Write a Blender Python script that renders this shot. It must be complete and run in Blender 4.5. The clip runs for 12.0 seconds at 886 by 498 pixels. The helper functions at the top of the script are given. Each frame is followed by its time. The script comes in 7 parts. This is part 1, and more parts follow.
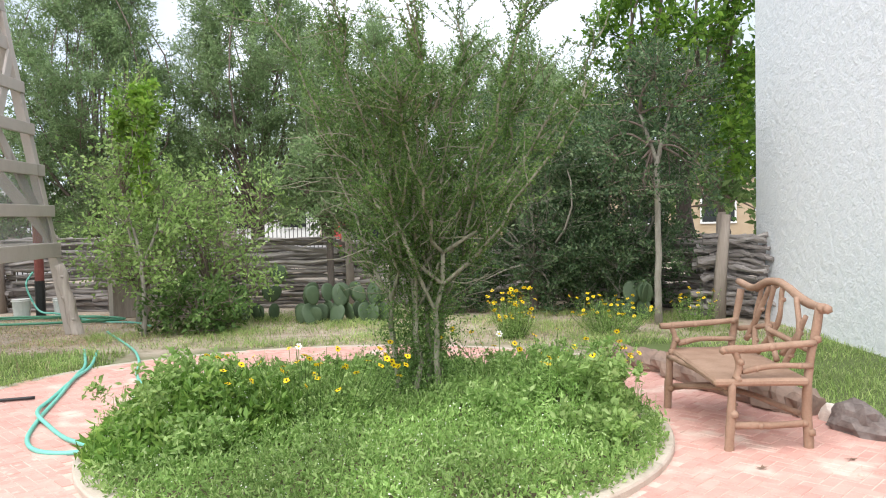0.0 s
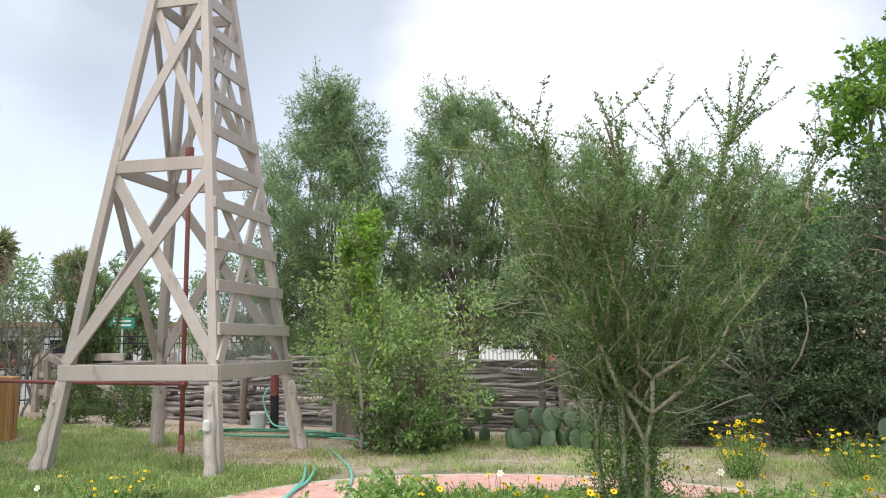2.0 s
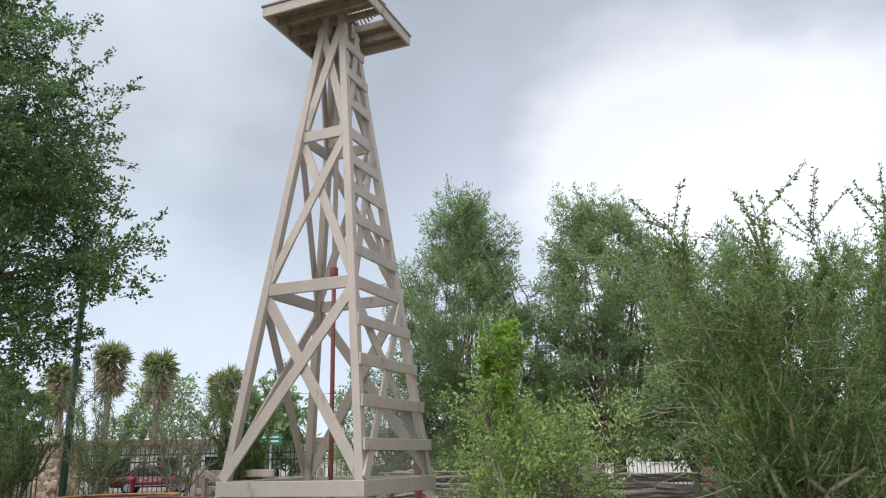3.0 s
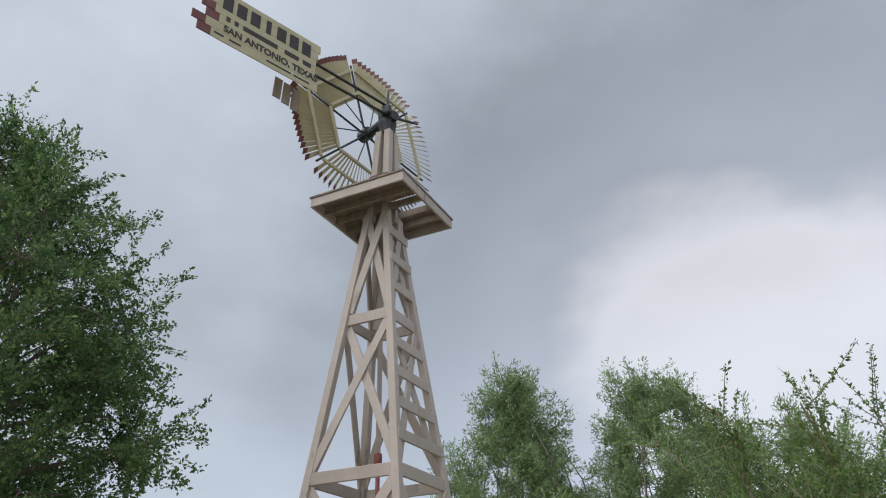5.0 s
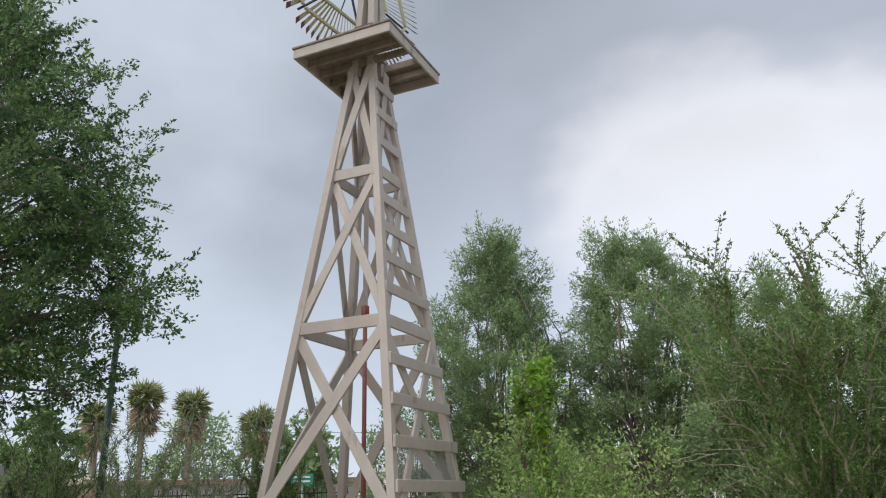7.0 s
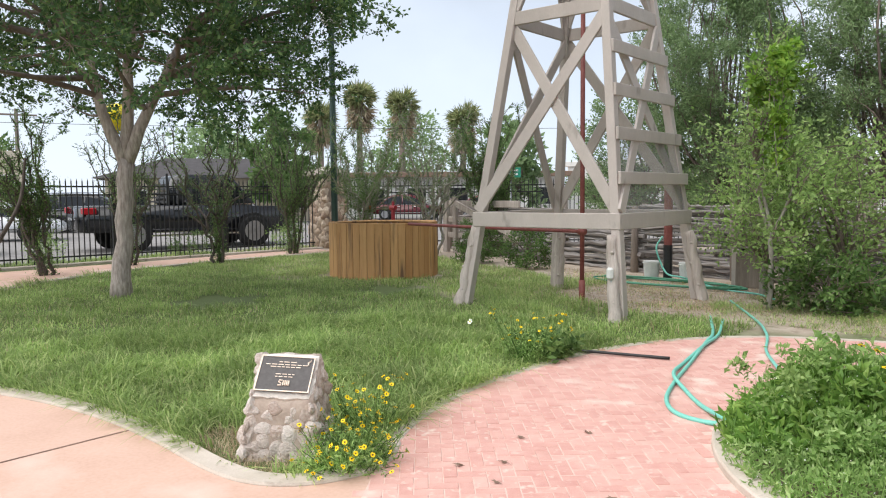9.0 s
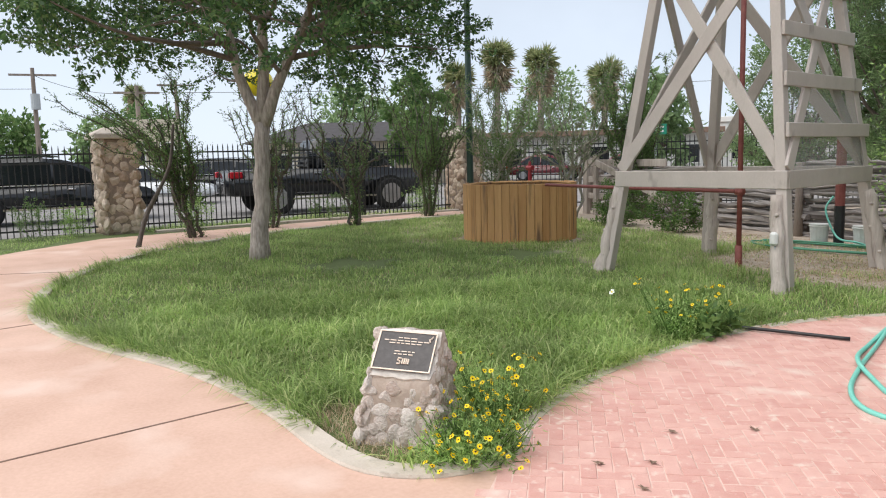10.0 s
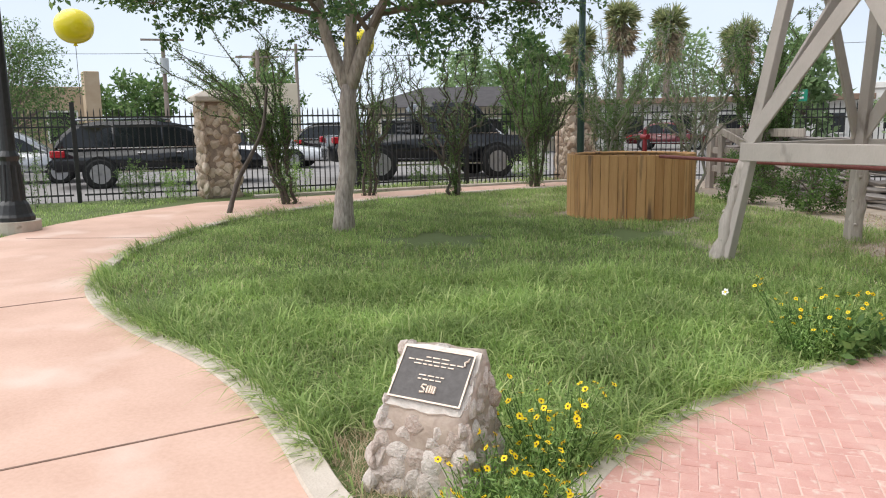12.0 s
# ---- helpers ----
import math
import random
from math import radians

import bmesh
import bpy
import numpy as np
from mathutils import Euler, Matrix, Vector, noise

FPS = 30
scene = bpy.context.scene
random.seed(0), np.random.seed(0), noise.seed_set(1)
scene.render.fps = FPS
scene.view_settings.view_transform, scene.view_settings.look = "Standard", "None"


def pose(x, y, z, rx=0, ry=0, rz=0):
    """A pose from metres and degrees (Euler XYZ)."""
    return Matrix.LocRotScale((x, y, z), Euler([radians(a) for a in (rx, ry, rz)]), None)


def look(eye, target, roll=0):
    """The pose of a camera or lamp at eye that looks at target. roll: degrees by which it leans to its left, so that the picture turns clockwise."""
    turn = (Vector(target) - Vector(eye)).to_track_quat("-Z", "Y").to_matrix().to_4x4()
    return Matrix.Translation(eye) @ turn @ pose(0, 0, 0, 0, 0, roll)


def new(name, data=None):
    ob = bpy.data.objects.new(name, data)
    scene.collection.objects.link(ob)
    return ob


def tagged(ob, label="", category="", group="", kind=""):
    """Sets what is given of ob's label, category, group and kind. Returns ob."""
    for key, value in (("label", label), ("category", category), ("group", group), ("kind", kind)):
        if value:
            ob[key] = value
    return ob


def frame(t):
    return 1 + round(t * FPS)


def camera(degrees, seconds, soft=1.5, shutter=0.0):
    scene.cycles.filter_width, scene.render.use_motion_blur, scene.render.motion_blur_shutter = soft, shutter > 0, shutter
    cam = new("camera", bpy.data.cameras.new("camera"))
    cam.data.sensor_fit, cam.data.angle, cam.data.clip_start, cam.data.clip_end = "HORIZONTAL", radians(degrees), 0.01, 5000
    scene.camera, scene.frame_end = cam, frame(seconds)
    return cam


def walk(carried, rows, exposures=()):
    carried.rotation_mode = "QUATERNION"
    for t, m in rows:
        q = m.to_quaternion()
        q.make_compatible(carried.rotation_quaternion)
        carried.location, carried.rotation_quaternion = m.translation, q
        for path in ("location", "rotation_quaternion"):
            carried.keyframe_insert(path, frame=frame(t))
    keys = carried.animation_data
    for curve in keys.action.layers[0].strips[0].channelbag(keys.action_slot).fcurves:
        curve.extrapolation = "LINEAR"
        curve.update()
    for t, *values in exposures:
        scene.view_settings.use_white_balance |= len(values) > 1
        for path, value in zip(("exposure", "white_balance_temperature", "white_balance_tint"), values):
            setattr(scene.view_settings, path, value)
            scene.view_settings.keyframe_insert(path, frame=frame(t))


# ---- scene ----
cam = camera(60.36, 12.0, soft=1.1)
PATH = [
    (0.0, pose(0.000, 0.001, 1.482, 87.54, 1.34, 0.00)),
    (0.5, pose(0.038, 0.077, 1.495, 89.03, 0.76, 1.85)),
    (1.0, pose(0.063, 0.134, 1.495, 91.04, 0.25, 4.43)),
    (1.5, pose(0.083, 0.144, 1.500, 93.52, 0.51, 9.66)),
    (2.0, pose(0.110, 0.118, 1.475, 97.02, 0.65, 16.37)),
    (2.5, pose(0.099, 0.076, 1.478, 100.91, 1.19, 22.25)),
    (3.0, pose(0.096, 0.035, 1.479, 105.37, 1.26, 26.64)),
    (3.5, pose(0.098, 0.049, 1.503, 109.76, 0.84, 29.10)),
    (3.7, pose(0.105, 0.060, 1.512, 111.35, 0.90, 29.60)),
    (4.5, pose(0.145, 0.100, 1.552, 116.60, 1.15, 30.60)),
    (5.3, pose(0.175, 0.125, 1.580, 118.98, 1.35, 30.65)),
    (5.5, pose(0.177, 0.121, 1.582, 118.96, 1.35, 30.47)),
    (6.0, pose(0.180, 0.081, 1.566, 117.49, 1.58, 29.83)),
    (6.5, pose(0.093, 0.072, 1.532, 114.04, 1.69, 28.84)),
    (6.7, pose(0.070, 0.080, 1.522, 111.95, 1.60, 28.80)),
    (7.5, pose(-0.010, 0.120, 1.505, 101.00, 0.90, 29.90)),
    (8.3, pose(-0.090, 0.150, 1.500, 90.55, 0.20, 34.15)),
    (8.5, pose(-0.128, 0.160, 1.500, 88.79, 0.18, 36.79)),
    (9.0, pose(-0.334, 0.197, 1.496, 85.88, 0.51, 43.65)),
    (9.5, pose(-0.526, 0.330, 1.476, 84.18, 1.09, 50.17)),
    (10.0, pose(-0.699, 0.585, 1.474, 83.15, 1.43, 53.99)),
    (10.5, pose(-0.848, 0.762, 1.471, 82.15, 1.22, 54.31)),
    (11.0, pose(-1.033, 0.949, 1.472, 81.35, 0.79, 53.61)),
    (11.5, pose(-1.196, 1.158, 1.462, 80.89, 0.81, 56.08)),
    (12.0, pose(-1.324, 1.405, 1.470, 80.82, 0.79, 62.94)),
]
EXPOSURES = [(0.0, 0.54), (1.0, 0.45), (2.0, 0.38), (3.0, 0.12), (3.7, -0.08), (5.3, -0.34), (6.5, -0.24), (7.5, 0.04), (8.5, 0.30), (9.0, 0.26), (10.5, 0.10), (12.0, 0.20)]
walk(cam, PATH, EXPOSURES)

# ---- sky and sun: an overcast day with a bank of grey cloud ----
SUN_EL, SUN_AZ = 56.0, 207.0
world = bpy.data.worlds.new("sky")
scene.world = world
world.use_nodes = True
wn, wl = world.node_tree.nodes, world.node_tree.links
wn.clear()
w_out, w_bg, w_sky = wn.new("ShaderNodeOutputWorld"), wn.new("ShaderNodeBackground"), wn.new("ShaderNodeTexSky")
w_sky.sky_type, w_sky.sun_disc = "NISHITA", False
w_sky.sun_elevation, w_sky.sun_rotation = radians(SUN_EL), radians(SUN_AZ)
w_co, w_map, w_n1, w_n2 = wn.new("ShaderNodeTexCoord"), wn.new("ShaderNodeMapping"), wn.new("ShaderNodeTexNoise"), wn.new("ShaderNodeTexNoise")
w_map.inputs["Scale"].default_value = (1.0, 1.0, 1.6)
w_map.inputs["Location"].default_value = (0.35, 0.1, 0.2)
w_n1.inputs["Scale"].default_value, w_n1.inputs["Detail"].default_value, w_n1.inputs["Roughness"].default_value = 1.5, 7, 0.45
w_n2.inputs["Scale"].default_value, w_n2.inputs["Detail"].default_value = 5.0, 8
w_add = wn.new("ShaderNodeMath")
w_add.operation = "MULTIPLY_ADD"
w_add.inputs[1].default_value = 0.34
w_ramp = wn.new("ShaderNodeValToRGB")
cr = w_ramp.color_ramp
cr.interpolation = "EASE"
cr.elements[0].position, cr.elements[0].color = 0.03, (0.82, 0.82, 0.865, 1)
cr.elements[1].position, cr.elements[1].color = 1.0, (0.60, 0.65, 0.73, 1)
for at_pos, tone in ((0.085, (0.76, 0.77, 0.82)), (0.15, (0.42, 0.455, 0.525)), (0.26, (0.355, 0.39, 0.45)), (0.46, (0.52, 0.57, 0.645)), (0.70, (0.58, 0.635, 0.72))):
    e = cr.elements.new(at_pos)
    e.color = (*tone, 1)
w_mix, w_sc = wn.new("ShaderNodeMix"), wn.new("ShaderNodeMix")
w_sc.data_type = w_mix.data_type = "RGBA"
w_sc.blend_type = "MULTIPLY"
w_sc.inputs["Factor"].default_value = 1.0
w_sc.inputs[7].default_value = (0.1, 0.1, 0.1, 1)
w_mix.inputs["Factor"].default_value = 0.88
wl.new(w_co.outputs["Generated"], w_map.inputs["Vector"])
wl.new(w_map.outputs["Vector"], w_n1.inputs["Vector"])
wl.new(w_map.outputs["Vector"], w_n2.inputs["Vector"])
wl.new(w_n2.outputs["Fac"], w_add.inputs[0])
wl.new(w_n1.outputs["Fac"], w_add.inputs[2])
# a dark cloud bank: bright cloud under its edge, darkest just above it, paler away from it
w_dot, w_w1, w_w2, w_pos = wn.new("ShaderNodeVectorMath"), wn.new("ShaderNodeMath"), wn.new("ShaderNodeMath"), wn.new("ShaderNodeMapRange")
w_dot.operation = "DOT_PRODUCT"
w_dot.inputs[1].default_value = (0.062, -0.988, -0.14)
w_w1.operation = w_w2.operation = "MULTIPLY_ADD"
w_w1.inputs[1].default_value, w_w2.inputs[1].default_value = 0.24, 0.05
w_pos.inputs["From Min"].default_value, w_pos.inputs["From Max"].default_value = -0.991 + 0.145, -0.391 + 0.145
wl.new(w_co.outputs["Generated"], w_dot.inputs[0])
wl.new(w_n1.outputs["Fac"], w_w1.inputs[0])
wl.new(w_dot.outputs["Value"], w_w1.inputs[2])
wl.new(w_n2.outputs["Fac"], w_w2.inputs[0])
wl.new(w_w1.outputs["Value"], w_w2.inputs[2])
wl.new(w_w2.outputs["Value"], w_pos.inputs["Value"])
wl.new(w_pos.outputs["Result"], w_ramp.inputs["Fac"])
# soft mottling, and a pale blue haze low in the sky
w_mot, w_tint = wn.new("ShaderNodeMapRange"), wn.new("ShaderNodeVectorMath")
w_mot.inputs["From Min"].default_value, w_mot.inputs["From Max"].default_value = 0.50, 0.88
w_mot.inputs["To Min"].default_value, w_mot.inputs["To Max"].default_value = 0.80, 1.22
w_tint.operation = "SCALE"
wl.new(w_add.outputs["Value"], w_mot.inputs["Value"])
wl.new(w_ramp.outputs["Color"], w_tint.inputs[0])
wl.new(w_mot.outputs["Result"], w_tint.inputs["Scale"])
w_sep, w_low, w_haze = wn.new("ShaderNodeSeparateXYZ"), wn.new("ShaderNodeMapRange"), wn.new("ShaderNodeMix")
w_haze.data_type = "RGBA"
w_haze.inputs[7].default_value = (0.66, 0.74, 0.86, 1)
w_low.inputs["From Min"].default_value, w_low.inputs["From Max"].default_value = 0.03, 0.40
w_low.inputs["To Min"].default_value, w_low.inputs["To Max"].default_value = 0.85, 0.0
wl.new(w_co.outputs["Generated"], w_sep.inputs[0])
wl.new(w_sep.outputs["Z"], w_low.inputs["Value"])
wl.new(w_low.outputs["Result"], w_haze.inputs[0])
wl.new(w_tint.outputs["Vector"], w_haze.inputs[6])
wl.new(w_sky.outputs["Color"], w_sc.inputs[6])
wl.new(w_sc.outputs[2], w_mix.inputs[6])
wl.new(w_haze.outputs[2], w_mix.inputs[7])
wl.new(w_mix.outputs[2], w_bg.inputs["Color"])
w_bg.inputs["Strength"].default_value = 1.25
wl.new(w_bg.outputs["Background"], w_out.inputs["Surface"])

sun = new("sun", bpy.data.lights.new("sun", "SUN"))
sun.data.energy, sun.data.angle, sun.data.color = 3.1, radians(80), (1.0, 0.96, 0.9)
sd = Vector((math.sin(radians(SUN_AZ)) * math.cos(radians(SUN_EL)), math.cos(radians(SUN_AZ)) * math.cos(radians(SUN_EL)), math.sin(radians(SUN_EL))))
sun.matrix_world = look(sd * 50, (0, 0, 0))

# ---- materials ----
TAN, TAN2 = (0.41, 0.36, 0.325), (0.52, 0.46, 0.42)


def mat(name, a, b=None, scale=6.0, rough=0.8, bump=0.2, metal=0.0, stretch=(1, 1, 1), fine=60.0, vary="", amount=0.35, spec=0.5, stain=None, bscale=1.0):
    """Two-scale noise colour between a and b with fine relief; vary: '' | 'island' | 'object' shifts the tone piece by piece."""
    m = bpy.data.materials.new(name)
    m.use_nodes = True
    n, l = m.node_tree.nodes, m.node_tree.links
    p = n["Principled BSDF"]
    p.inputs["Roughness"].default_value, p.inputs["Metallic"].default_value = rough, metal
    p.inputs["Specular IOR Level"].default_value = spec
    b = b or tuple(c * 0.75 for c in a)
    co, mp, n1, n2 = n.new("ShaderNodeTexCoord"), n.new("ShaderNodeMapping"), n.new("ShaderNodeTexNoise"), n.new("ShaderNodeTexNoise")
    mp.inputs["Scale"].default_value = stretch
    n1.inputs["Scale"].default_value, n1.inputs["Detail"].default_value = scale, 5
    n2.inputs["Scale"].default_value, n2.inputs["Detail"].default_value = fine, 4
    if vary == "object":
        oi, sh = n.new("ShaderNodeObjectInfo"), n.new("ShaderNodeVectorMath")
        sh.operation = "MULTIPLY_ADD"
        sh.inputs[1].default_value = (17.0, 29.0, 41.0)
        l.new(oi.outputs["Random"], sh.inputs[0])
        l.new(co.outputs["Object"], sh.inputs[2])
        l.new(sh.outputs["Vector"], mp.inputs["Vector"])
    else:
        l.new(co.outputs["Object"], mp.inputs["Vector"])
    l.new(mp.outputs["Vector"], n1.inputs["Vector"])
    l.new(mp.outputs["Vector"], n2.inputs["Vector"])
    ad = n.new("ShaderNodeMath")
    ad.operation = "MULTIPLY_ADD"
    ad.inputs[1].default_value = 0.5
    l.new(n2.outputs["Fac"], ad.inputs[0])
    l.new(n1.outputs["Fac"], ad.inputs[2])
    mr = n.new("ShaderNodeMapRange")
    mr.inputs["From Min"].default_value, mr.inputs["From Max"].default_value = 0.5, 1.0
    l.new(ad.outputs["Value"], mr.inputs["Value"])
    fac = mr.outputs["Result"]
    if vary:
        src = n.new("ShaderNodeNewGeometry").outputs["Random Per Island"] if vary == "island" else n.new("ShaderNodeObjectInfo").outputs["Random"]
        mm = n.new("ShaderNodeMix")
        mm.inputs[0].default_value = amount
        l.new(fac, mm.inputs[2])
        l.new(src, mm.inputs[3])
        fac = mm.outputs[0]
    mx = n.new("ShaderNodeMix")
    mx.data_type = "RGBA"
    mx.inputs[6].default_value, mx.inputs[7].default_value = (*a, 1), (*b, 1)
    l.new(fac, mx.inputs[0])
    col = mx.outputs[2]
    if stain:
        n3 = n.new("ShaderNodeTexNoise")
        n3.inputs["Scale"].default_value, n3.inputs["Detail"].default_value = stain[1], 6
        l.new(mp.outputs["Vector"], n3.inputs["Vector"])
        m3 = n.new("ShaderNodeMapRange")
        m3.inputs["From Min"].default_value, m3.inputs["From Max"].default_value = stain[2], stain[2] + 0.14
        l.new(n3.outputs["Fac"], m3.inputs["Value"])
        mx2 = n.new("ShaderNodeMix")
        mx2.data_type = "RGBA"
        mx2.inputs[7].default_value = (*stain[0], 1)
        l.new(m3.outputs["Result"], mx2.inputs[0])
        l.new(col, mx2.inputs[6])
        col = mx2.outputs[2]
    l.new(col, p.inputs["Base Color"])
    if bump:
        bp = n.new("ShaderNodeBump")
        bp.inputs["Strength"].default_value, bp.inputs["Distance"].default_value = bump, 0.02 * bscale
        l.new(ad.outputs["Value"], bp.inputs["Height"])
        l.new(bp.outputs["Normal"], p.inputs["Normal"])
    return m


def leaf_mat(name, a, b, c=None, thin=0.35, rough=0.5):
    """Leaves: colour runs from a to b (to c for a few) leaf by leaf; some light passes through."""
    m = bpy.data.materials.new(name)
    m.use_nodes = True
    n, l = m.node_tree.nodes, m.node_tree.links
    p = n["Principled BSDF"]
    p.inputs["Roughness"].default_value = rough
    p.inputs["Specular IOR Level"].default_value = 0.3
    geo, rp = n.new("ShaderNodeNewGeometry"), n.new("ShaderNodeValToRGB")
    rp.color_ramp.elements[0].color, rp.color_ramp.elements[1].color = (*a, 1), (*(c or b), 1)
    e2 = rp.color_ramp.elements.new(0.75)
    e2.color = (*b, 1)
    l.new(geo.outputs["Random Per Island"], rp.inputs["Fac"])
    co, ns = n.new("ShaderNodeTexCoord"), n.new("ShaderNodeTexNoise")
    ns.inputs["Scale"].default_value = 1.3
    l.new(co.outputs["Object"], ns.inputs["Vector"])
    mr = n.new("ShaderNodeMapRange")
    mr.inputs["From Min"].default_value, mr.inputs["From Max"].default_value = 0.3, 0.7
    mr.inputs["To Min"].default_value, mr.inputs["To Max"].default_value = 1.0, 1.75
    l.new(ns.outputs["Fac"], mr.inputs["Value"])
    mu = n.new("ShaderNodeVectorMath")
    mu.operation = "SCALE"
    l.new(rp.outputs["Color"], mu.inputs[0])
    l.new(mr.outputs["Result"], mu.inputs["Scale"])
    l.new(mu.outputs["Vector"], p.inputs["Base Color"])
    tr, ms = n.new("ShaderNodeBsdfTranslucent"), n.new("ShaderNodeMixShader")
    l.new(mu.outputs["Vector"], tr.inputs["Color"])
    ms.inputs[0].default_value = thin
    l.new(p.outputs["BSDF"], ms.inputs[1])
    l.new(tr.outputs["BSDF"], ms.inputs[2])
    l.new(ms.outputs["Shader"], n["Material Output"].inputs["Surface"])
    return m


def glass_mat(name, tint=(0.8, 0.85, 0.85), alpha=0.5, rough=0.2):
    m = bpy.data.materials.new(name)
    m.use_nodes = True
    p = m.node_tree.nodes["Principled BSDF"]
    p.inputs["Base Color"].default_value, p.inputs["Roughness"].default_value, p.inputs["Alpha"].default_value = (*tint, 1), rough, alpha
    return m


M_PAINT = mat("tan_painted_timber", TAN, TAN2, 4, 0.65, 0.3, stretch=(1, 1, 0.4), fine=55, vary="object", amount=0.35, stain=((0.22, 0.185, 0.16), 4.5, 0.63))
M_TIMBER = mat("weathered_timber", (0.62, 0.555, 0.505), (0.34, 0.285, 0.25), 9, 0.85, 0.9, stretch=(1, 1, 0.09), fine=60, stain=((0.15, 0.115, 0.095), 11, 0.64))
M_STICK = mat("grey_branch_wood", (0.09, 0.075, 0.07), (0.47, 0.43, 0.41), 14, 0.9, 0.9, stretch=(0.10, 1, 1), fine=70, vary="object", amount=0.45)
M_POSTWOOD = mat("old_post_wood", (0.19, 0.15, 0.125), (0.34, 0.29, 0.25), 6, 0.9, 0.6, stretch=(1, 1, 0.12), fine=60)
M_TANK = mat("stained_stave_wood", (0.38, 0.18, 0.06), (0.64, 0.38, 0.165), 7, 0.7, 0.5, stretch=(1, 1, 0.10), fine=60, vary="object", amount=0.5, stain=((0.17, 0.095, 0.05), 9, 0.55))
M_BRICK = mat("salmon_paver", (0.55, 0.275, 0.235), (0.69, 0.43, 0.37), 9, 0.85, 0.4, fine=120, vary="object", amount=0.45, stain=((0.70, 0.54, 0.47), 16, 0.58))
M_BRICKJ = mat("salmon_pavers_joined", (0.55, 0.275, 0.235), (0.69, 0.43, 0.37), 9, 0.85, 0.4, fine=120, vary="island", amount=0.45, stain=((0.70, 0.54, 0.47), 3, 0.56))
M_SAND = mat("joint_sand", (0.62, 0.43, 0.37), (0.72, 0.53, 0.46), 20, 0.95, 0.3)
M_SOILJOINT = mat("dirt_in_joint", (0.16, 0.10, 0.075), (0.26, 0.17, 0.13), 14, 0.95, 0.2)
M_PINKC = mat("salmon_concrete", (0.53, 0.335, 0.255), (0.66, 0.445, 0.355), 1.6, 0.85, 0.16, fine=40, stain=((0.68, 0.50, 0.42), 1.1, 0.55))
M_CURB = mat("pale_kerb_concrete", (0.46, 0.39, 0.32), (0.60, 0.53, 0.46), 5, 0.9, 0.4, fine=90, stain=((0.27, 0.22, 0.17), 7, 0.60))
M_STUCCO = mat("white_stucco", (0.74, 0.77, 0.82), (0.81, 0.83, 0.86), 10, 0.9, 0.75, fine=36, bscale=1.3)
M_DARKMETAL = mat("black_painted_metal", (0.012, 0.012, 0.013), (0.025, 0.025, 0.026), 20, 0.45, 0.05)
M_REDPIPE = mat("red_oxide_pipe", (0.20, 0.05, 0.045), (0.28, 0.09, 0.075), 12, 0.6, 0.2)
M_REDVALVE = mat("red_enamel", (0.32, 0.02, 0.03), (0.25, 0.02, 0.03), 10, 0.4, 0.05)
M_STONE = mat("buff_field_stone", (0.30, 0.20, 0.14), (0.72, 0.61, 0.50), 6, 0.9, 0.8, fine=40, vary="object", amount=0.65, stain=((0.24, 0.18, 0.14), 7, 0.66))
M_STONEP = mat("pink_white_stone", (0.42, 0.30, 0.24), (0.88, 0.82, 0.76), 9, 0.9, 0.8, fine=30, vary="object", amount=0.55, stain=((0.40, 0.33, 0.29), 5, 0.66))
M_LIMESTONE = mat("pale_limestone", (0.56, 0.51, 0.455), (0.78, 0.73, 0.67), 18, 0.9, 0.6, fine=50, stain=((0.45, 0.38, 0.33), 14, 0.64))
M_MORTAR = mat("buff_mortar", (0.34, 0.265, 0.215), (0.50, 0.41, 0.34), 20, 0.95, 0.3)
M_DARKMORTAR = mat("dirty_mortar", (0.22, 0.165, 0.13), (0.32, 0.25, 0.20), 20, 0.95, 0.3)
M_CAP = mat("cast_stone_cap", (0.40, 0.34, 0.29), (0.50, 0.44, 0.38), 9, 0.9, 0.25)
M_BRONZE = mat("dark_bronze_plaque", (0.075, 0.068, 0.066), (0.10, 0.092, 0.09), 30, 0.55, 0.15, metal=0.3)
M_BRASS = mat("polished_bronze", (0.72, 0.60, 0.50), (0.62, 0.5, 0.4), 30, 0.4, 0.05, metal=0.35)
M_BENCH = mat("faux_wood_concrete", (0.27, 0.165, 0.11), (0.38, 0.25, 0.18), 8, 0.8, 0.35, fine=70)
M_LOG = mat("petrified_log", (0.33, 0.23, 0.18), (0.20, 0.145, 0.12), 6, 0.9, 0.9, stretch=(1, 0.25, 1), fine=30)
M_ROCK = mat("dark_petrified_rock", (0.10, 0.08, 0.075), (0.30, 0.25, 0.23), 6, 0.75, 0.9, fine=25)
M_BARK = mat("pale_elm_bark", (0.56, 0.485, 0.435), (0.25, 0.205, 0.18), 26, 0.95, 1.0, stretch=(1, 1, 0.25), fine=50)
M_DBARK = mat("dark_bark", (0.075, 0.06, 0.05), (0.15, 0.125, 0.11), 12, 0.95, 0.8, stretch=(1, 1, 0.3), fine=50)
M_LIMB = mat("brown_limb_bark", (0.17, 0.13, 0.11), (0.26, 0.205, 0.175), 14, 0.95, 0.6, stretch=(1, 1, 0.3), fine=50)
M_GBARK = mat("grey_twig_bark", (0.22, 0.20, 0.165), (0.36, 0.34, 0.29), 16, 0.9, 0.5, stretch=(1, 1, 0.4), fine=60)
M_SHRUBBARK = mat("olive_wand_bark", (0.15, 0.145, 0.10), (0.34, 0.33, 0.25), 16, 0.9, 0.4, stretch=(1, 1, 0.4), fine=60)
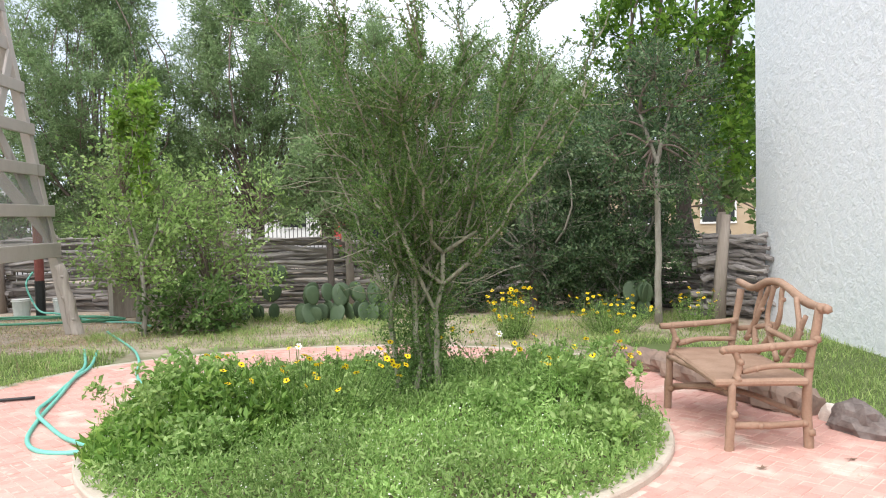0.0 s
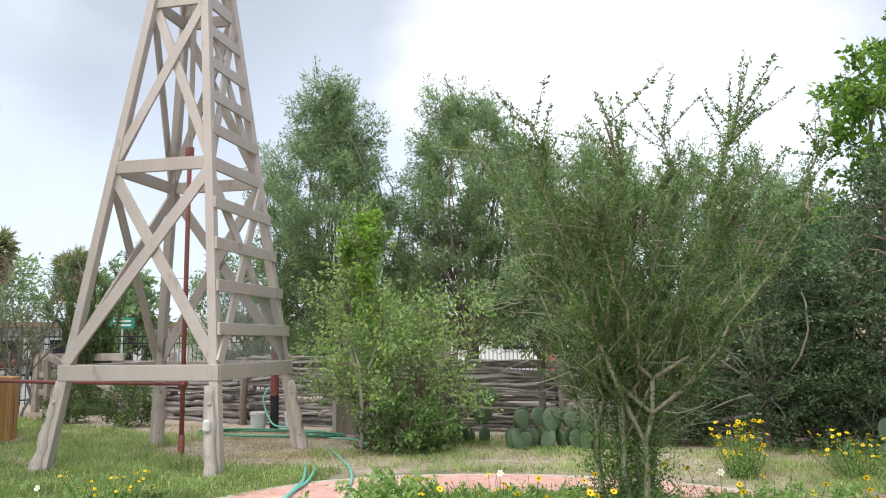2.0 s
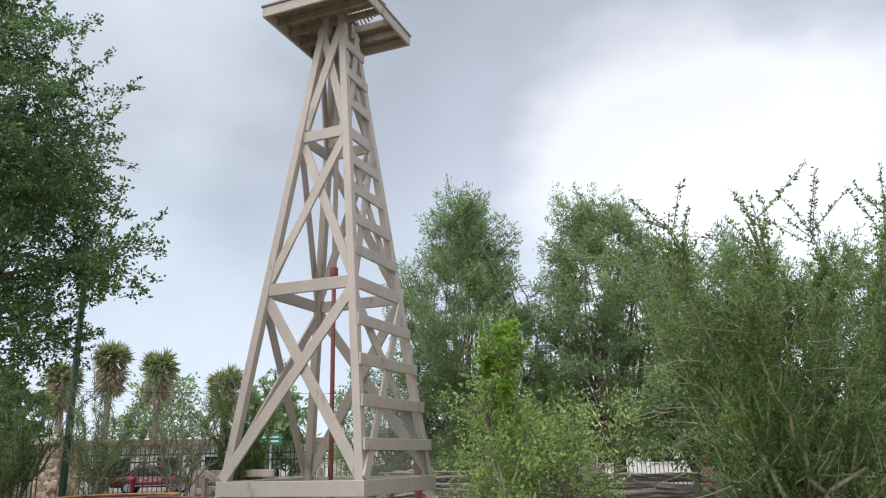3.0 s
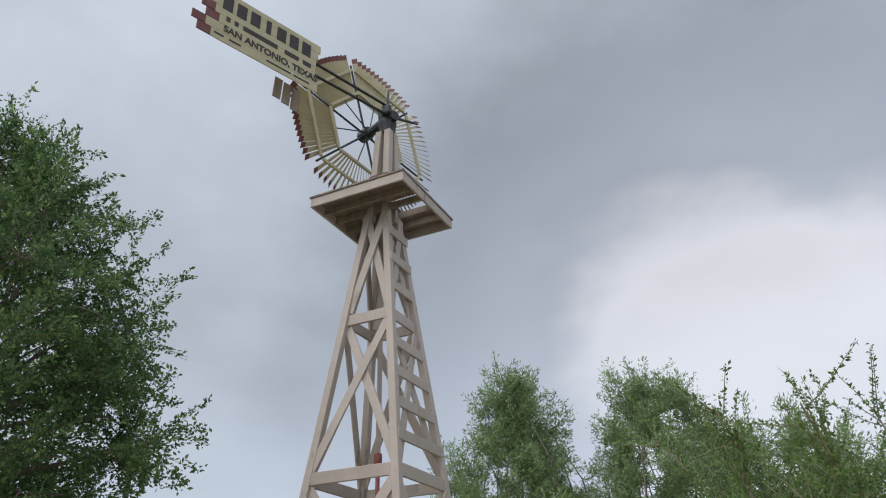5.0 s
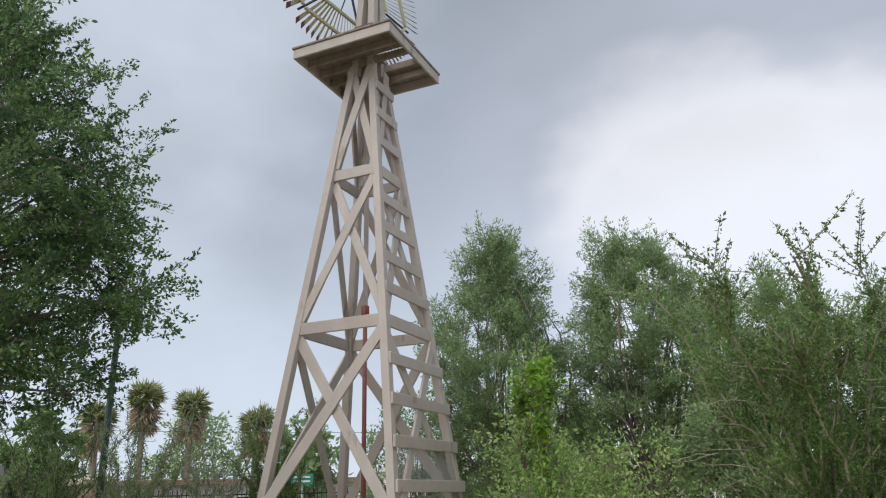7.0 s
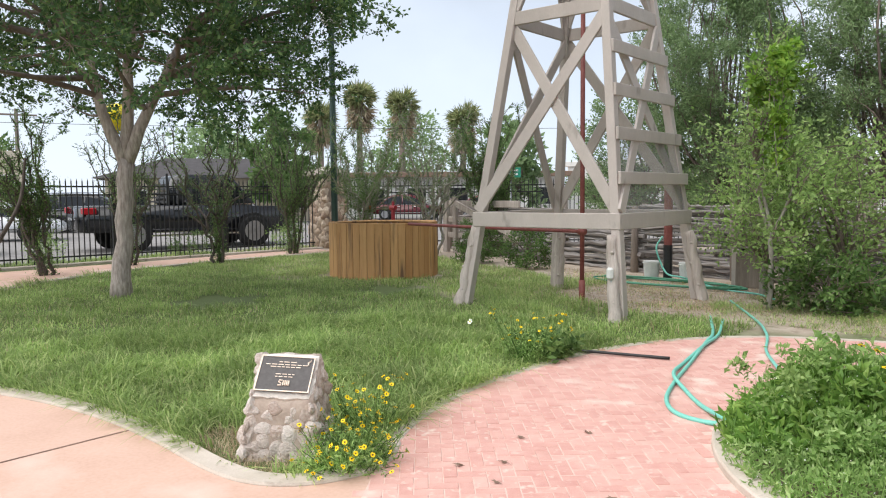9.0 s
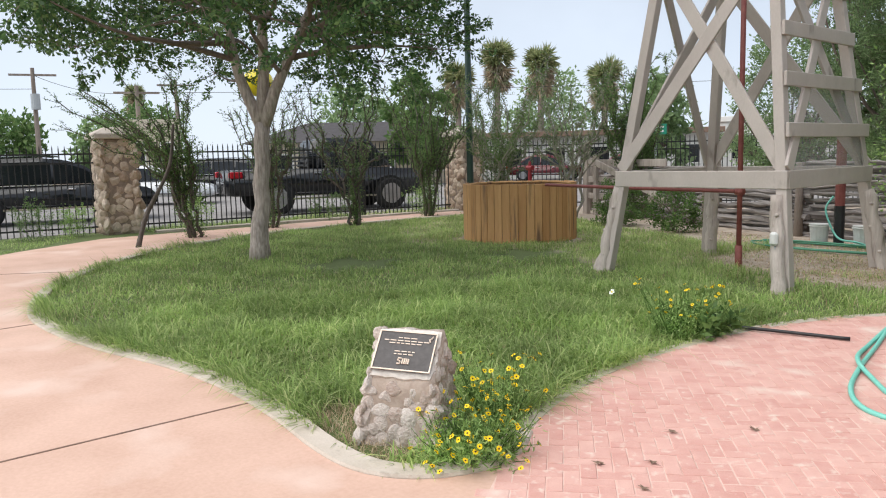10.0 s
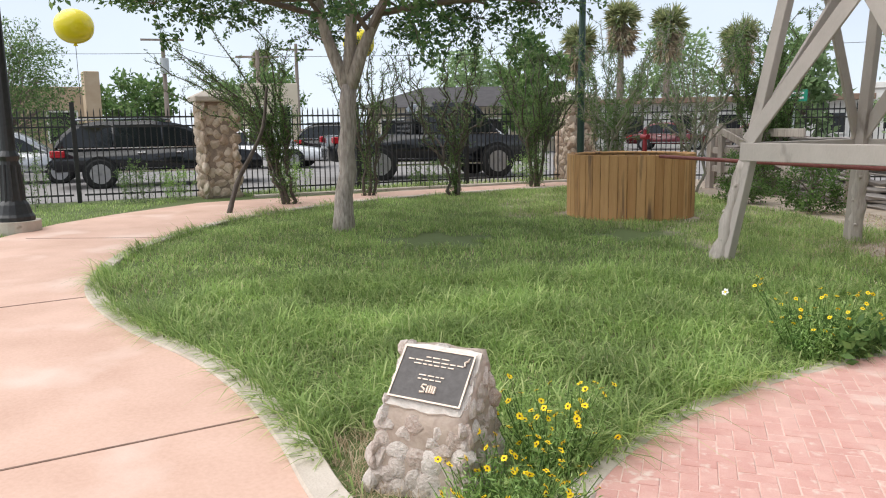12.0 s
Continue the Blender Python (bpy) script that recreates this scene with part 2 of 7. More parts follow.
M_HOSE = mat("teal_hose", (0.16, 0.52, 0.43), (0.22, 0.60, 0.50), 30, 0.45, 0.05)
M_HOSEG = mat("green_hose", (0.06, 0.24, 0.15), (0.10, 0.32, 0.2), 30, 0.5, 0.05)
M_CREAM = mat("cream_painted_board", (0.42, 0.385, 0.25), (0.50, 0.46, 0.32), 5, 0.7, 0.2, stretch=(0.3, 1, 1), fine=50)
M_TIP = mat("dark_red_paint", (0.13, 0.045, 0.045), (0.19, 0.07, 0.068), 10, 0.65, 0.15)
M_IRON = mat("dark_cast_iron", (0.03, 0.038, 0.045), (0.06, 0.065, 0.07), 12, 0.5, 0.3, metal=0.4)
M_INK = mat("black_sign_paint", (0.03, 0.028, 0.03), (0.06, 0.05, 0.05), 30, 0.7, 0.05)
M_WHITE = mat("white_plastic", (0.72, 0.72, 0.70), (0.6, 0.6, 0.58), 10, 0.5, 0.05)
M_GREYBOX = mat("grey_plastic", (0.45, 0.48, 0.50), (0.38, 0.41, 0.43), 15, 0.5, 0.05)
M_MESH = glass_mat("grey_screen_mesh", (0.30, 0.30, 0.29), 0.45, 0.6)
M_LEAF_WILLOW = leaf_mat("willow_leaf", (0.125, 0.185, 0.085), (0.225, 0.315, 0.150), (0.305, 0.385, 0.205), 0.55)
M_LEAF_ELM = leaf_mat("elm_leaf", (0.040, 0.088, 0.036), (0.100, 0.170, 0.062), (0.185, 0.265, 0.095), 0.45)
M_LEAF_LIME = leaf_mat("bright_young_leaf", (0.11, 0.22, 0.03), (0.22, 0.36, 0.055), (0.30, 0.42, 0.08), 0.45)
M_LEAF_MAPLE = leaf_mat("ash_leaf", (0.05, 0.12, 0.018), (0.14, 0.25, 0.035), (0.24, 0.36, 0.06), 0.45)
M_LEAF_PALE = leaf_mat("pale_bush_leaf", (0.150, 0.237, 0.069), (0.288, 0.413, 0.138), (0.400, 0.512, 0.213), 0.5)
M_LEAF_DARK = leaf_mat("dark_bush_leaf", (0.040, 0.078, 0.037), (0.085, 0.138, 0.062), (0.20, 0.265, 0.145), 0.4)
M_LEAF_SHRUB = leaf_mat("small_shrub_leaf", (0.056, 0.110, 0.032), (0.118, 0.200, 0.057), (0.19, 0.275, 0.095), 0.5)
M_LEAF_BED = leaf_mat("flower_bed_leaf", (0.134, 0.232, 0.061), (0.281, 0.415, 0.134), (0.427, 0.537, 0.244), 0.5)
M_LEAF_OCO = leaf_mat("fence_shrub_leaf", (0.06, 0.115, 0.035), (0.125, 0.20, 0.065), (0.20, 0.26, 0.11), 0.45)
M_GRASS = leaf_mat("lawn_grass", (0.138, 0.202, 0.060), (0.272, 0.372, 0.120), (0.46, 0.49, 0.235), 0.5, 0.55)
M_STRAW = leaf_mat("dry_straw", (0.26, 0.19, 0.12), (0.42, 0.33, 0.22), (0.5, 0.42, 0.3), 0.2, 0.8)
M_CACTUS = mat("prickly_pear_skin", (0.042, 0.075, 0.036), (0.085, 0.13, 0.066), 9, 0.6, 0.25, fine=30, vary="object", amount=0.5)
M_PETAL = leaf_mat("yellow_petal", (0.80, 0.52, 0.012), (0.85, 0.62, 0.02), (0.9, 0.70, 0.03), 0.3)
M_EYE = mat("brown_flower_eye", (0.10, 0.03, 0.01), (0.06, 0.02, 0.01), 40, 0.8, 0.2)
M_PETALW = leaf_mat("white_petal", (0.75, 0.75, 0.70), (0.85, 0.85, 0.8), None, 0.3)
M_BALLOON = mat("yellow_balloon_skin", (0.82, 0.66, 0.02), (0.86, 0.72, 0.04), 3, 0.2, 0.0)
M_ASPHALT = mat("pale_worn_asphalt", (0.20, 0.185, 0.18), (0.29, 0.275, 0.265), 2, 0.9, 0.2, fine=90)
M_CAR_BLACK = mat("black_car_paint", (0.008, 0.009, 0.011), (0.012, 0.013, 0.016), 2, 0.12, 0.0)
M_CAR_SILVER = mat("silver_car_paint", (0.45, 0.46, 0.47), (0.5, 0.5, 0.51), 2, 0.2, 0.0, metal=0.5)
M_CAR_WHITE = mat("white_car_paint", (0.75, 0.76, 0.77), (0.7, 0.71, 0.72), 2, 0.15, 0.0)
M_CAR_RED = mat("red_car_paint", (0.09, 0.010, 0.014), (0.11, 0.013, 0.017), 2, 0.2, 0.0)
M_TYRE = mat("black_rubber", (0.012, 0.012, 0.012), (0.02, 0.02, 0.02), 20, 0.85, 0.1)
M_RIM = mat("alloy_rim", (0.42, 0.42, 0.43), (0.34, 0.34, 0.35), 10, 0.35, 0.0, metal=0.6)
M_CARGLASS = mat("tinted_car_glass", (0.01, 0.012, 0.014), (0.015, 0.017, 0.02), 3, 0.06, 0.0)
M_TAIL = mat("red_lens", (0.5, 0.01, 0.02), (0.4, 0.01, 0.02), 10, 0.2, 0.0)
M_CHROME = mat("chrome", (0.7, 0.7, 0.72), (0.6, 0.6, 0.62), 5, 0.15, 0.0, metal=1.0)
M_CREAMWALL = mat("cream_render_wall", (0.58, 0.50, 0.38), (0.64, 0.57, 0.45), 1, 0.9, 0.1)
M_BUFFWALL = mat("buff_stone_wall", (0.42, 0.31, 0.20), (0.50, 0.39, 0.27), 2, 0.9, 0.3)
M_ROOF = mat("dark_shingle_roof", (0.045, 0.04, 0.042), (0.075, 0.068, 0.07), 3, 0.9, 0.3)
M_BROWNTRIM = mat("brown_fascia", (0.22, 0.14, 0.10), (0.28, 0.19, 0.14), 3, 0.8, 0.1)
M_WHITEWALL = mat("white_building_wall", (0.70, 0.69, 0.66), (0.76, 0.75, 0.72), 1, 0.9, 0.1)
M_REDWALL = mat("red_painted_building", (0.42, 0.06, 0.05), (0.5, 0.09, 0.08), 2, 0.8, 0.1)
M_GREENSIGN = mat("green_road_sign", (0.01, 0.20, 0.12), (0.015, 0.24, 0.15), 3, 0.5, 0.0)
M_PALMTRUNK = mat("palm_trunk", (0.20, 0.16, 0.13), (0.28, 0.23, 0.19), 4, 0.9, 0.5)
M_PALMLEAF = leaf_mat("palm_frond", (0.16, 0.19, 0.08), (0.26, 0.29, 0.14), (0.40, 0.36, 0.22), 0.5)
M_DRYPALM = leaf_mat("dry_palm_skirt", (0.3, 0.24, 0.16), (0.42, 0.35, 0.25), None, 0.3)
M_WINDOW = mat("dark_window_glass", (0.02, 0.022, 0.025), (0.03, 0.033, 0.036), 2, 0.1, 0.0)

# ---- building helpers ----
ORIGIN = {}


def thing(name, at, label, category, group="", kind=""):
    ob = new(name)
    ob.location = at
    ob.empty_display_size = 0.1
    ORIGIN[ob.name] = Vector(at)
    return tagged(ob, label, category, group, kind)


def link_mesh(name, me, material, parent=None, label=""):
    for m in material if isinstance(material, (list, tuple)) else [material]:
        me.materials.append(m)
    ob = new(name, me)
    if parent is not None:
        ob.parent = parent
        ORIGIN[ob.name] = ORIGIN.get(parent.name, Vector())
    if label:
        ob["label"] = label
    return ob


def part(name, bm, material, parent=None, label="", smooth=False):
    """Links a bmesh (built in world places) as one mesh under a thing or a part."""
    if parent is not None:
        bmesh.ops.translate(bm, verts=bm.verts, vec=-ORIGIN.get(parent.name, Vector()))
    me = bpy.data.meshes.new(name)
    bmesh.ops.recalc_face_normals(bm, faces=bm.faces)
    if smooth:
        for f in bm.faces:
            f.smooth = True
    bm.to_mesh(me)
    bm.free()
    return link_mesh(name, me, material, parent, label)


def structure(name, bm, material, label, category, smooth=False):
    return tagged(part(name, bm, material, None, label, smooth), label, category, kind="structure")


def bulk(name, verts, faces, material, parent=None, label="", smooth=False):
    """A mesh from arrays: verts (n, 3) in world places, faces (m, 3 or 4)."""
    verts, faces = np.asarray(verts, np.float32), np.asarray(faces, np.int32)
    if parent is not None:
        verts = verts - np.array(ORIGIN.get(parent.name, Vector()), np.float32)
    me = bpy.data.meshes.new(name)
    k = faces.shape[1]
    me.vertices.add(len(verts))
    me.vertices.foreach_set("co", verts.ravel())
    me.loops.add(faces.size)
    me.loops.foreach_set("vertex_index", faces.ravel())
    me.polygons.add(len(faces))
    me.polygons.foreach_set("loop_start", np.arange(0, faces.size, k, dtype=np.int32))
    if smooth:
        me.polygons.foreach_set("use_smooth", np.ones(len(faces), bool))
    me.update(calc_edges=True)
    return link_mesh(name, me, material, parent, label)


def box(bm, c, s, turn=0.0, bevel=0.0, m=None):
    """A box of size s round c, turned about z by degrees (or placed by matrix m)."""
    M = (m if m is not None else pose(*c, 0, 0, turn)) @ Matrix.Diagonal((*s, 1))
    vs = bmesh.ops.create_cube(bm, size=1, matrix=M)["verts"]
    if bevel:
        es = list({e for v in vs for e in v.link_edges})
        bmesh.ops.bevel(bm, geom=es, offset=bevel, segments=1, affect="EDGES")


def along(p, q, up=(0, 0, 1)):
    """A matrix whose z runs from p to q and whose y lies towards up; origin midway."""
    p, q = Vector(p), Vector(q)
    z = (q - p).normalized()
    x = Vector(up).cross(z)
    x = x.normalized() if x.length > 1e-4 else Vector((1, 0, 0))
    y = z.cross(x)
    return Matrix.Translation((p + q) / 2) @ Matrix((x, y, z)).transposed().to_4x4()


def beam(bm, p, q, w, h, up=(0, 0, 1), bevel=0.006):
    """A board from p to q, w wide across, h along up."""
    box(bm, None, (w, h, (Vector(q) - Vector(p)).length), bevel=bevel, m=along(p, q, up))


def tube(bm, pts, radii, n=8, lump=0.0, seed=0, caps=True):
    """A round bar through pts; lump roughens its radius."""
    pts = [Vector(p) for p in pts]
    rings = []
    ref = Vector((0.31, 0.17, 0.93))
    for i, p in enumerate(pts):
        d = (pts[min(i + 1, len(pts) - 1)] - pts[max(i - 1, 0)]).normalized()
        if abs(d.dot(ref)) > 0.95:
            ref = Vector((0.9, 0.4, 0.1))
        x = (ref - d * ref.dot(d)).normalized()
        y = d.cross(x)
        r = radii[i] if isinstance(radii, (list, tuple)) else radii
        ring = []
        for k in range(n):
            a = 2 * math.pi * k / n
            v = x * math.cos(a) + y * math.sin(a)
            rr = r * (1 + lump * noise.noise(p * 9 + v * 1.3 + Vector((seed, 0, 0))))
            ring.append(bm.verts.new(p + v * rr))
        rings.append(ring)
    for a, b in zip(rings, rings[1:]):
        for k in range(n):
            bm.faces.new((a[k], a[(k + 1) % n], b[(k + 1) % n], b[k]))
    if caps:
        bm.faces.new(rings[0][::-1])
        bm.faces.new(rings[-1])


def curve_pts(ctrl, n=24):
    """A smooth line through control points."""
    P = [Vector(c) for c in ctrl]
    P = [P[0] * 2 - P[1]] + P + [P[-1] * 2 - P[-2]]
    out = []
    for i in range(1, len(P) - 2):
        a, b, c, d = P[i - 1], P[i], P[i + 1], P[i + 2]
        for k in range(n):
            t = k / n
            out.append(0.5 * (2 * b + (c - a) * t + (2 * a - 5 * b + 4 * c - d) * t * t + (3 * b - a - 3 * c + d) * t ** 3))
    out.append(P[-2])
    return out


def inside(poly, xy):
    """Which of the points xy (n, 2) lie in the polygon."""
    xy = np.atleast_2d(xy)
    res = np.zeros(len(xy), bool)
    n = len(poly)
    for i in range(n):
        (x1, y1), (x2, y2) = poly[i], poly[(i + 1) % n]
        if y1 == y2:
            continue
        c = ((y1 > xy[:, 1]) != (y2 > xy[:, 1])) & (xy[:, 0] < (x2 - x1) * (xy[:, 1] - y1) / (y2 - y1) + x1)
        res ^= c
    return res


def slab(poly, z0, z1):
    bm = bmesh.new()
    f = bm.faces.new([bm.verts.new((x, y, z0)) for x, y in poly])
    r = bmesh.ops.extrude_face_region(bm, geom=[f])
    bmesh.ops.translate(bm, verts=[v for v in r["geom"] if isinstance(v, bmesh.types.BMVert)], vec=(0, 0, z1 - z0))
    return bm


def ribbon(line, w, z0, z1, closed=False):
    """A kerb of width w along a line in plan."""
    L = [Vector((p[0], p[1], 0)) for p in line]
    bm = bmesh.new()
    rows = []
    for i, p in enumerate(L):
        a, b = (L[i - 1], L[(i + 1) % len(L)]) if closed else (L[max(i - 1, 0)], L[min(i + 1, len(L) - 1)])
        d = (b - a).normalized()
        s = Vector((-d.y, d.x, 0)) * w / 2
        e = 0.012
        rows.append([bm.verts.new(q) for q in (p + s + Vector((0, 0, z0)), p + s + Vector((0, 0, z1 - e)), p + s * 0.88 + Vector((0, 0, z1)), p - s * 0.88 + Vector((0, 0, z1)), p - s + Vector((0, 0, z1 - e)), p - s + Vector((0, 0, z0)))])
    for a, b in zip(rows, rows[1:] + rows[:1] if closed else rows[1:]):
        for k in range(5):
            bm.faces.new((a[k], a[k + 1], b[k + 1], b[k]))
    return bm


def rand_units(rng, n):
    v = rng.normal(size=(n, 3))
    return v / np.linalg.norm(v, axis=1)[:, None]


def leaf_cards(rng, pts, size, ratio=0.5, lean=None, spread=1.0):
    """Small folded leaves (two faces meeting at the midrib) at pts; lean pulls their axis along a direction."""
    n = len(pts)
    ax = rand_units(rng, n)
    if lean is not None:
        ax = ax * spread + lean
        ax /= np.linalg.norm(ax, axis=1)[:, None] + 1e-9
    sd = np.cross(ax, rand_units(rng, n))
    sd /= np.linalg.norm(sd, axis=1)[:, None] + 1e-9
    up = np.cross(ax, sd)
    s = (size * rng.uniform(0.65, 1.3, n))[:, None]
    base, tip = pts, pts + ax * s
    mid = pts + ax * s * 0.45
    l = mid + sd * s * ratio * 0.5 + up * s * 0.10
    r = mid - sd * s * ratio * 0.5 + up * s * 0.10
    V = np.stack([base, l, tip, r], 1).reshape(-1, 3)
    i = np.arange(n)[:, None] * 4
    return V, np.concatenate([i + [[0, 1, 2]], i + [[0, 2, 3]]])


def tubes_array(segs, n=5):
    """Many tapered bars at once; segs: rows of p (3), q (3), r0, r1."""
    S = np.asarray(segs, float)
    p, q, r0, r1 = S[:, 0:3], S[:, 3:6], S[:, 6], S[:, 7]
    d = q - p
    d /= np.linalg.norm(d, axis=1)[:, None] + 1e-9
    ref = np.where(np.abs(d[:, 2:3]) > 0.9, [[1.0, 0, 0]], [[0, 0, 1.0]])
    x = np.cross(ref, d)
    x /= np.linalg.norm(x, axis=1)[:, None] + 1e-9
    y = np.cross(d, x)
    V = []
    for c, r in ((p, r0), (q, r1)):
        for k in range(n):
            a = 2 * math.pi * k / n
            V.append(c + (x * math.cos(a) + y * math.sin(a)) * r[:, None])
    V = np.stack(V, 1).reshape(-1, 3)
    i = np.arange(len(S))[:, None] * 2 * n
    F = np.concatenate([i + [[k, (k + 1) % n, n + (k + 1) % n, n + k]] for k in range(n)])
    return V, F


def limb(rng, p, d, length, r, steps, wander, lift, out, r_end=0.5):
    """One crooked limb as short bars; returns its points."""
    p, d = np.array(p, float), np.array(d, float)
    d /= np.linalg.norm(d)
    pts = [p.copy()]
    for k in range(steps):
        d = d + rng.normal(size=3) * wander + np.array([0, 0, lift])
        d /= np.linalg.norm(d)
        q = p + d * length / steps
        a, b = r * (1 - (1 - r_end) * k / steps), r * (1 - (1 - r_end) * (k + 1) / steps)
        out.append([*p, *q, a, b])
        p = q
        pts.append(p.copy())
    return pts, d


def bent_tube(name, pts, radii, material, parent, n=9, lump=0.12, seed=0):
    """One continuous tapered limb or stem as a part."""
    bm = bmesh.new()
    tube(bm, pts, list(radii), n, lump, seed)
    return part(name, bm, material, parent, smooth=True)


def tree(name, at, label, height, trunk_h, trunk_r, crown, blobs, leaves, size, bark, leaf, seed, category="tree", group="", lean=(0, 0), droop=0.0, ratio=0.5, blob_r=(0.5, 0.9), shape="round", mains=(), scatter=0.17, twigs=13, reach=1.0, rise=0.15, limb_m=None, limb_r=0.32, inner=0.08):
    """Trunk, limbs to each clump, and clumps of leafy twigs with gaps. crown: half widths x, y and the crown's low edge."""
    rng = np.random.default_rng(seed)
    ob = thing(name, at, label, category, group)
    base = np.array([*at[:2], at[2] - 0.05])
    top = np.array([at[0] + lean[0], at[1] + lean[1], at[2] + trunk_h])
    pts = [base + (top - base) * k / 7 + np.array([*rng.normal(size=2) * trunk_r * 0.16 * (0 < k < 7), 0]) for k in range(8)]
    bent_tube("trunk", pts, [trunk_r * f for f in (1.32, 1.06, 0.97, 0.92, 0.88, 0.85, 0.84, 0.80)], bark, ob, 12, 0.14, seed)
    lo = at[2] + crown[2]
    P, R = [], []
    for k in range(blobs):
        u = (k + rng.uniform(0, 1)) / blobs
        z = lo + (at[2] + height - lo) * u
        if shape == "round":
            w = math.sqrt(max(0.05, 1 - (2 * u - 0.85) ** 2 / 1.6))
        elif shape == "cone":
            w = 1.0 - 0.85 * u
        elif shape == "dome":
            w = min(1.0, 0.86 + 0.9 * u) * max(0.06, 1 - u ** 1.9) ** 0.62
        elif shape == "plume":
            w = min(1.0, 0.75 + u) * (1.0 - 0.62 * max(0.0, u - 0.5) / 0.5)
        else:
            w = 0.45 + 0.55 * u
        a = k * 2.399 + rng.normal() * 0.3
        rad = math.sqrt(rng.uniform(inner, 1.0)) * w
        P.append([at[0] + lean[0] + crown[0] * rad * math.cos(a), at[1] + lean[1] + crown[1] * rad * math.sin(a), z - 0.1])
        R.append(rng.uniform(*blob_r) * (0.75 + 0.35 * w))
    P, R = np.array(P), np.array(R)
    ends, segs = [], []
    for mv in mains:
        ln, _ = limb(rng, top - np.array([0, 0, 0.08]), np.array(mv), float(np.linalg.norm(mv)), trunk_r * 0.72, 7, 0.07, 0.03, [], 0.45)
        bent_tube("limb", ln, np.linspace(trunk_r * 0.74, trunk_r * 0.34, len(ln)), bark, ob, 10, 0.12, seed + 3)
        ends += ln[2:]
    for c, r in zip(P, R):
        s = top if rng.uniform() < 0.6 else pts[6]
        if ends:
            s = min(ends, key=lambda e: np.linalg.norm(e - c) + (2.0 if e[2] > c[2] else 0.0))
        d = c - s
        n = 6
        prev = s
        bend = rng.normal(size=3) * 0.12 * np.linalg.norm(d)
        for k in range(1, n + 1):
            t = k / n
            q = s + d * t + bend * math.sin(math.pi * t) + np.array([0, 0, 0.12 * np.linalg.norm(d[:2]) * math.sin(math.pi * t)])
            segs.append([*prev, *q, trunk_r * limb_r * (1 - (k - 1) / n) + 0.005, trunk_r * limb_r * (1 - t) + 0.005])
            prev = q
    tw_dir = rand_units(rng, len(P) * twigs).reshape(len(P), twigs, 3)
    tw_dir[..., 2] = tw_dir[..., 2] * 0.8 + rise
    tw_len = rng.uniform(0.8, 1.25, (len(P), twigs)) * reach
    for k in range(len(P)):
        for j in range(twigs):
            e = P[k] + tw_dir[k, j] * R[k] * tw_len[k, j]
            segs.append([*P[k], *e, 0.0045, 0.002])
    V, F = tubes_array(segs, 4)
    bulk("limb_growth", V, F, limb_m or M_LIMB, ob, smooth=True)["kind"] = "stuff"
    which = rng.choice(len(P), leaves, p=R ** 2 / (R ** 2).sum())
    tw = rng.integers(0, twigs, leaves)
    f = rng.uniform(0.06, 1.0, leaves) ** 0.75
    L = P[which] + tw_dir[which, tw] * (R[which] * f * tw_len[which, tw])[:, None] + rng.normal(size=(leaves, 3)) * (scatter * R[which] * (1.15 - 0.6 * f))[:, None]
    L[:, 2] -= droop * rng.uniform(0, 1, leaves) * f
    keep = L[:, 2] > at[2] + 0.04
    L = L[keep]
    leanv = tw_dir[which, tw][keep] * 0.8
    leanv[:, 2] += -0.5 if droop else 0.0
    V, F = leaf_cards(rng, L, size, ratio, leanv)
    bulk("crown", V, F, leaf, ob)["kind"] = "stuff"
    return ob


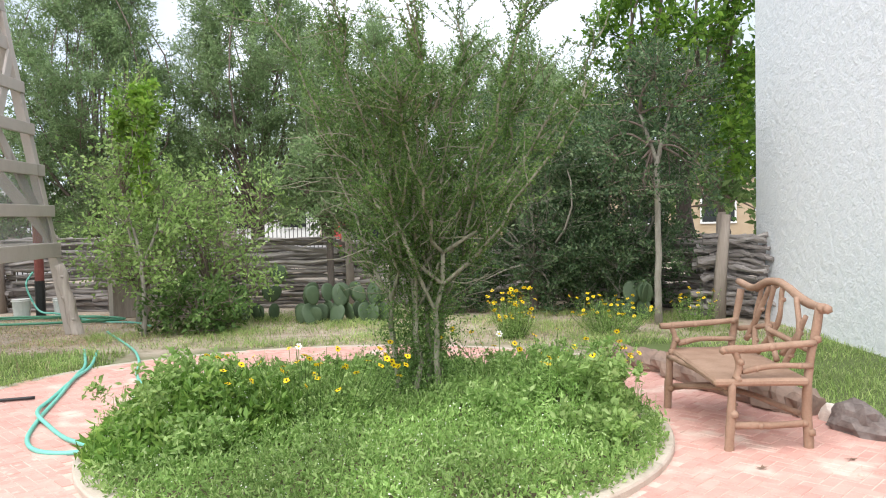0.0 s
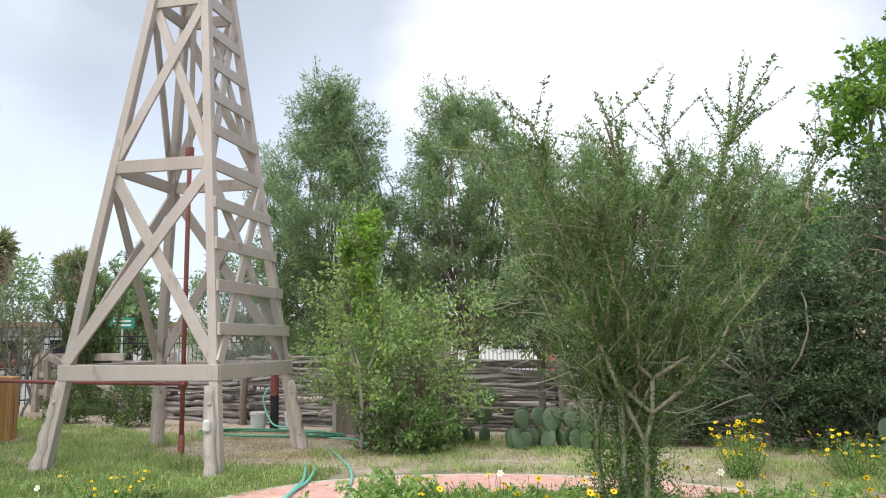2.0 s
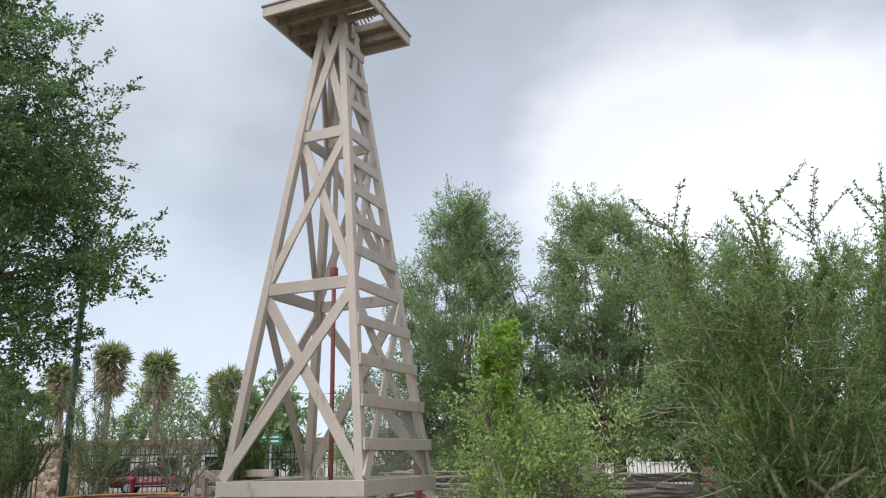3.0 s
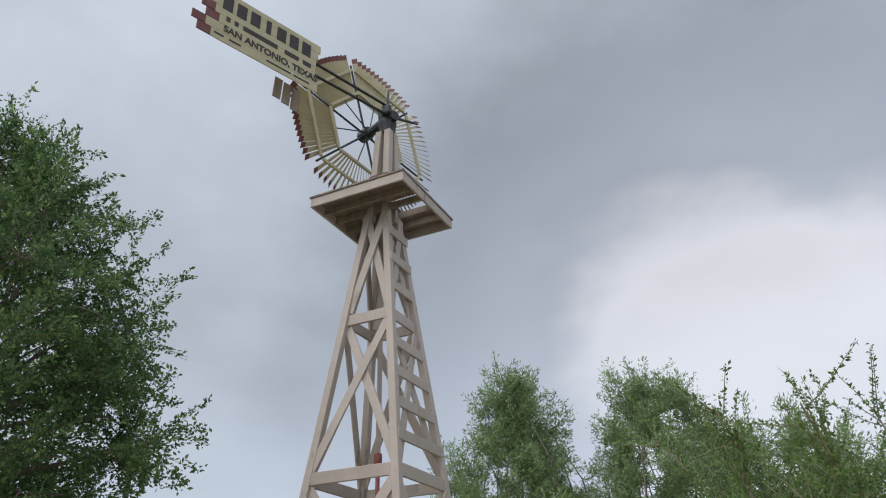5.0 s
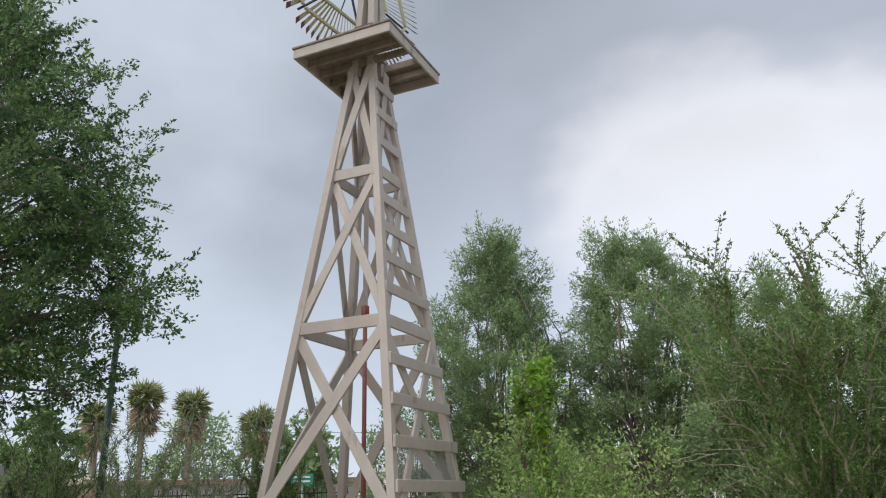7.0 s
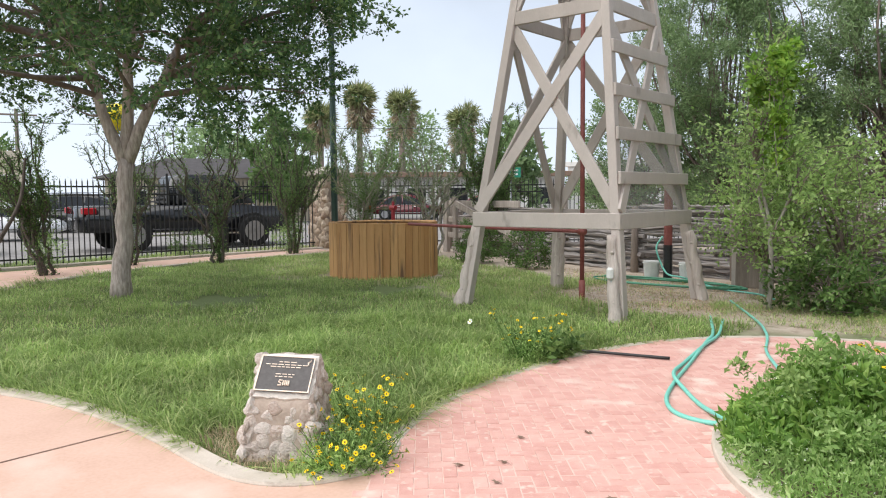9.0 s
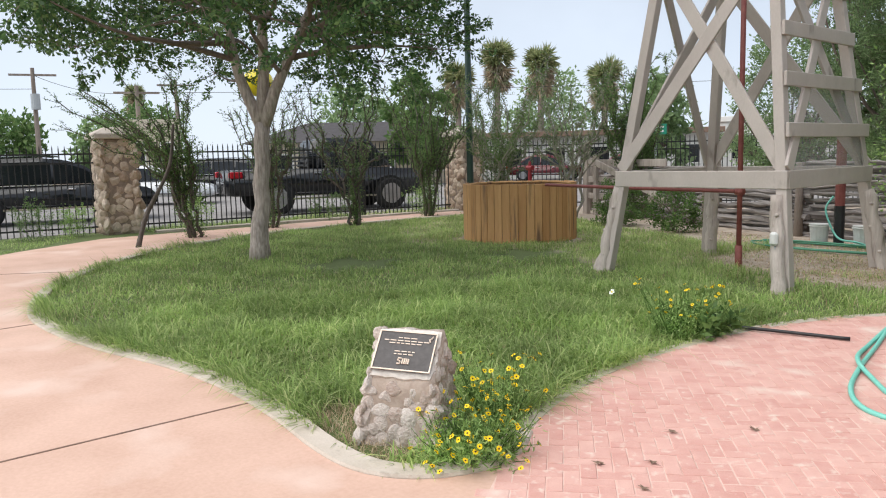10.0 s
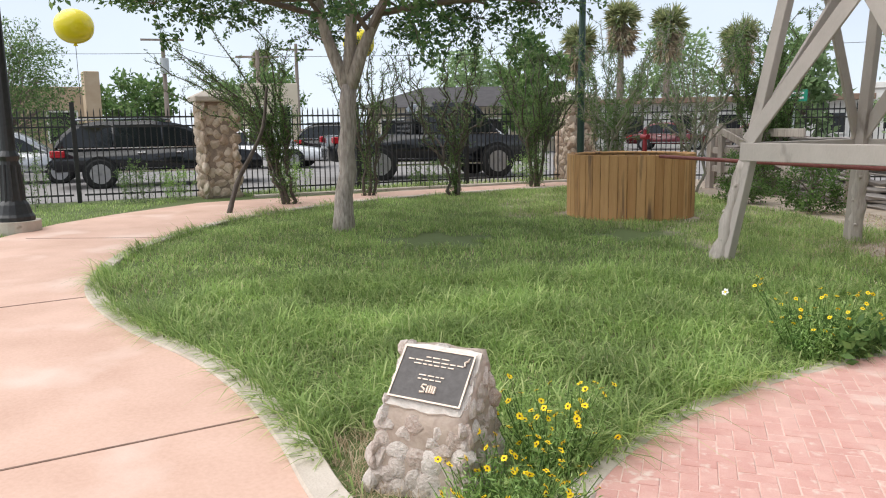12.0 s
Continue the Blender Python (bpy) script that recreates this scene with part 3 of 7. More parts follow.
def antler_shrub(name, at, label, height, spread, stems, forks, leaf, bark, seed, fork_z=1.2, base_r=0.10, lean=(0, 0), thick=0.030, per_m=420, size=0.028, shoots=8, sprigs=(3, 6), sprig=(0.20, 0.40), tuft=0.034, twigs=0, sleeve=0, sleeve_z=1.3, category="shrub", group="", leafy_from=0.12, shoot=(0.18, 0.48), crook=0.03, low=0.72, power=0.9):
    """A shrub whose few stems fork into stiff wands sleeved in tiny leaves; each wand ends in a spray of thin sprigs."""
    rng = np.random.default_rng(seed)
    ob = thing(name, at, label, category, group)
    at_ = np.array(at, float)
    segs, LP = [], []

    def clothe(line, dens, r, t0=0.0, t1=1.0):
        ln = np.array(line)
        m = int(dens * np.linalg.norm(np.diff(ln, axis=0), axis=1).sum())
        if m < 1:
            return
        t = rng.uniform(t0, t1, m) * (len(ln) - 1)
        i = np.minimum(t.astype(int), len(ln) - 2)
        LP.append(ln[i] + (ln[i + 1] - ln[i]) * (t - i)[:, None] + rng.normal(size=(m, 3)) * r * 0.6)

    for k in range(stems):
        a = k * 2.399 + rng.normal() * 0.25
        rad = math.sqrt((k + 0.6) / stems)
        ca = np.array([math.cos(a), math.sin(a), 0])
        b = at_ + ca * base_r * rad + np.array([0, 0, -0.04])
        f = at_ + ca * (base_r * rad + spread * 0.10 * rad) + np.array([lean[0] * 0.2, lean[1] * 0.2, fork_z * rng.uniform(0.75, 1.2)])
        line = [b + (f - b) * i / 6 + rng.normal(size=3) * crook * 0.7 * (0 < i < 6) for i in range(7)]
        bent_tube("stem", line, np.linspace(thick, thick * 0.7, 7), bark, ob, 7, 0.2, seed + k)
        clothe(line, per_m * 1.2, tuft * 1.3, 0.1)
        for j in range(forks):
            aj = a + (j - (forks - 1) / 2) * 0.75 + rng.normal() * 0.25
            rj = min(1.0, max(0.12, rad * rng.uniform(0.7, 1.2)))
            tip = at_ + np.array([lean[0] + spread * rj * math.cos(aj), lean[1] + spread * rj * math.sin(aj), height * rng.uniform(low, 1.0)])
            s = line[rng.integers(4, 7)]
            n = 9
            wand = [s + (tip - s) * np.array([(i / n) ** power, (i / n) ** power, i / n]) + rng.normal(size=3) * crook * (0 < i) for i in range(n + 1)]
            for i in range(n):
                segs.append([*wand[i], *wand[i + 1], thick * (0.62 - 0.40 * i / n), thick * (0.62 - 0.40 * (i + 1) / n)])
            clothe(wand, per_m * 1.4, tuft, leafy_from, 0.92)
            for q in range(shoots):
                i = rng.integers(1, n)
                d = wand[i + 1] - wand[i]
                d = d / np.linalg.norm(d) + rand_units(rng, 1)[0] * 0.9 + np.array([0, 0, 0.2])
                sub, _ = limb(rng, wand[i], d, rng.uniform(*shoot) * (1.25 - 0.07 * i), thick * 0.22, 4, 0.16, 0.06, segs, 0.4)
                clothe(sub, per_m * 0.85, tuft * 0.75)
            d0 = wand[-1] - wand[-2]
            d0 /= np.linalg.norm(d0)
            for q in range(rng.integers(*sprigs)):
                sub, _ = limb(rng, wand[-1] - d0 * rng.uniform(0, 0.25), d0 * 0.8 + rand_units(rng, 1)[0] * 0.95 + np.array([0, 0, 0.1]), rng.uniform(*sprig), thick * 0.17, 4, 0.10, 0.05, segs, 0.35)
                clothe(sub, per_m * 0.5, tuft * 0.36)
    for q in range(twigs):
        a, r = rng.uniform(0, 6.283), math.sqrt(rng.uniform(0.02, 1))
        z = rng.uniform(0.25, 0.75)
        p = at_ + np.array([spread * r * z * math.cos(a), spread * r * z * math.sin(a), height * z])
        limb(rng, p, np.array([math.cos(a), math.sin(a), rng.uniform(-0.2, 0.8)]), rng.uniform(0.15, 0.45), 0.0045, 4, 0.2, 0.0, segs, 0.4)
    V, F = tubes_array(segs, 5)
    bulk("branchwork", V, F, bark, ob, smooth=True)["kind"] = "stuff"
    if sleeve:
        z = rng.uniform(0.02, sleeve_z, sleeve)
        w = base_r * (0.9 + 0.25 * z)
        LP.append(at_ + np.stack([rng.normal(size=sleeve) * w, rng.normal(size=sleeve) * w, z], 1))
    L = np.concatenate(LP)
    lv = np.zeros_like(L)
    lv[:, 2] = 0.4
    V, F = leaf_cards(rng, L, size, 0.48, lv)
    bulk("foliage", V, F, leaf, ob)["kind"] = "stuff"
    return ob


def wand_shrub(name, at, label, height, spread, stems, leaf, bark, seed, leaves_per=160, size=0.03, lean=(0, 0), low=0.1, category="shrub", group="", tuft=0.045, base_r=0.12, thick=0.022, subs=5, flare=1.0, power=1.25, first=4, sleeve=0, side=0.5, twig=(0.10, 0.24), bare=0.0, sway=0.05, neck=0.0):
    """A shrub of many upright crooked wands, each sleeved in small leaves to its tip."""
    rng = np.random.default_rng(seed)
    ob = thing(name, at, label, category, group)
    segs, LP = [], []
    for k in range(stems):
        a = k * 2.399 + rng.normal() * 0.4
        rad = math.sqrt((k + 0.5) / stems)
        b = np.array([at[0] + base_r * rad * math.cos(a), at[1] + base_r * rad * math.sin(a), at[2] - 0.03])
        top = np.array([at[0] + lean[0] + spread * rad * math.cos(a), at[1] + lean[1] + spread * rad * math.sin(a), at[2] + height * rng.uniform(0.80, 1.0) * (1.0 - 0.14 * rad * flare)])
        n = 12
        prev, line = b, [b]
        wob = rng.normal(size=3) * sway * height
        for i in range(1, n + 1):
            t = i / n
            out = max(0.0, (t - neck) / (1 - neck)) ** power
            q = b + (top - b) * np.array([out, out, t]) + wob * math.sin(math.pi * t) * np.array([1, 1, 0.2]) + rng.normal(size=3) * 0.012
            segs.append([*prev, *q, thick * (1 - 0.8 * (i - 1) / n), thick * (1 - 0.8 * t)])
            prev = q
            line.append(q)
        lines = [(line, 1.0)]
        for s in range(subs):
            i = rng.integers(first, n)
            d = line[i] - line[i - 1]
            d = d / np.linalg.norm(d) + rand_units(rng, 1)[0] * 0.75
            sub, _ = limb(rng, line[i], d, height * rng.uniform(*twig), thick * 0.35, 4, 0.16, 0.10, segs, 0.4)
            lines.append((sub, side * (bare if i < 6 else 1.0) if bare else side))
            if rng.uniform() < 0.6:
                sub2, _ = limb(rng, sub[2], rand_units(rng, 1)[0] + d, height * rng.uniform(0.05, 0.12), thick * 0.22, 3, 0.2, 0.1, segs, 0.4)
                lines.append((sub2, side * 0.6))
        for ln, wt in lines:
            ln = np.array(ln)
            m = int(leaves_per * wt)
            u = rng.uniform(low if wt == 1.0 else 0, 1, m) ** 1.15
            t = u * (len(ln) - 1)
            i = np.minimum(t.astype(int), len(ln) - 2)
            p = ln[i] + (ln[i + 1] - ln[i]) * (t - i)[:, None]
            LP.append(p + rng.normal(size=(m, 3)) * (tuft * rng.uniform(0.3, 1.0, m) * (1.15 - 0.7 * u))[:, None])
    V, F = tubes_array(segs, 5)
    bulk("branchwork", V, F, bark, ob, smooth=True)["kind"] = "stuff"
    if sleeve:
        z = rng.uniform(0.02, 1.25, sleeve)
        p = np.array(at) + np.stack([rng.normal(size=sleeve) * (0.085 + 0.05 * z), rng.normal(size=sleeve) * (0.085 + 0.05 * z), z], 1)
        LP.append(p)
    L = np.concatenate(LP)
    lv = np.zeros_like(L)
    lv[:, 2] = 0.35
    V, F = leaf_cards(rng, L, size, 0.5, lv)
    c = bulk("foliage", V, F, leaf, ob)
    c["kind"] = "stuff"
    return ob


# ---- ground, paths and kerbs ----
RING = [(-3.62, 3.16), (-3.85, 3.6), (-4.08, 4.3), (-4.18, 5.2), (-4.15, 6.2), (-3.9, 7.1), (-3.35, 7.85), (-2.45, 8.35), (-1.2, 8.62), (0.1, 8.45), (1.05, 8.0), (1.65, 7.5), (2.05, 6.8), (2.4, 6.0), (2.75, 5.2), (3.0, 4.4), (3.1, 3.6)]
INNER = [(-3.62, 3.16), (-3.45, 2.93), (-3.42, 2.68), (-3.53, 2.44), (-3.75, 2.30), (-4.1, 2.27), (-4.64, 2.30), (-5.4, 2.28), (-6.2, 2.15), (-7.1, 1.88), (-8.0, 1.70), (-8.9, 1.64), (-9.8, 1.76), (-10.7, 2.0), (-11.5, 2.35), (-12.7, 3.1), (-13.9, 4.15), (-14.9, 5.6), (-15.6, 7.4), (-15.95, 9.4), (-15.95, 11.5), (-15.8, 12.6)]
OUTER = [(-17.2, 12.9), (-17.2, 10.5), (-17.1, 8.1), (-17.1, 5.5), (-17.0, 3.95), (-15.65, 2.27), (-14.7, 1.38), (-13.38, 0.67), (-11.5, -0.4), (-9.6, -2.6)]
JOINT_END = (0.9, -2.6)
BED_C, BED_R = (-0.45, 5.2), 1.93
ring_line = [(p.x, p.y) for p in curve_pts([(*p, 0) for p in RING], 4)]
inner_line = [(p.x, p.y) for p in curve_pts([(*p, 0) for p in INNER], 4)]
BRICKS = ring_line + [(3.1, -2.6), JOINT_END]
CONCRETE = inner_line + OUTER + [JOINT_END]
LAWN = inner_line[::-1] + ring_line[1:24] + [(-3.6, 8.6), (-5.0, 8.8), (-7.0, 9.0), (-8.2, 11.2), (-13.0, 13.2)]


def ground_mat():
    """Soil with patches of lawn colour under the blades; bare earth north of the lawn."""
    m = mat("soil_and_thatch", (0.34, 0.265, 0.205), (0.52, 0.44, 0.36), 4, 0.95, 0.8, fine=30, stain=((0.19, 0.145, 0.10), 6, 0.57))
    n, l = m.node_tree.nodes, m.node_tree.links
    p = n["Principled BSDF"]
    old = p.inputs["Base Color"].links[0].from_socket
    co, sp = n.new("ShaderNodeTexCoord"), n.new("ShaderNodeSeparateXYZ")
    l.new(co.outputs["Object"], sp.inputs[0])
    ns = n.new("ShaderNodeTexNoise")
    ns.inputs["Scale"].default_value, ns.inputs["Detail"].default_value = 0.7, 6
    l.new(co.outputs["Object"], ns.inputs["Vector"])
    ma = n.new("ShaderNodeMath")
    ma.operation = "MULTIPLY_ADD"
    ma.inputs[1].default_value = 5.0
    l.new(ns.outputs["Fac"], ma.inputs[0])
    l.new(sp.outputs["Y"], ma.inputs[2])
    mr = n.new("ShaderNodeMapRange")
    mr.inputs["From Min"].default_value, mr.inputs["From Max"].default_value = 10.6, 11.6
    l.new(ma.outputs["Value"], mr.inputs["Value"])
    mx = n.new("ShaderNodeMix")
    mx.data_type = "RGBA"
    mx.inputs[6].default_value = (0.10, 0.135, 0.04, 1)
    l.new(mr.outputs["Result"], mx.inputs[0])
    l.new(old, mx.inputs[7])
    l.new(mx.outputs[2], p.inputs["Base Color"])
    return m


bm = bmesh.new()
bmesh.ops.create_grid(bm, x_segments=2, y_segments=2, size=900)
structure("ground", bm, ground_mat(), "bare earth and thin grass under the garden", "ground")
structure("road", slab([(-19.0, -60), (-19.0, 14.0), (-6.5, 24.5), (30, 27), (60, 27), (60, 60), (-120, 60), (-120, -60)], -0.2, 0.006), M_ASPHALT, "pale worn asphalt street and car park", "road")
PATH_SLAB = structure("pavement", slab(CONCRETE, -0.12, 0.028), M_PINKC, "salmon-coloured broom-finished concrete path", "path")
# saw-cut joints across the path
for k, (a, b) in enumerate((((-4.9, 0.2), (-5.03, 2.3)), ((-8.3, -0.9), (-8.6, 1.68)), ((-13.1, 1.0), (-12.1, 2.75)))):
    bm = bmesh.new()
    beam(bm, (*a, 0.0295), (*b, 0.0295), 0.014, 0.004, bevel=0)
    structure("joint_%d" % (k + 1), bm, M_SOILJOINT, "brown dirt-filled saw-cut joint in the concrete path", "joint")
structure("paving_bed", slab(BRICKS, -0.12, 0.0290), M_SAND, "sandy joints under the salmon brick paving", "paving")
structure("kerb_1", ribbon(inner_line, 0.15, -0.1, 0.045), M_CURB, "pale concrete kerb between lawn and path", "kerb")
structure("kerb_2", ribbon(ring_line, 0.11, -0.1, 0.033), M_CURB, "pale concrete kerb round the brick circle", "kerb")
circle = [(BED_C[0] + BED_R * math.cos(a), BED_C[1] + BED_R * math.sin(a)) for a in np.linspace(0, 2 * math.pi, 72, endpoint=False)]
structure("kerb_3", ribbon([((x - BED_C[0]) * 0.96 + BED_C[0], (y - BED_C[1]) * 0.96 + BED_C[1]) for x, y in circle], 0.155, -0.1, 0.075, True), M_CURB, "round pale concrete kerb of the flower bed", "kerb")
bm = slab([((x - BED_C[0]) * 0.93 + BED_C[0], (y - BED_C[1]) * 0.93 + BED_C[1]) for x, y in circle], -0.1, 0.05)
structure("bed_soil", bm, mat("dark_bed_soil", (0.10, 0.085, 0.05), (0.16, 0.13, 0.08), 9, 0.95, 0.6), "dark soil of the round flower bed", "soil")

# ---- white building beside the garden ----
house = thing("building", (4.3, 10.5, 0), "white rough-stuccoed windowless building wall", "building")
bm = bmesh.new()
box(bm, (7.3, 3.0, 2.9), (6.0, 15.0, 6.0), bevel=0.03)
part("wall", bm, M_STUCCO, house)
bm = bmesh.new()
box(bm, (7.3, 3.0, 5.98), (6.2, 15.2, 0.18), bevel=0.02)
part("roof", bm, M_CURB, house)

# ---- the windmill ----
TC, TPHI = Vector((-6.133, 9.055, 0)), 4.117
CORN = {"a": (-1, -1), "b": (1, -1), "c": (1, 1), "d": (-1, 1)}
mill = thing("windmill", TC, "tan-painted timber windmill tower with cream slatted wheel", "windmill")
TURN = Matrix.Rotation(radians(TPHI), 3, "Z")


def half(z):
    return 1.241 - 0.136 * z if z < 6.1 else 0.411 - 0.085 * (z - 6.1)


def tower_pt(k, z, inset=0.0):
    s = half(z) - inset
    return TC + TURN @ Vector((CORN[k][0] * s, CORN[k][1] * s, z))


def face_normal(k):
    return TURN @ Vector({"ab": (0, -1, 0), "bc": (1, 0, 0), "cd": (0, 1, 0), "da": (-1, 0, 0)}[k])


for k in "abcd":
    bm = bmesh.new()
    beam(bm, tower_pt(k, -0.05, 0.10), tower_pt(k, 8.12, 0.075), 0.115, 0.115, face_normal("ab"))
    part("leg", bm, M_PAINT, mill)
    # split weathered log bolted beside the leg
    bm = bmesh.new()
    aside = TURN @ Vector({"a": (-0.085, -0.03, 0), "b": (-0.045, -0.085, 0), "c": (0.085, -0.02, 0), "d": (0.085, -0.03, 0)}[k])
    top_z = {"a": 1.05, "b": 1.0, "c": 0.96, "d": 0.95}[k]
    p0, p1 = tower_pt(k, -0.15, 0.10) + aside, tower_pt(k, top_z, 0.095) + aside * 0.75
    pts = [p0 + (p1 - p0) * i / 13 + Vector((0.010 * math.sin(i * 1.3 + ord(k)), 0.008 * math.cos(i * 1.7), 0)) for i in range(14)]
    tube(bm, pts, [0.098, 0.092, 0.085, 0.083, 0.078, 0.080, 0.074, 0.078, 0.072, 0.075, 0.070, 0.074, 0.068, 0.060], 11, 0.36, ord(k))
    for i, zz in enumerate((0.22, 0.52, 0.80)):
        q = p0.lerp(p1, (zz + 0.15) / (top_z + 0.15))
        bmesh.ops.create_icosphere(bm, subdivisions=2, radius=0.022, matrix=Matrix.Translation(q + Vector((0.03 * (-1) ** i, -0.062, 0))))
    part("leg_foot", bm, M_TIMBER, mill, "split weathered bare timber foot with knots", smooth=True)
LEVELS = [1.061, 3.714, 6.095, 8.10]
for f in ("ab", "bc", "cd", "da"):
    nrm = face_normal(f)
    for i, z in enumerate(LEVELS[:3]):
        h = 0.19 if i == 0 else 0.17
        zc = z + h / 2
        a, b = tower_pt(f[0], zc), tower_pt(f[1], zc)
        d = (b - a).normalized()
        bm = bmesh.new()
        e = 0.0 if f in ("ab", "cd") else -0.047
        beam(bm, a - d * e - nrm * 0.02, b + d * e - nrm * 0.02, 0.045, h, (0, 0, 1))
        part("girder", bm, M_PAINT, mill)
    for i in range(3):
        z0, z1 = LEVELS[i] + 0.2, LEVELS[i + 1] - 0.03
        for s, (k0, k1) in enumerate(((f[0], f[1]), (f[1], f[0]))):
            a, b = tower_pt(k0, z0, 0.06), tower_pt(k1, z1, 0.06)
            flat0 = nrm * (half(z0) - (TURN.transposed() @ (a - TC)).dot(TURN.transposed() @ nrm))
            flat1 = nrm * (half(z1) - (TURN.transposed() @ (b - TC)).dot(TURN.transposed() @ nrm))
            off = -0.012 if s == 0 else -0.058
            bm = bmesh.new()
            p, q = a + flat0 + nrm * off, b + flat1 + nrm * off
            m = along(p, q, nrm)
            box(bm, None, (0.15 if i == 0 else 0.13, 0.036, (q - p).length), bevel=0.005, m=m)
            part("brace", bm, M_PAINT, mill)
# ladder rungs nailed over one face
zs = [LEVELS[0] + (LEVELS[1] - LEVELS[0]) * k / 5 for k in range(1, 5)] + [LEVELS[1] + (LEVELS[2] - LEVELS[1]) * k / 5 for k in range(1, 5)] + [LEVELS[2] + (LEVELS[3] - LEVELS[2]) * k / 4 for k in range(1, 4)]
nb = face_normal("bc")
for z in zs:
    zc = z + 0.08
    a, b = tower_pt("b", zc), tower_pt("c", zc)
    bm = bmesh.new()
    beam(bm, a + nb * 0.022, b + nb * 0.022, 0.038, 0.15, (0, 0, 1))
    part("rung", bm, M_PAINT, mill)
bm = bmesh.new()
za, zb = LEVELS[0] + 0.19, LEVELS[0] + 1.09
q = [tower_pt("b", za, 0.02), tower_pt("c", za, 0.02), tower_pt("c", zb, 0.02), tower_pt("b", zb, 0.02)]
bm.faces.new([bm.verts.new(v - nb * 0.004) for v in q])
part("screen_panel", bm, M_MESH, mill, "see-through grey wire screen")
# pump rod and pipe
PUMP = Vector((-6.25, 9.2, 0))
bm = bmesh.new()
tube(bm, [PUMP + Vector((0, 0, z)) for z in (-0.1, 2.0, 4.2)], 0.032, 10)
tube(bm, [PUMP + Vector((0, 0, z)) for z in (-0.1, 0.28)], 0.044, 10)
tube(bm, [PUMP + Vector((0, 0, z)) for z in (4.0, 4.25)], 0.06, 10)
part("pump_pipe", bm, M_REDPIPE, mill, "red oxide steel pump pipe", smooth=True)
bm = bmesh.new()
beam(bm, PUMP + Vector((0, 0, 4.2)), PUMP + Vector((0.1, -0.12, 9.2)), 0.07, 0.07)
part("pump_rod", bm, M_PAINT, mill)
bm = bmesh.new()
tube(bm, [PUMP + Vector((0, 0, 0.96)), PUMP + Vector((-2.0, 0.05, 0.97)), Vector((-10.0, 9.45, 0.98))], 0.026, 8)
tube(bm, [PUMP + Vector((-0.05, 0, 0.96)), PUMP + Vector((0.05, 0, 0.96))], 0.05, 8)
part("feed_pipe", bm, M_REDPIPE, mill, "thin red oxide feed pipe", smooth=True)
bm = bmesh.new()
lb = tower_pt("b", 0.56, 0.10) + TURN @ Vector((-0.02, -0.155, 0))
box(bm, lb + Vector((0, -0.03, 0.0)), (0.085, 0.06, 0.14), TPHI, 0.022)
part("switch_box", bm, M_WHITE, mill, "small pale plastic electrical box")
bm = bmesh.new()
tube(bm, [lb + Vector((0, 0, -0.08)), lb + Vector((0, 0.01, -0.45))], 0.014, 6)
part("conduit", bm, M_GREYBOX, mill)

# platform with joists and a hatch on the ladder side
PZ, PH = 8.106, 0.86
bm = bmesh.new()
beam(bm, TC + TURN @ Vector((-PH, -PH + 0.02, PZ + 0.08)), TC + TURN @ Vector((PH, -PH + 0.02, PZ + 0.08)), 0.04, 0.16)
plat = part("platform", bm, M_PAINT, mill, "square timber service platform")
for a, b in (((-PH, PH - 0.02), (PH, PH - 0.02)), ((PH - 0.02, -PH + 0.04), (PH - 0.02, PH - 0.04)), ((-PH + 0.02, -PH + 0.04), (-PH + 0.02, PH - 0.04))):
    bm = bmesh.new()
    beam(bm, TC + TURN @ Vector((*a, PZ + 0.08)), TC + TURN @ Vector((*b, PZ + 0.08)), 0.04, 0.16)
    part("fascia", bm, M_PAINT, plat)
# joists and planks take dark post wood: underside shade put into their colour
for y in (-0.5, -0.17, 0.17, 0.5):
    bm = bmesh.new()
    beam(bm, TC + TURN @ Vector((-PH + 0.04, y, PZ + 0.07)), TC + TURN @ Vector((PH - 0.04, y, PZ + 0.07)), 0.045, 0.12)
    part("joist", bm, M_POSTWOOD, plat, "joist darkened for the underside shade")
n_pl = 11
for i in range(n_pl):
    x = -PH - 0.02 + (i + 0.5) * (2 * PH + 0.04) / n_pl
    for y0, y1 in ([(-PH - 0.02, PH + 0.02)] if x < 0.25 or x > 0.72 else [(-PH - 0.02, -0.17), (0.35, PH + 0.02)]):
        bm = bmesh.new()
        beam(bm, TC + TURN @ Vector((x, y0, PZ + 0.18)), TC + TURN @ Vector((x, y1, PZ + 0.18)), 2 * PH / n_pl - 0.004, 0.035, bevel=0.004)
        part("plank", bm, M_POSTWOOD, plat, "deck plank darkened for the underside shade")
# mast
HUB = Vector((-6.10, 9.08, 10.14))
bm = bmesh.new()
for sx, sy in ((-1, -1), (1, -1), (1, 1), (-1, 1)):
    beam(bm, TC + TURN @ Vector((sx * 0.145, sy * 0.145, 8.0)), Vector((HUB.x, HUB.y, 9.84)) + TURN @ Vector((sx * 0.085, sy * 0.085, 0)), 0.12, 0.12, (0, 1, 0))
part("mast", bm, M_PAINT, mill)
bm = bmesh.new()
for z, r in ((8.85, 0.24),):
    for k in range(4):
        a, b = [TC + TURN @ (Vector(((r * 0.72) * (-1, 1, 1, -1)[(k + j) % 4], (r * 0.72) * (-1, -1, 1, 1)[(k + j) % 4], z))) for j in (0, 1)]
        beam(bm, a, b, 0.03, 0.06)
part("mast_band", bm, M_TIP, mill, "dark red iron band")
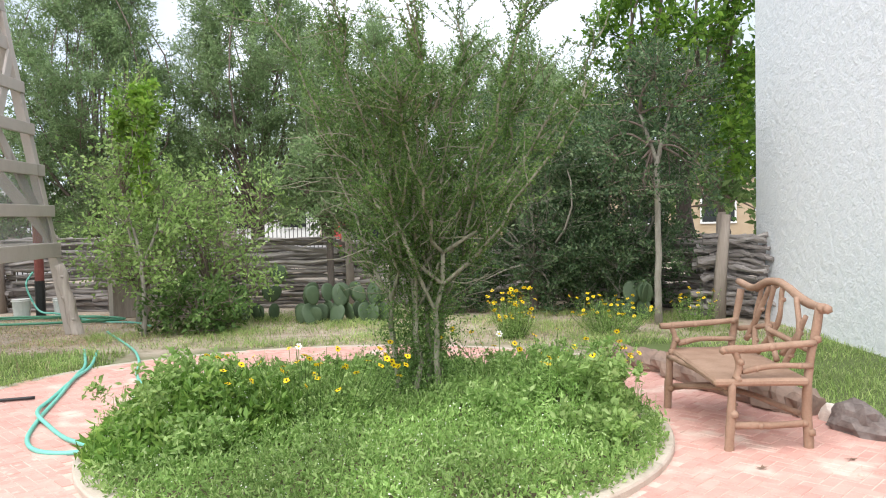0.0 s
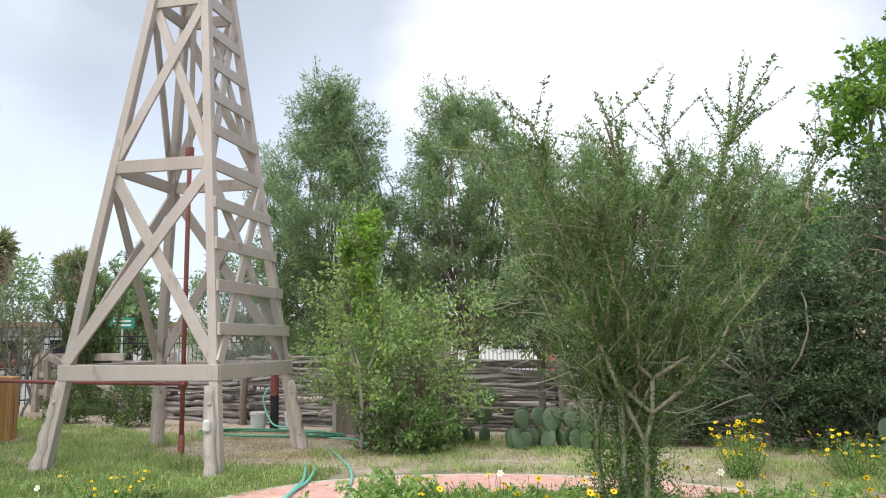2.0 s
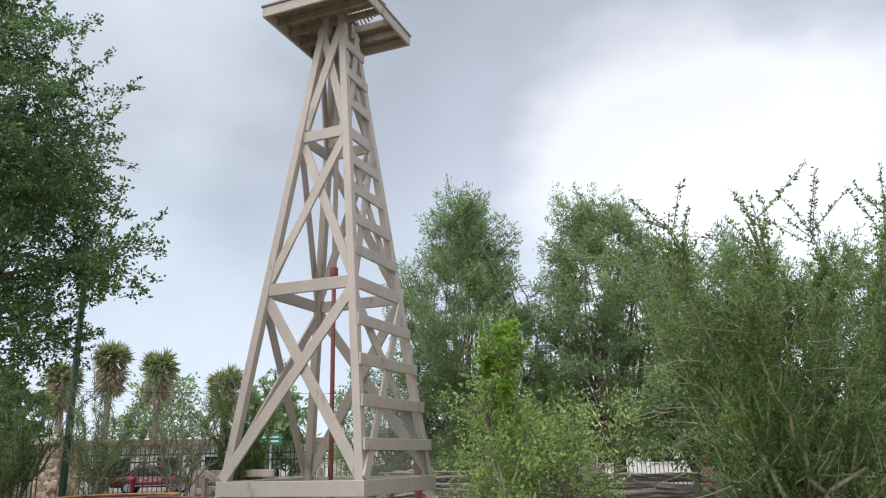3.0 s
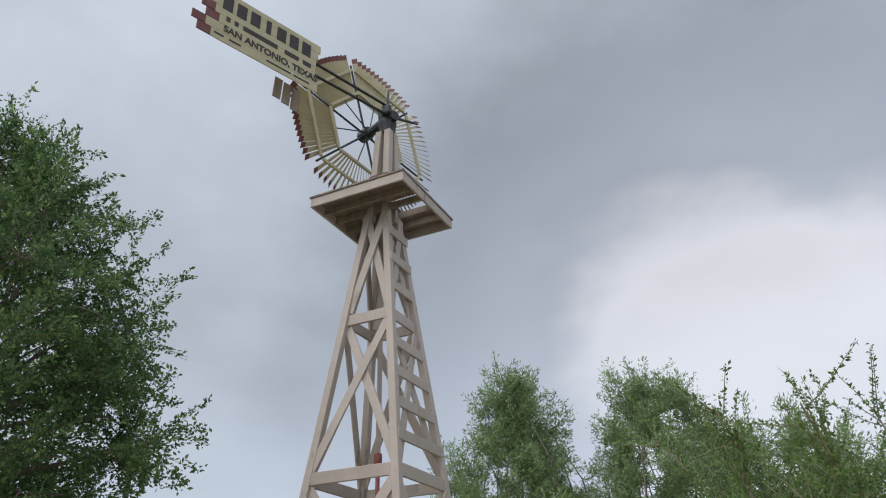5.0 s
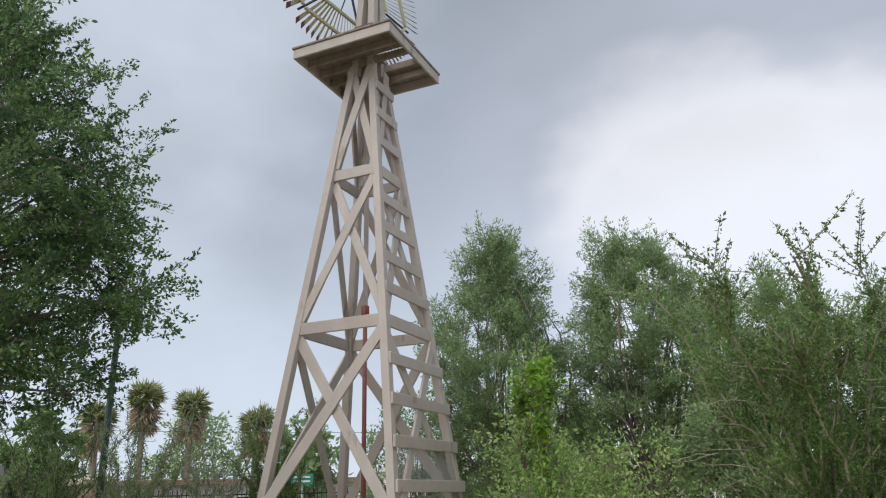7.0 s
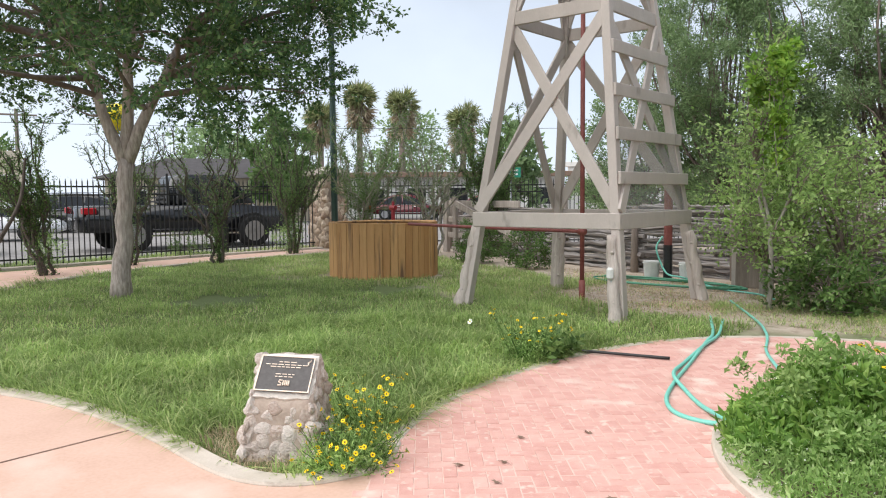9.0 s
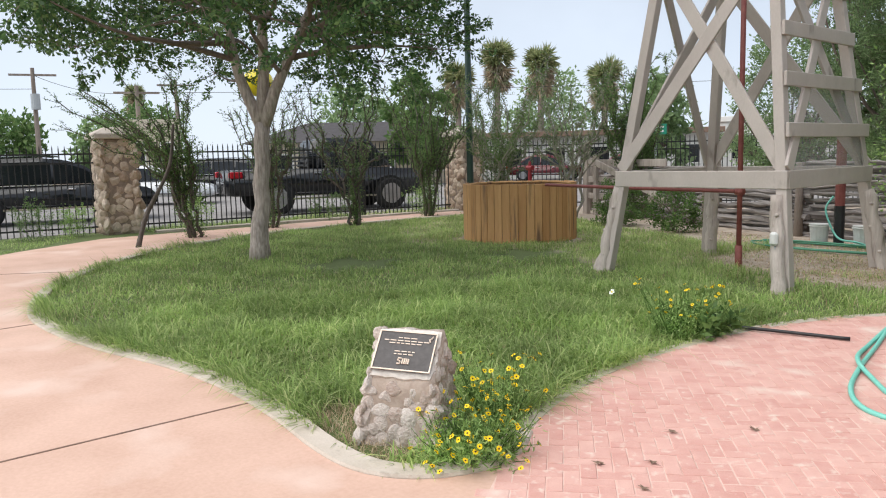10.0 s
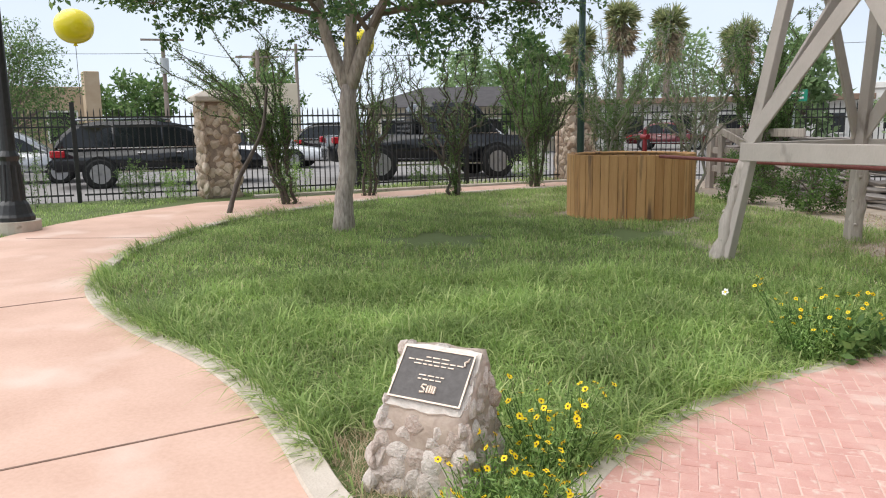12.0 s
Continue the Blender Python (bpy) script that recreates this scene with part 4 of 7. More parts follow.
# iron head
AX = Vector((-0.966, 0.259, 0)).normalized()
SIDE = Vector((-0.259, -0.966, 0)).normalized()
bm = bmesh.new()
tube(bm, [HUB + Vector((0, 0, -0.32)), HUB + Vector((0, 0, -0.1)), HUB + Vector((0, 0, 0.12)), HUB + Vector((0, 0, 0.25))], [0.13, 0.17, 0.15, 0.07], 12, 0.25, 3)
tube(bm, [HUB - AX * 0.22, HUB + AX * 0.1, HUB + AX * 0.62], [0.10, 0.10, 0.075], 10)
tube(bm, [HUB + Vector((0, 0, 0.2)), HUB + Vector((0.01, 0.01, 0.72))], [0.03, 0.014], 6)
tube(bm, [HUB + Vector((0.1, -0.05, 0.02)), HUB + Vector((0.5, 0.25, -0.12))], [0.035, 0.02], 6)
box(bm, HUB + Vector((0.08, -0.12, 0.1)), (0.16, 0.2, 0.2), 20, 0.03)
part("iron_head", bm, M_IRON, mill, "dark cast-iron windmill head", smooth=False)
# wheel: six sections of slats between two straight arms
WC = HUB + AX * 0.62 + Vector((0, 0, 0.03))
R0, R1, RA, RB = 0.70, 1.71, 0.86, 1.36
UPV = Vector((0, 0, 1))


def wheel_pt(a, r, off=0.0):
    return WC + (SIDE * math.cos(a) + UPV * math.sin(a)) * r + AX * off


rimbm = bmesh.new()
for k in range(6):
    a0 = radians(60 * k + 14)
    tube(rimbm, [wheel_pt(a0, 0.06), wheel_pt(a0, RB + 0.12)], 0.022, 6)
    tube(rimbm, [wheel_pt(a0 + radians(30), 0.06, -0.1), wheel_pt(a0 + radians(30), 0.75, -0.01)], 0.012, 5)
tube(rimbm, [WC - AX * 0.12, WC + AX * 0.1], 0.12, 12)
part("spokes", rimbm, M_IRON, mill, "dark wheel hub and spokes")
for k in range(6):
    a0, a1 = radians(60 * k + 14), radians(60 * k + 74)
    bm = bmesh.new()
    for r in (RA, RB):
        beam(bm, wheel_pt(a0 + 0.02, r, -0.04), wheel_pt(a1 - 0.02, r, -0.04), 0.055, 0.045, AX)
    sec = part("wheel_section", bm, M_CREAM, mill, "cream timber wheel section of slats with dark red tips")
    nb_ = 14
    for i in range(nb_):
        f = 0.045 + 0.91 * (i + 0.5) / nb_
        a = a0 + (a1 - a0) * f
        ch = math.cos(radians(30)) / math.cos(a - (a0 + a1) / 2)
        rad = SIDE * math.cos(a) + UPV * math.sin(a)
        tan = -SIDE * math.sin(a) + UPV * math.cos(a)
        wdir = (tan * math.cos(radians(50)) - AX * math.sin(radians(50)))
        nn = rad.cross(wdir)
        me = bpy.data.meshes.new("blade")
        V, Fs, mi = [], [], []
        for j, (r, w) in enumerate(((R0 * ch * 1.12, 0.026), (1.60 * (0.5 + ch * 0.5), 0.05), (R1 * (0.5 + ch * 0.5), 0.055))):
            for sgn, th in ((-1, -0.004), (1, -0.004), (1, 0.004), (-1, 0.004)):
                V.append(WC + rad * r + wdir * w * sgn + nn * th - ORIGIN[mill.name])
        for j in (0, 1):
            for e in range(4):
                Fs.append((j * 4 + e, j * 4 + (e + 1) % 4, j * 4 + 4 + (e + 1) % 4, j * 4 + 4 + e))
                mi.append(j)
        Fs += [(0, 1, 2, 3), (8, 9, 10, 11)]
        mi += [0, 1]
        me.from_pydata(V, [], Fs)
        me.polygons.foreach_set("material_index", mi)
        link_mesh("blade", me, [M_CREAM, M_TIP], sec)
# vane, folded beside the wheel
VB = HUB - AX * 0.16 + Vector((0, 0, 0.10))


def vane_pt(s, z, off=0.0):
    return VB + SIDE * s + UPV * z - AX * off


vbm = bmesh.new()
for z in (0.16, -0.16):
    beam(vbm, vane_pt(0.05, z * 0.6, -0.03), vane_pt(3.6, z, -0.03), 0.03, 0.05, AX)
vane = part("vane", vbm, M_IRON, mill, "cream boarded tail vane with black painted lettering and red ends")
for i in range(6):
    z = -0.415 + i * 0.166
    s0 = 1.64 + (0.0, 0.03, 0.06, 0.05, 0.02, -0.02)[i]
    s1 = 3.75 + (0.02, 0.12, -0.08, 0.0, 0.16, 0.06)[i]
    bm = bmesh.new()
    beam(bm, vane_pt(s0, z), vane_pt(s1 - 0.22, z), 0.02, 0.163, UPV, bevel=0.002)
    part("board", bm, M_CREAM, vane)
    bm = bmesh.new()
    beam(bm, vane_pt(s1 - 0.22, z), vane_pt(s1, z), 0.02, 0.155, UPV, bevel=0.002)
    part("board_end", bm, M_TIP, vane, "dark red board end")


def vane_letters(body, s, z, size, name):
    cu = bpy.data.curves.new(name, "FONT")
    cu.body, cu.size, cu.extrude, cu.offset = body, size, 0.002, 0.006
    tmp = bpy.data.objects.new(name, cu)
    me = bpy.data.meshes.new_from_object(tmp)
    bpy.data.objects.remove(tmp)
    M = Matrix.Translation(vane_pt(s, z, 0.014) - ORIGIN[mill.name]) @ Matrix((-SIDE, UPV, -AX)).transposed().to_4x4()
    me.transform(M)
    return link_mesh(name, me, M_INK, vane, "black painted letters")


vane_letters("SAN ANTONIO, TEXAS", 3.36, -0.29, 0.165, "lettering")
# the maker's mark: seven heavy plain blocks, and rows of bars under it
for i in range(7):
    s = 3.34 - i * 0.24
    w = 0.17 if i != 3 else 0.09
    bm = bmesh.new()
    beam(bm, vane_pt(s + w / 2, 0.265, 0.012), vane_pt(s - w / 2, 0.265, 0.012), 0.004, 0.27, UPV, bevel=0)
    part("mark", bm, M_INK, vane, "heavy black painted block")
for s, z, w, h in ((3.34, -0.03, 0.07, 0.09), (3.20, -0.03, 0.07, 0.09), (3.05, -0.03, 0.62, 0.09), (2.30, -0.03, 0.27, 0.09), (1.95, -0.03, 0.16, 0.09), (3.5, -0.40, 0.16, 0.035), (3.25, -0.40, 0.2, 0.035), (2.6, -0.40, 0.45, 0.03), (2.1, -0.40, 0.3, 0.03)):
    bm = bmesh.new()
    beam(bm, vane_pt(s, z, 0.012), vane_pt(s - w, z, 0.012), 0.004, h, UPV, bevel=0)
    part("small_mark", bm, M_INK, vane, "small black painted bar")
# weight board behind the vane
for j, s in enumerate((1.80, 1.97, 2.14)):
    bm = bmesh.new()
    beam(bm, vane_pt(s, -0.30 + j * 0.02, -0.35), vane_pt(s + 0.02, -0.75 + j * 0.04, -0.35), 0.15, 0.02, AX)
    part("weight_board", bm, M_POSTWOOD, mill, "weathered brown weight board")

# ---- stock tank of upright staves ----
tank = thing("water_tank", (-11.0, 9.75, 0), "round water tank clad in honey-stained upright boards", "tank")
TR, TH = 1.0, 1.0
n_st = 46
bm = bmesh.new()
bmesh.ops.create_circle(bm, cap_ends=True, radius=TR - 0.05, segments=40, matrix=Matrix.Translation((-11.0, 9.75, 0.72)))
part("water", bm, mat("still_dark_water", (0.03, 0.04, 0.03), (0.04, 0.05, 0.04), 2, 0.05, 0.02), tank, "dark still water")
stave_bm = bmesh.new()
box(stave_bm, (0, 0, TH / 2), (0.022, 2 * math.pi * TR / n_st - 0.007, TH), bevel=0.005)
stave_me = bpy.data.meshes.new("stave")
stave_bm.to_mesh(stave_me)
stave_bm.free()
stave_me.materials.append(M_TANK)
rng0 = random.Random(5)
for k in range(n_st):
    a = 2 * math.pi * k / n_st
    o = new("stave", stave_me)
    o.parent = tank
    o.matrix_basis = pose(TR * math.cos(a), TR * math.sin(a), rng0.uniform(-0.012, 0.0), 0, 0, math.degrees(a))
bm = bmesh.new()
tube(bm, [(-11.0 + (TR - 0.035) * math.cos(a), 9.75 + (TR - 0.035) * math.sin(a), TH - 0.03) for a in np.linspace(0, 2 * math.pi, 48)], 0.022, 6, caps=False)
part("inner_rim", bm, M_TANK, tank)
valve = thing("red_hydrant", (-12.3, 11.2, 0), "small red standpipe with a valve wheel behind the tank", "standpipe")
bm = bmesh.new()
tube(bm, [(-12.3, 11.2, -0.05), (-12.3, 11.2, 1.1), (-12.3, 11.2, 1.35)], [0.04, 0.04, 0.028], 10)
part("pipe", bm, M_REDVALVE, valve)
bm = bmesh.new()
tube(bm, [(-12.38, 11.2, 1.22), (-12.22, 11.2, 1.22)], 0.05, 10)
part("valve_body", bm, M_REDVALVE, valve)

# ---- memorial stone with its plaque ----
def rubble_mesh(name, seed, material):
    """An angular field stone of unit size, flatter along y."""
    bm = bmesh.new()
    bmesh.ops.create_icosphere(bm, subdivisions=2, radius=0.5)
    rr = random.Random(seed)
    cuts = [(Vector((rr.uniform(-1, 1), rr.uniform(-1, 1), rr.uniform(-1, 1))).normalized(), rr.uniform(0.30, 0.44)) for _ in range(9)]
    for v in bm.verts:
        for nrm, dist in cuts:
            over = v.co.dot(nrm) - dist
            if over > 0:
                v.co -= nrm * over * 0.9
        v.co *= 1 + 0.16 * noise.noise(v.co * 5 + Vector((seed * 3.1, 0, 0)))
    me = bpy.data.meshes.new(name)
    bm.to_mesh(me)
    bm.free()
    me.materials.append(material)
    return me


def rubble(parent, meshes, a, b, c, d, nrm, gap, rng, sunk=0.3):
    """Uneven stones set in mortar over the face a b c d (bottom a-b, top d-c); gap is the usual spacing."""
    a, b, c, d, nrm = (Vector(v) for v in (a, b, c, d, nrm))
    spots = []
    for _ in range(900):
        u, v = rng.uniform(0.02, 0.98), rng.uniform(0.02, 0.98)
        p = a.lerp(b, u).lerp(d.lerp(c, u), v)
        if all((p - q).length > gap * k for q, k in spots):
            spots.append((p, rng.uniform(0.8, 1.3)))
    for p, k in spots:
        near_ = min(((p - q).length for q, _ in spots if q is not p), default=gap)
        w = min(near_ * 1.85, gap * 2.3)
        ux = (b - a).normalized()
        M0 = Matrix((ux, -nrm, ux.cross(-nrm))).transposed().to_4x4()
        ob = new("stone", rng.choice(meshes))
        ob.parent = parent
        ob.matrix_basis = Matrix.Translation(p - nrm * w * 0.5 * sunk - ORIGIN[parent.name]) @ M0 @ pose(0, 0, 0, rng.uniform(-14, 14), rng.uniform(0, 360), rng.uniform(-14, 14)) @ Matrix.Diagonal((w * rng.uniform(1.0, 1.25), w * 0.55, w * rng.uniform(0.82, 1.05), 1))


PST = Vector((-4.02, 2.72, 0))
memorial = thing("memorial_stone", PST, "rubble-stone memorial block with sloping bronze plaque", "monument")
PQ = [Vector(v) for v in ((-4.19, 2.695, 0.546), (-3.955, 2.895, 0.538), (-3.85, 2.74, 0.355), (-4.08, 2.55, 0.37))]
pu = (PQ[2] - PQ[3]).normalized()
pv = (PQ[0] - PQ[3]).normalized()
pn = pu.cross(pv).normalized()
pu_h = Vector((pu.x, pu.y, 0)).normalized()
pb_h = Vector((-pu_h.y, pu_h.x, 0))
pc = (PQ[0] + PQ[1] + PQ[2] + PQ[3]) / 4
W, D = 0.40, 0.30
bm = bmesh.new()
lo = [pc + pu_h * a * 0.5 + pb_h * b for a, b in ((-0.48, -0.17), (0.48, -0.17), (0.45, 0.22), (-0.45, 0.22))]
up = [pc + pu_h * a * 0.5 + pb_h * b for a, b in ((-0.37, -0.125), (0.37, -0.125), (0.36, 0.15), (-0.36, 0.15))]
hz = [0.315, 0.315, 0.55, 0.55]
vs = [bm.verts.new((v.x, v.y, -0.05)) for v in lo] + [bm.verts.new((v.x, v.y, z)) for v, z in zip(up, hz)]
for f in ((3, 2, 1, 0), (4, 5, 6, 7), (0, 1, 5, 4), (1, 2, 6, 5), (2, 3, 7, 6), (3, 0, 4, 7)):
    bm.faces.new([vs[i] for i in f])
bmesh.ops.subdivide_edges(bm, edges=bm.edges[:], cuts=7, use_grid_fill=True)
for v in bm.verts:
    v.co += v.normal * 0.0 + Vector((noise.noise(v.co * 9), noise.noise(v.co * 9 + Vector((5, 0, 0))), noise.noise(v.co * 9 + Vector((0, 5, 0))))) * 0.014
body = part("mortar_core", bm, M_MORTAR, memorial, smooth=True)
rs = random.Random(11)
sm = [rubble_mesh("memorial_rock", k, M_STONEP) for k in range(8)]
for i, j in ((0, 1), (1, 2), (3, 0), (2, 3)):
    a, b = Vector((lo[i].x, lo[i].y, 0.0)), Vector((lo[j].x, lo[j].y, 0.0))
    d, c = Vector((up[i].x, up[i].y, hz[i] - 0.02)), Vector((up[j].x, up[j].y, hz[j] - 0.02))
    rubble(memorial, sm, a, b, c, d, (b - a).cross(d - a).normalized(), 0.056, rs)
# ragged pale limestone slab under the plaque
bm = bmesh.new()
edge = []
for k in range(40):
    t = k / 40 * 4
    e, f = int(t), t - int(t)
    q = PQ[e].lerp(PQ[(e + 1) % 4], f)
    out = (q - pc).normalized()
    edge.append(pc + (q - pc) * 1.03 + out * (0.017 + 0.011 * noise.noise(q * 23) + rs.uniform(-0.004, 0.004)) - pn * 0.004)
lower = [q - pn * 0.055 + (q - pc).normalized() * 0.012 * noise.noise(q * 31) for q in edge]
ev, lw = [bm.verts.new(q) for q in edge], [bm.verts.new(q) for q in lower]
mid_v = [bm.verts.new(pc + (q - pc) * 0.9 + pn * 0.003) for q in edge]
bm.faces.new(mid_v)
bm.faces.new(lw[::-1])
for k in range(40):
    bm.faces.new((mid_v[k], mid_v[k - 1], ev[k - 1], ev[k]))
    bm.faces.new((ev[k], ev[k - 1], lw[k - 1], lw[k]))
part("cap_stone", bm, M_LIMESTONE, memorial, "pale ragged limestone slab")
PM = Matrix.Translation(pc + pn * 0.012) @ Matrix((pu, pv, pn)).transposed().to_4x4()
bm = bmesh.new()
box(bm, None, (0.315, 0.235, 0.012), bevel=0.002, m=PM)
plaque = part("plaque", bm, M_BRONZE, memorial, "dark bronze plaque with raised border")
bm = bmesh.new()
for dx, dy, sx, sy in ((0, 0.1165, 0.32, 0.007), (0, -0.1165, 0.32, 0.007), (0.1565, 0, 0.007, 0.226), (-0.1565, 0, 0.007, 0.226)):
    box(bm, None, (sx, sy, 0.005), m=PM @ pose(dx, dy, 0.0075))
part("border", bm, M_BRASS, plaque, "polished bronze border")
for dy, w in ((0.078, 0.10), (0.060, 0.25), (0.044, 0.19), (-0.005, 0.11), (-0.022, 0.11)):
    x = -w / 2
    while x < w / 2 - 0.01:
        ww = rs.uniform(0.014, 0.034)
        bm = bmesh.new()
        box(bm, None, (ww, 0.0048, 0.003), m=PM @ pose(x + ww / 2, dy, 0.0075))
        part("line", bm, M_BRASS, plaque)
        x += ww + 0.007
bm = bmesh.new()
tube(bm, [PM @ Vector(p) for p in ((-0.005, -0.048, 0.008), (-0.022, -0.046, 0.008), (-0.026, -0.057, 0.008), (-0.010, -0.066, 0.008), (-0.010, -0.078, 0.008), (-0.028, -0.08, 0.008))], 0.0052, 6)
part("mark", bm, M_BRASS, plaque)
bm = bmesh.new()
tube(bm, [PM @ Vector(p) for p in ((0.002, -0.08, 0.008), (0.002, -0.05, 0.008), (0.013, -0.047, 0.008), (0.013, -0.078, 0.008), (0.024, -0.078, 0.008), (0.024, -0.048, 0.008), (0.034, -0.05, 0.008), (0.034, -0.08, 0.008))], 0.0052, 6)
part("mark", bm, M_BRASS, plaque)
bm = bmesh.new()
tube(bm, [PM @ Vector(p) for p in ((0.128, 0.062, 0.008), (0.123, 0.078, 0.008), (0.135, 0.088, 0.008), (0.138, 0.102, 0.008))], [0.004, 0.006, 0.005, 0.002], 6)
part("emblem", bm, M_BRASS, plaque)

# ---- rustic branch-work bench ----
bench = thing("garden_bench", (1.9, 5.08, 0), "brown branch-work concrete garden bench with plank seat", "bench")
B = lambda x, y, z: Vector((x - 0.045, y - 0.12, z + 0.015 if z < 0.45 else 0.465 + (z - 0.45) * 0.86))
FL, FR, BL, BR = (1.75, 4.66), (1.68, 5.69), (2.23, 4.68), (2.16, 5.72)


def rod(name, pts, r, seed=0, label=""):
    bm = bmesh.new()
    c = curve_pts(pts, 6)
    rr = [0.76 * r * (1.08 - 0.16 * i / (len(c) - 1)) for i in range(len(c))]
    tube(bm, c, rr, 8, 0.28, seed)
    for k in range(2):
        p = c[(seed * 5 + k * 7) % len(c)]
        bmesh.ops.create_icosphere(bm, subdivisions=1, radius=r * 0.86, matrix=Matrix.Translation(p + Vector((r * 0.3, -r * 0.4, 0))))
    return part(name, bm, M_BENCH, bench, label, smooth=True)


for i, (x, y) in enumerate((FL, FR)):
    rod("leg", [B(x - 0.015, y, -0.03), B(x, y, 0.2), B(x + 0.01, y, 0.43)], 0.036, i)
for i, (x, y) in enumerate((BL, BR)):
    rod("back_post", [B(x, y, -0.03), B(x - 0.01, y, 0.25), B(x, y, 0.5), B(x + 0.07, y, 0.95)], 0.036, i + 3)
bm = bmesh.new()
box(bm, (1.91, 5.07, 0.445), (0.56, 1.13, 0.045), -3, 0.014)
part("seat", bm, M_BENCH, bench, "flat brown plank seat")
rod("stretcher", [B(1.75, 4.66, 0.17), B(2.0, 4.67, 0.16), B(2.23, 4.68, 0.17)], 0.028, 6)
rod("stretcher", [B(1.68, 5.69, 0.17), B(1.95, 5.7, 0.18), B(2.16, 5.72, 0.17)], 0.028, 7)
rod("stretcher", [B(1.70, 5.6, 0.20), B(1.95, 5.15, 0.27), B(2.22, 4.78, 0.20)], 0.026, 8)
rod("stretcher", [B(1.75, 4.72, 0.36), B(1.9, 5.15, 0.27), B(2.14, 5.62, 0.22)], 0.024, 9)
rod("apron", [B(1.74, 4.68, 0.40), B(1.70, 5.2, 0.415), B(1.68, 5.66, 0.40)], 0.028, 10)
rod("top_rail", [B(2.30, 4.63, 0.93), B(2.29, 4.85, 0.955), B(2.27, 5.1, 1.05), B(2.25, 5.3, 1.055), B(2.24, 5.5, 0.985), B(2.235, 5.78, 1.01)], 0.036, 11)
for i, (y0, z0, y1, z1, ym) in enumerate(((4.95, 0.47, 4.9, 0.98, 4.82), (4.98, 0.55, 4.78, 0.86, 4.85), (5.05, 0.48, 5.22, 1.03, 5.28), (5.35, 0.48, 5.10, 1.03, 5.12), (5.4, 0.48, 5.42, 1.0, 5.48), (5.55, 0.55, 5.30, 1.02, 5.42), (5.68, 0.62, 5.25, 0.72, 5.45), (5.2, 0.70, 4.75, 0.62, 5.0))):
    rod("back_branch", [B(2.20, y0, z0), B(2.235, ym, (z0 + z1) / 2), B(2.26, y1, z1)], 0.024, 12 + i)
for i, (f, b) in enumerate(((FL, BL), (FR, BR))):
    y = f[1]
    rod("arm", [B(f[0] - 0.06, y - 0.01, 0.655), B((f[0] + b[0]) / 2, y + 0.01, 0.665), B(b[0] + 0.03, y, 0.69)], 0.030, 22 + i)
    rod("arm_rail", [B(f[0] + 0.07, y, 0.50), B((f[0] + b[0]) / 2, y, 0.535), B(b[0] + 0.01, y, 0.53)], 0.024, 24 + i)
    rod("arm_post", [B(f[0] + 0.03, y, 0.45), B(f[0] + 0.05, y, 0.55), B(f[0] + 0.02, y, 0.66)], 0.030, 26 + i)

# ---- petrified logs and rocks along the brick edge ----


def lump(name, c, s, turn, seed, material, label, category, sub=3, rough=0.3):
    bm = bmesh.new()
    bmesh.ops.create_icosphere(bm, subdivisions=sub, radius=1)
    for v in bm.verts:
        d = v.co.normalized()
        k = 1 + rough * noise.noise(d * 1.6 + Vector((seed * 3.7, 0, 0))) + rough * 0.6 * noise.noise(d * 4.1 + Vector((0, seed, 0))) + 0.06 * noise.noise(d * 11)
        v.co = Vector((d.x * s[0] * k, d.y * s[1] * k, max(d.z * s[2] * k, -0.5 * s[2])))
    bmesh.ops.transform(bm, matrix=pose(c[0], c[1], c[2] + 0.35 * s[2], 0, 0, turn), verts=bm.verts)
    return tagged(part(name, bm, material, None, label), label, category)


def log_thing(pts, r, seed, label):
    bm = bmesh.new()
    c = curve_pts(pts, 8)
    tube(bm, c, [r * (0.8 + 0.35 * math.sin(math.pi * (0.15 + 0.7 * i / (len(c) - 1)))) for i in range(len(c))], 14, 0.55, seed)
    for v in bm.verts:
        v.co.z = 0.02 + (v.co.z - 0.02) * 0.75
    return tagged(part("petrified_log", bm, M_LOG, None, label), label, "log", "logs along the paving")


log_thing([(1.55, 7.55, 0.11), (1.80, 7.15, 0.12), (2.05, 6.75, 0.10)], 0.13, 3, "buff petrified log lying on the brick edge")
log_thing([(2.02, 6.72, 0.12), (2.2, 6.2, 0.14), (2.42, 5.6, 0.13), (2.55, 5.25, 0.10)], 0.15, 8, "long dark petrified log lying behind the bench")
lump("rock", (2.66, 4.86, 0.02), (0.13, 0.24, 0.15), 20, 4, M_ROCK, "dark grey-brown petrified rock on the paving", "rock")
lump("rock", (2.66, 4.24, 0.02), (0.13, 0.16, 0.12), -10, 9, M_ROCK, "small dark petrified rock on the paving", "rock")
lump("rock", (2.62, 5.12, 0.03), (0.07, 0.10, 0.09), 30, 12, M_STONEP, "pale pinkish stone beside the log", "rock", 2)
lump("pebble", (2.22, 4.05, 0.022), (0.02, 0.022, 0.018), 0, 2, M_CURB, "small pale pebble on the bricks", "pebble", 2, 0.1)

# ---- hoses ----


def hose(name, pts, r, material, label):
    bm = bmesh.new()
    tube(bm, curve_pts(pts, 10), r, 7)
    return tagged(part(name, bm, material, None, label, smooth=True), label, "hose", "garden hoses")


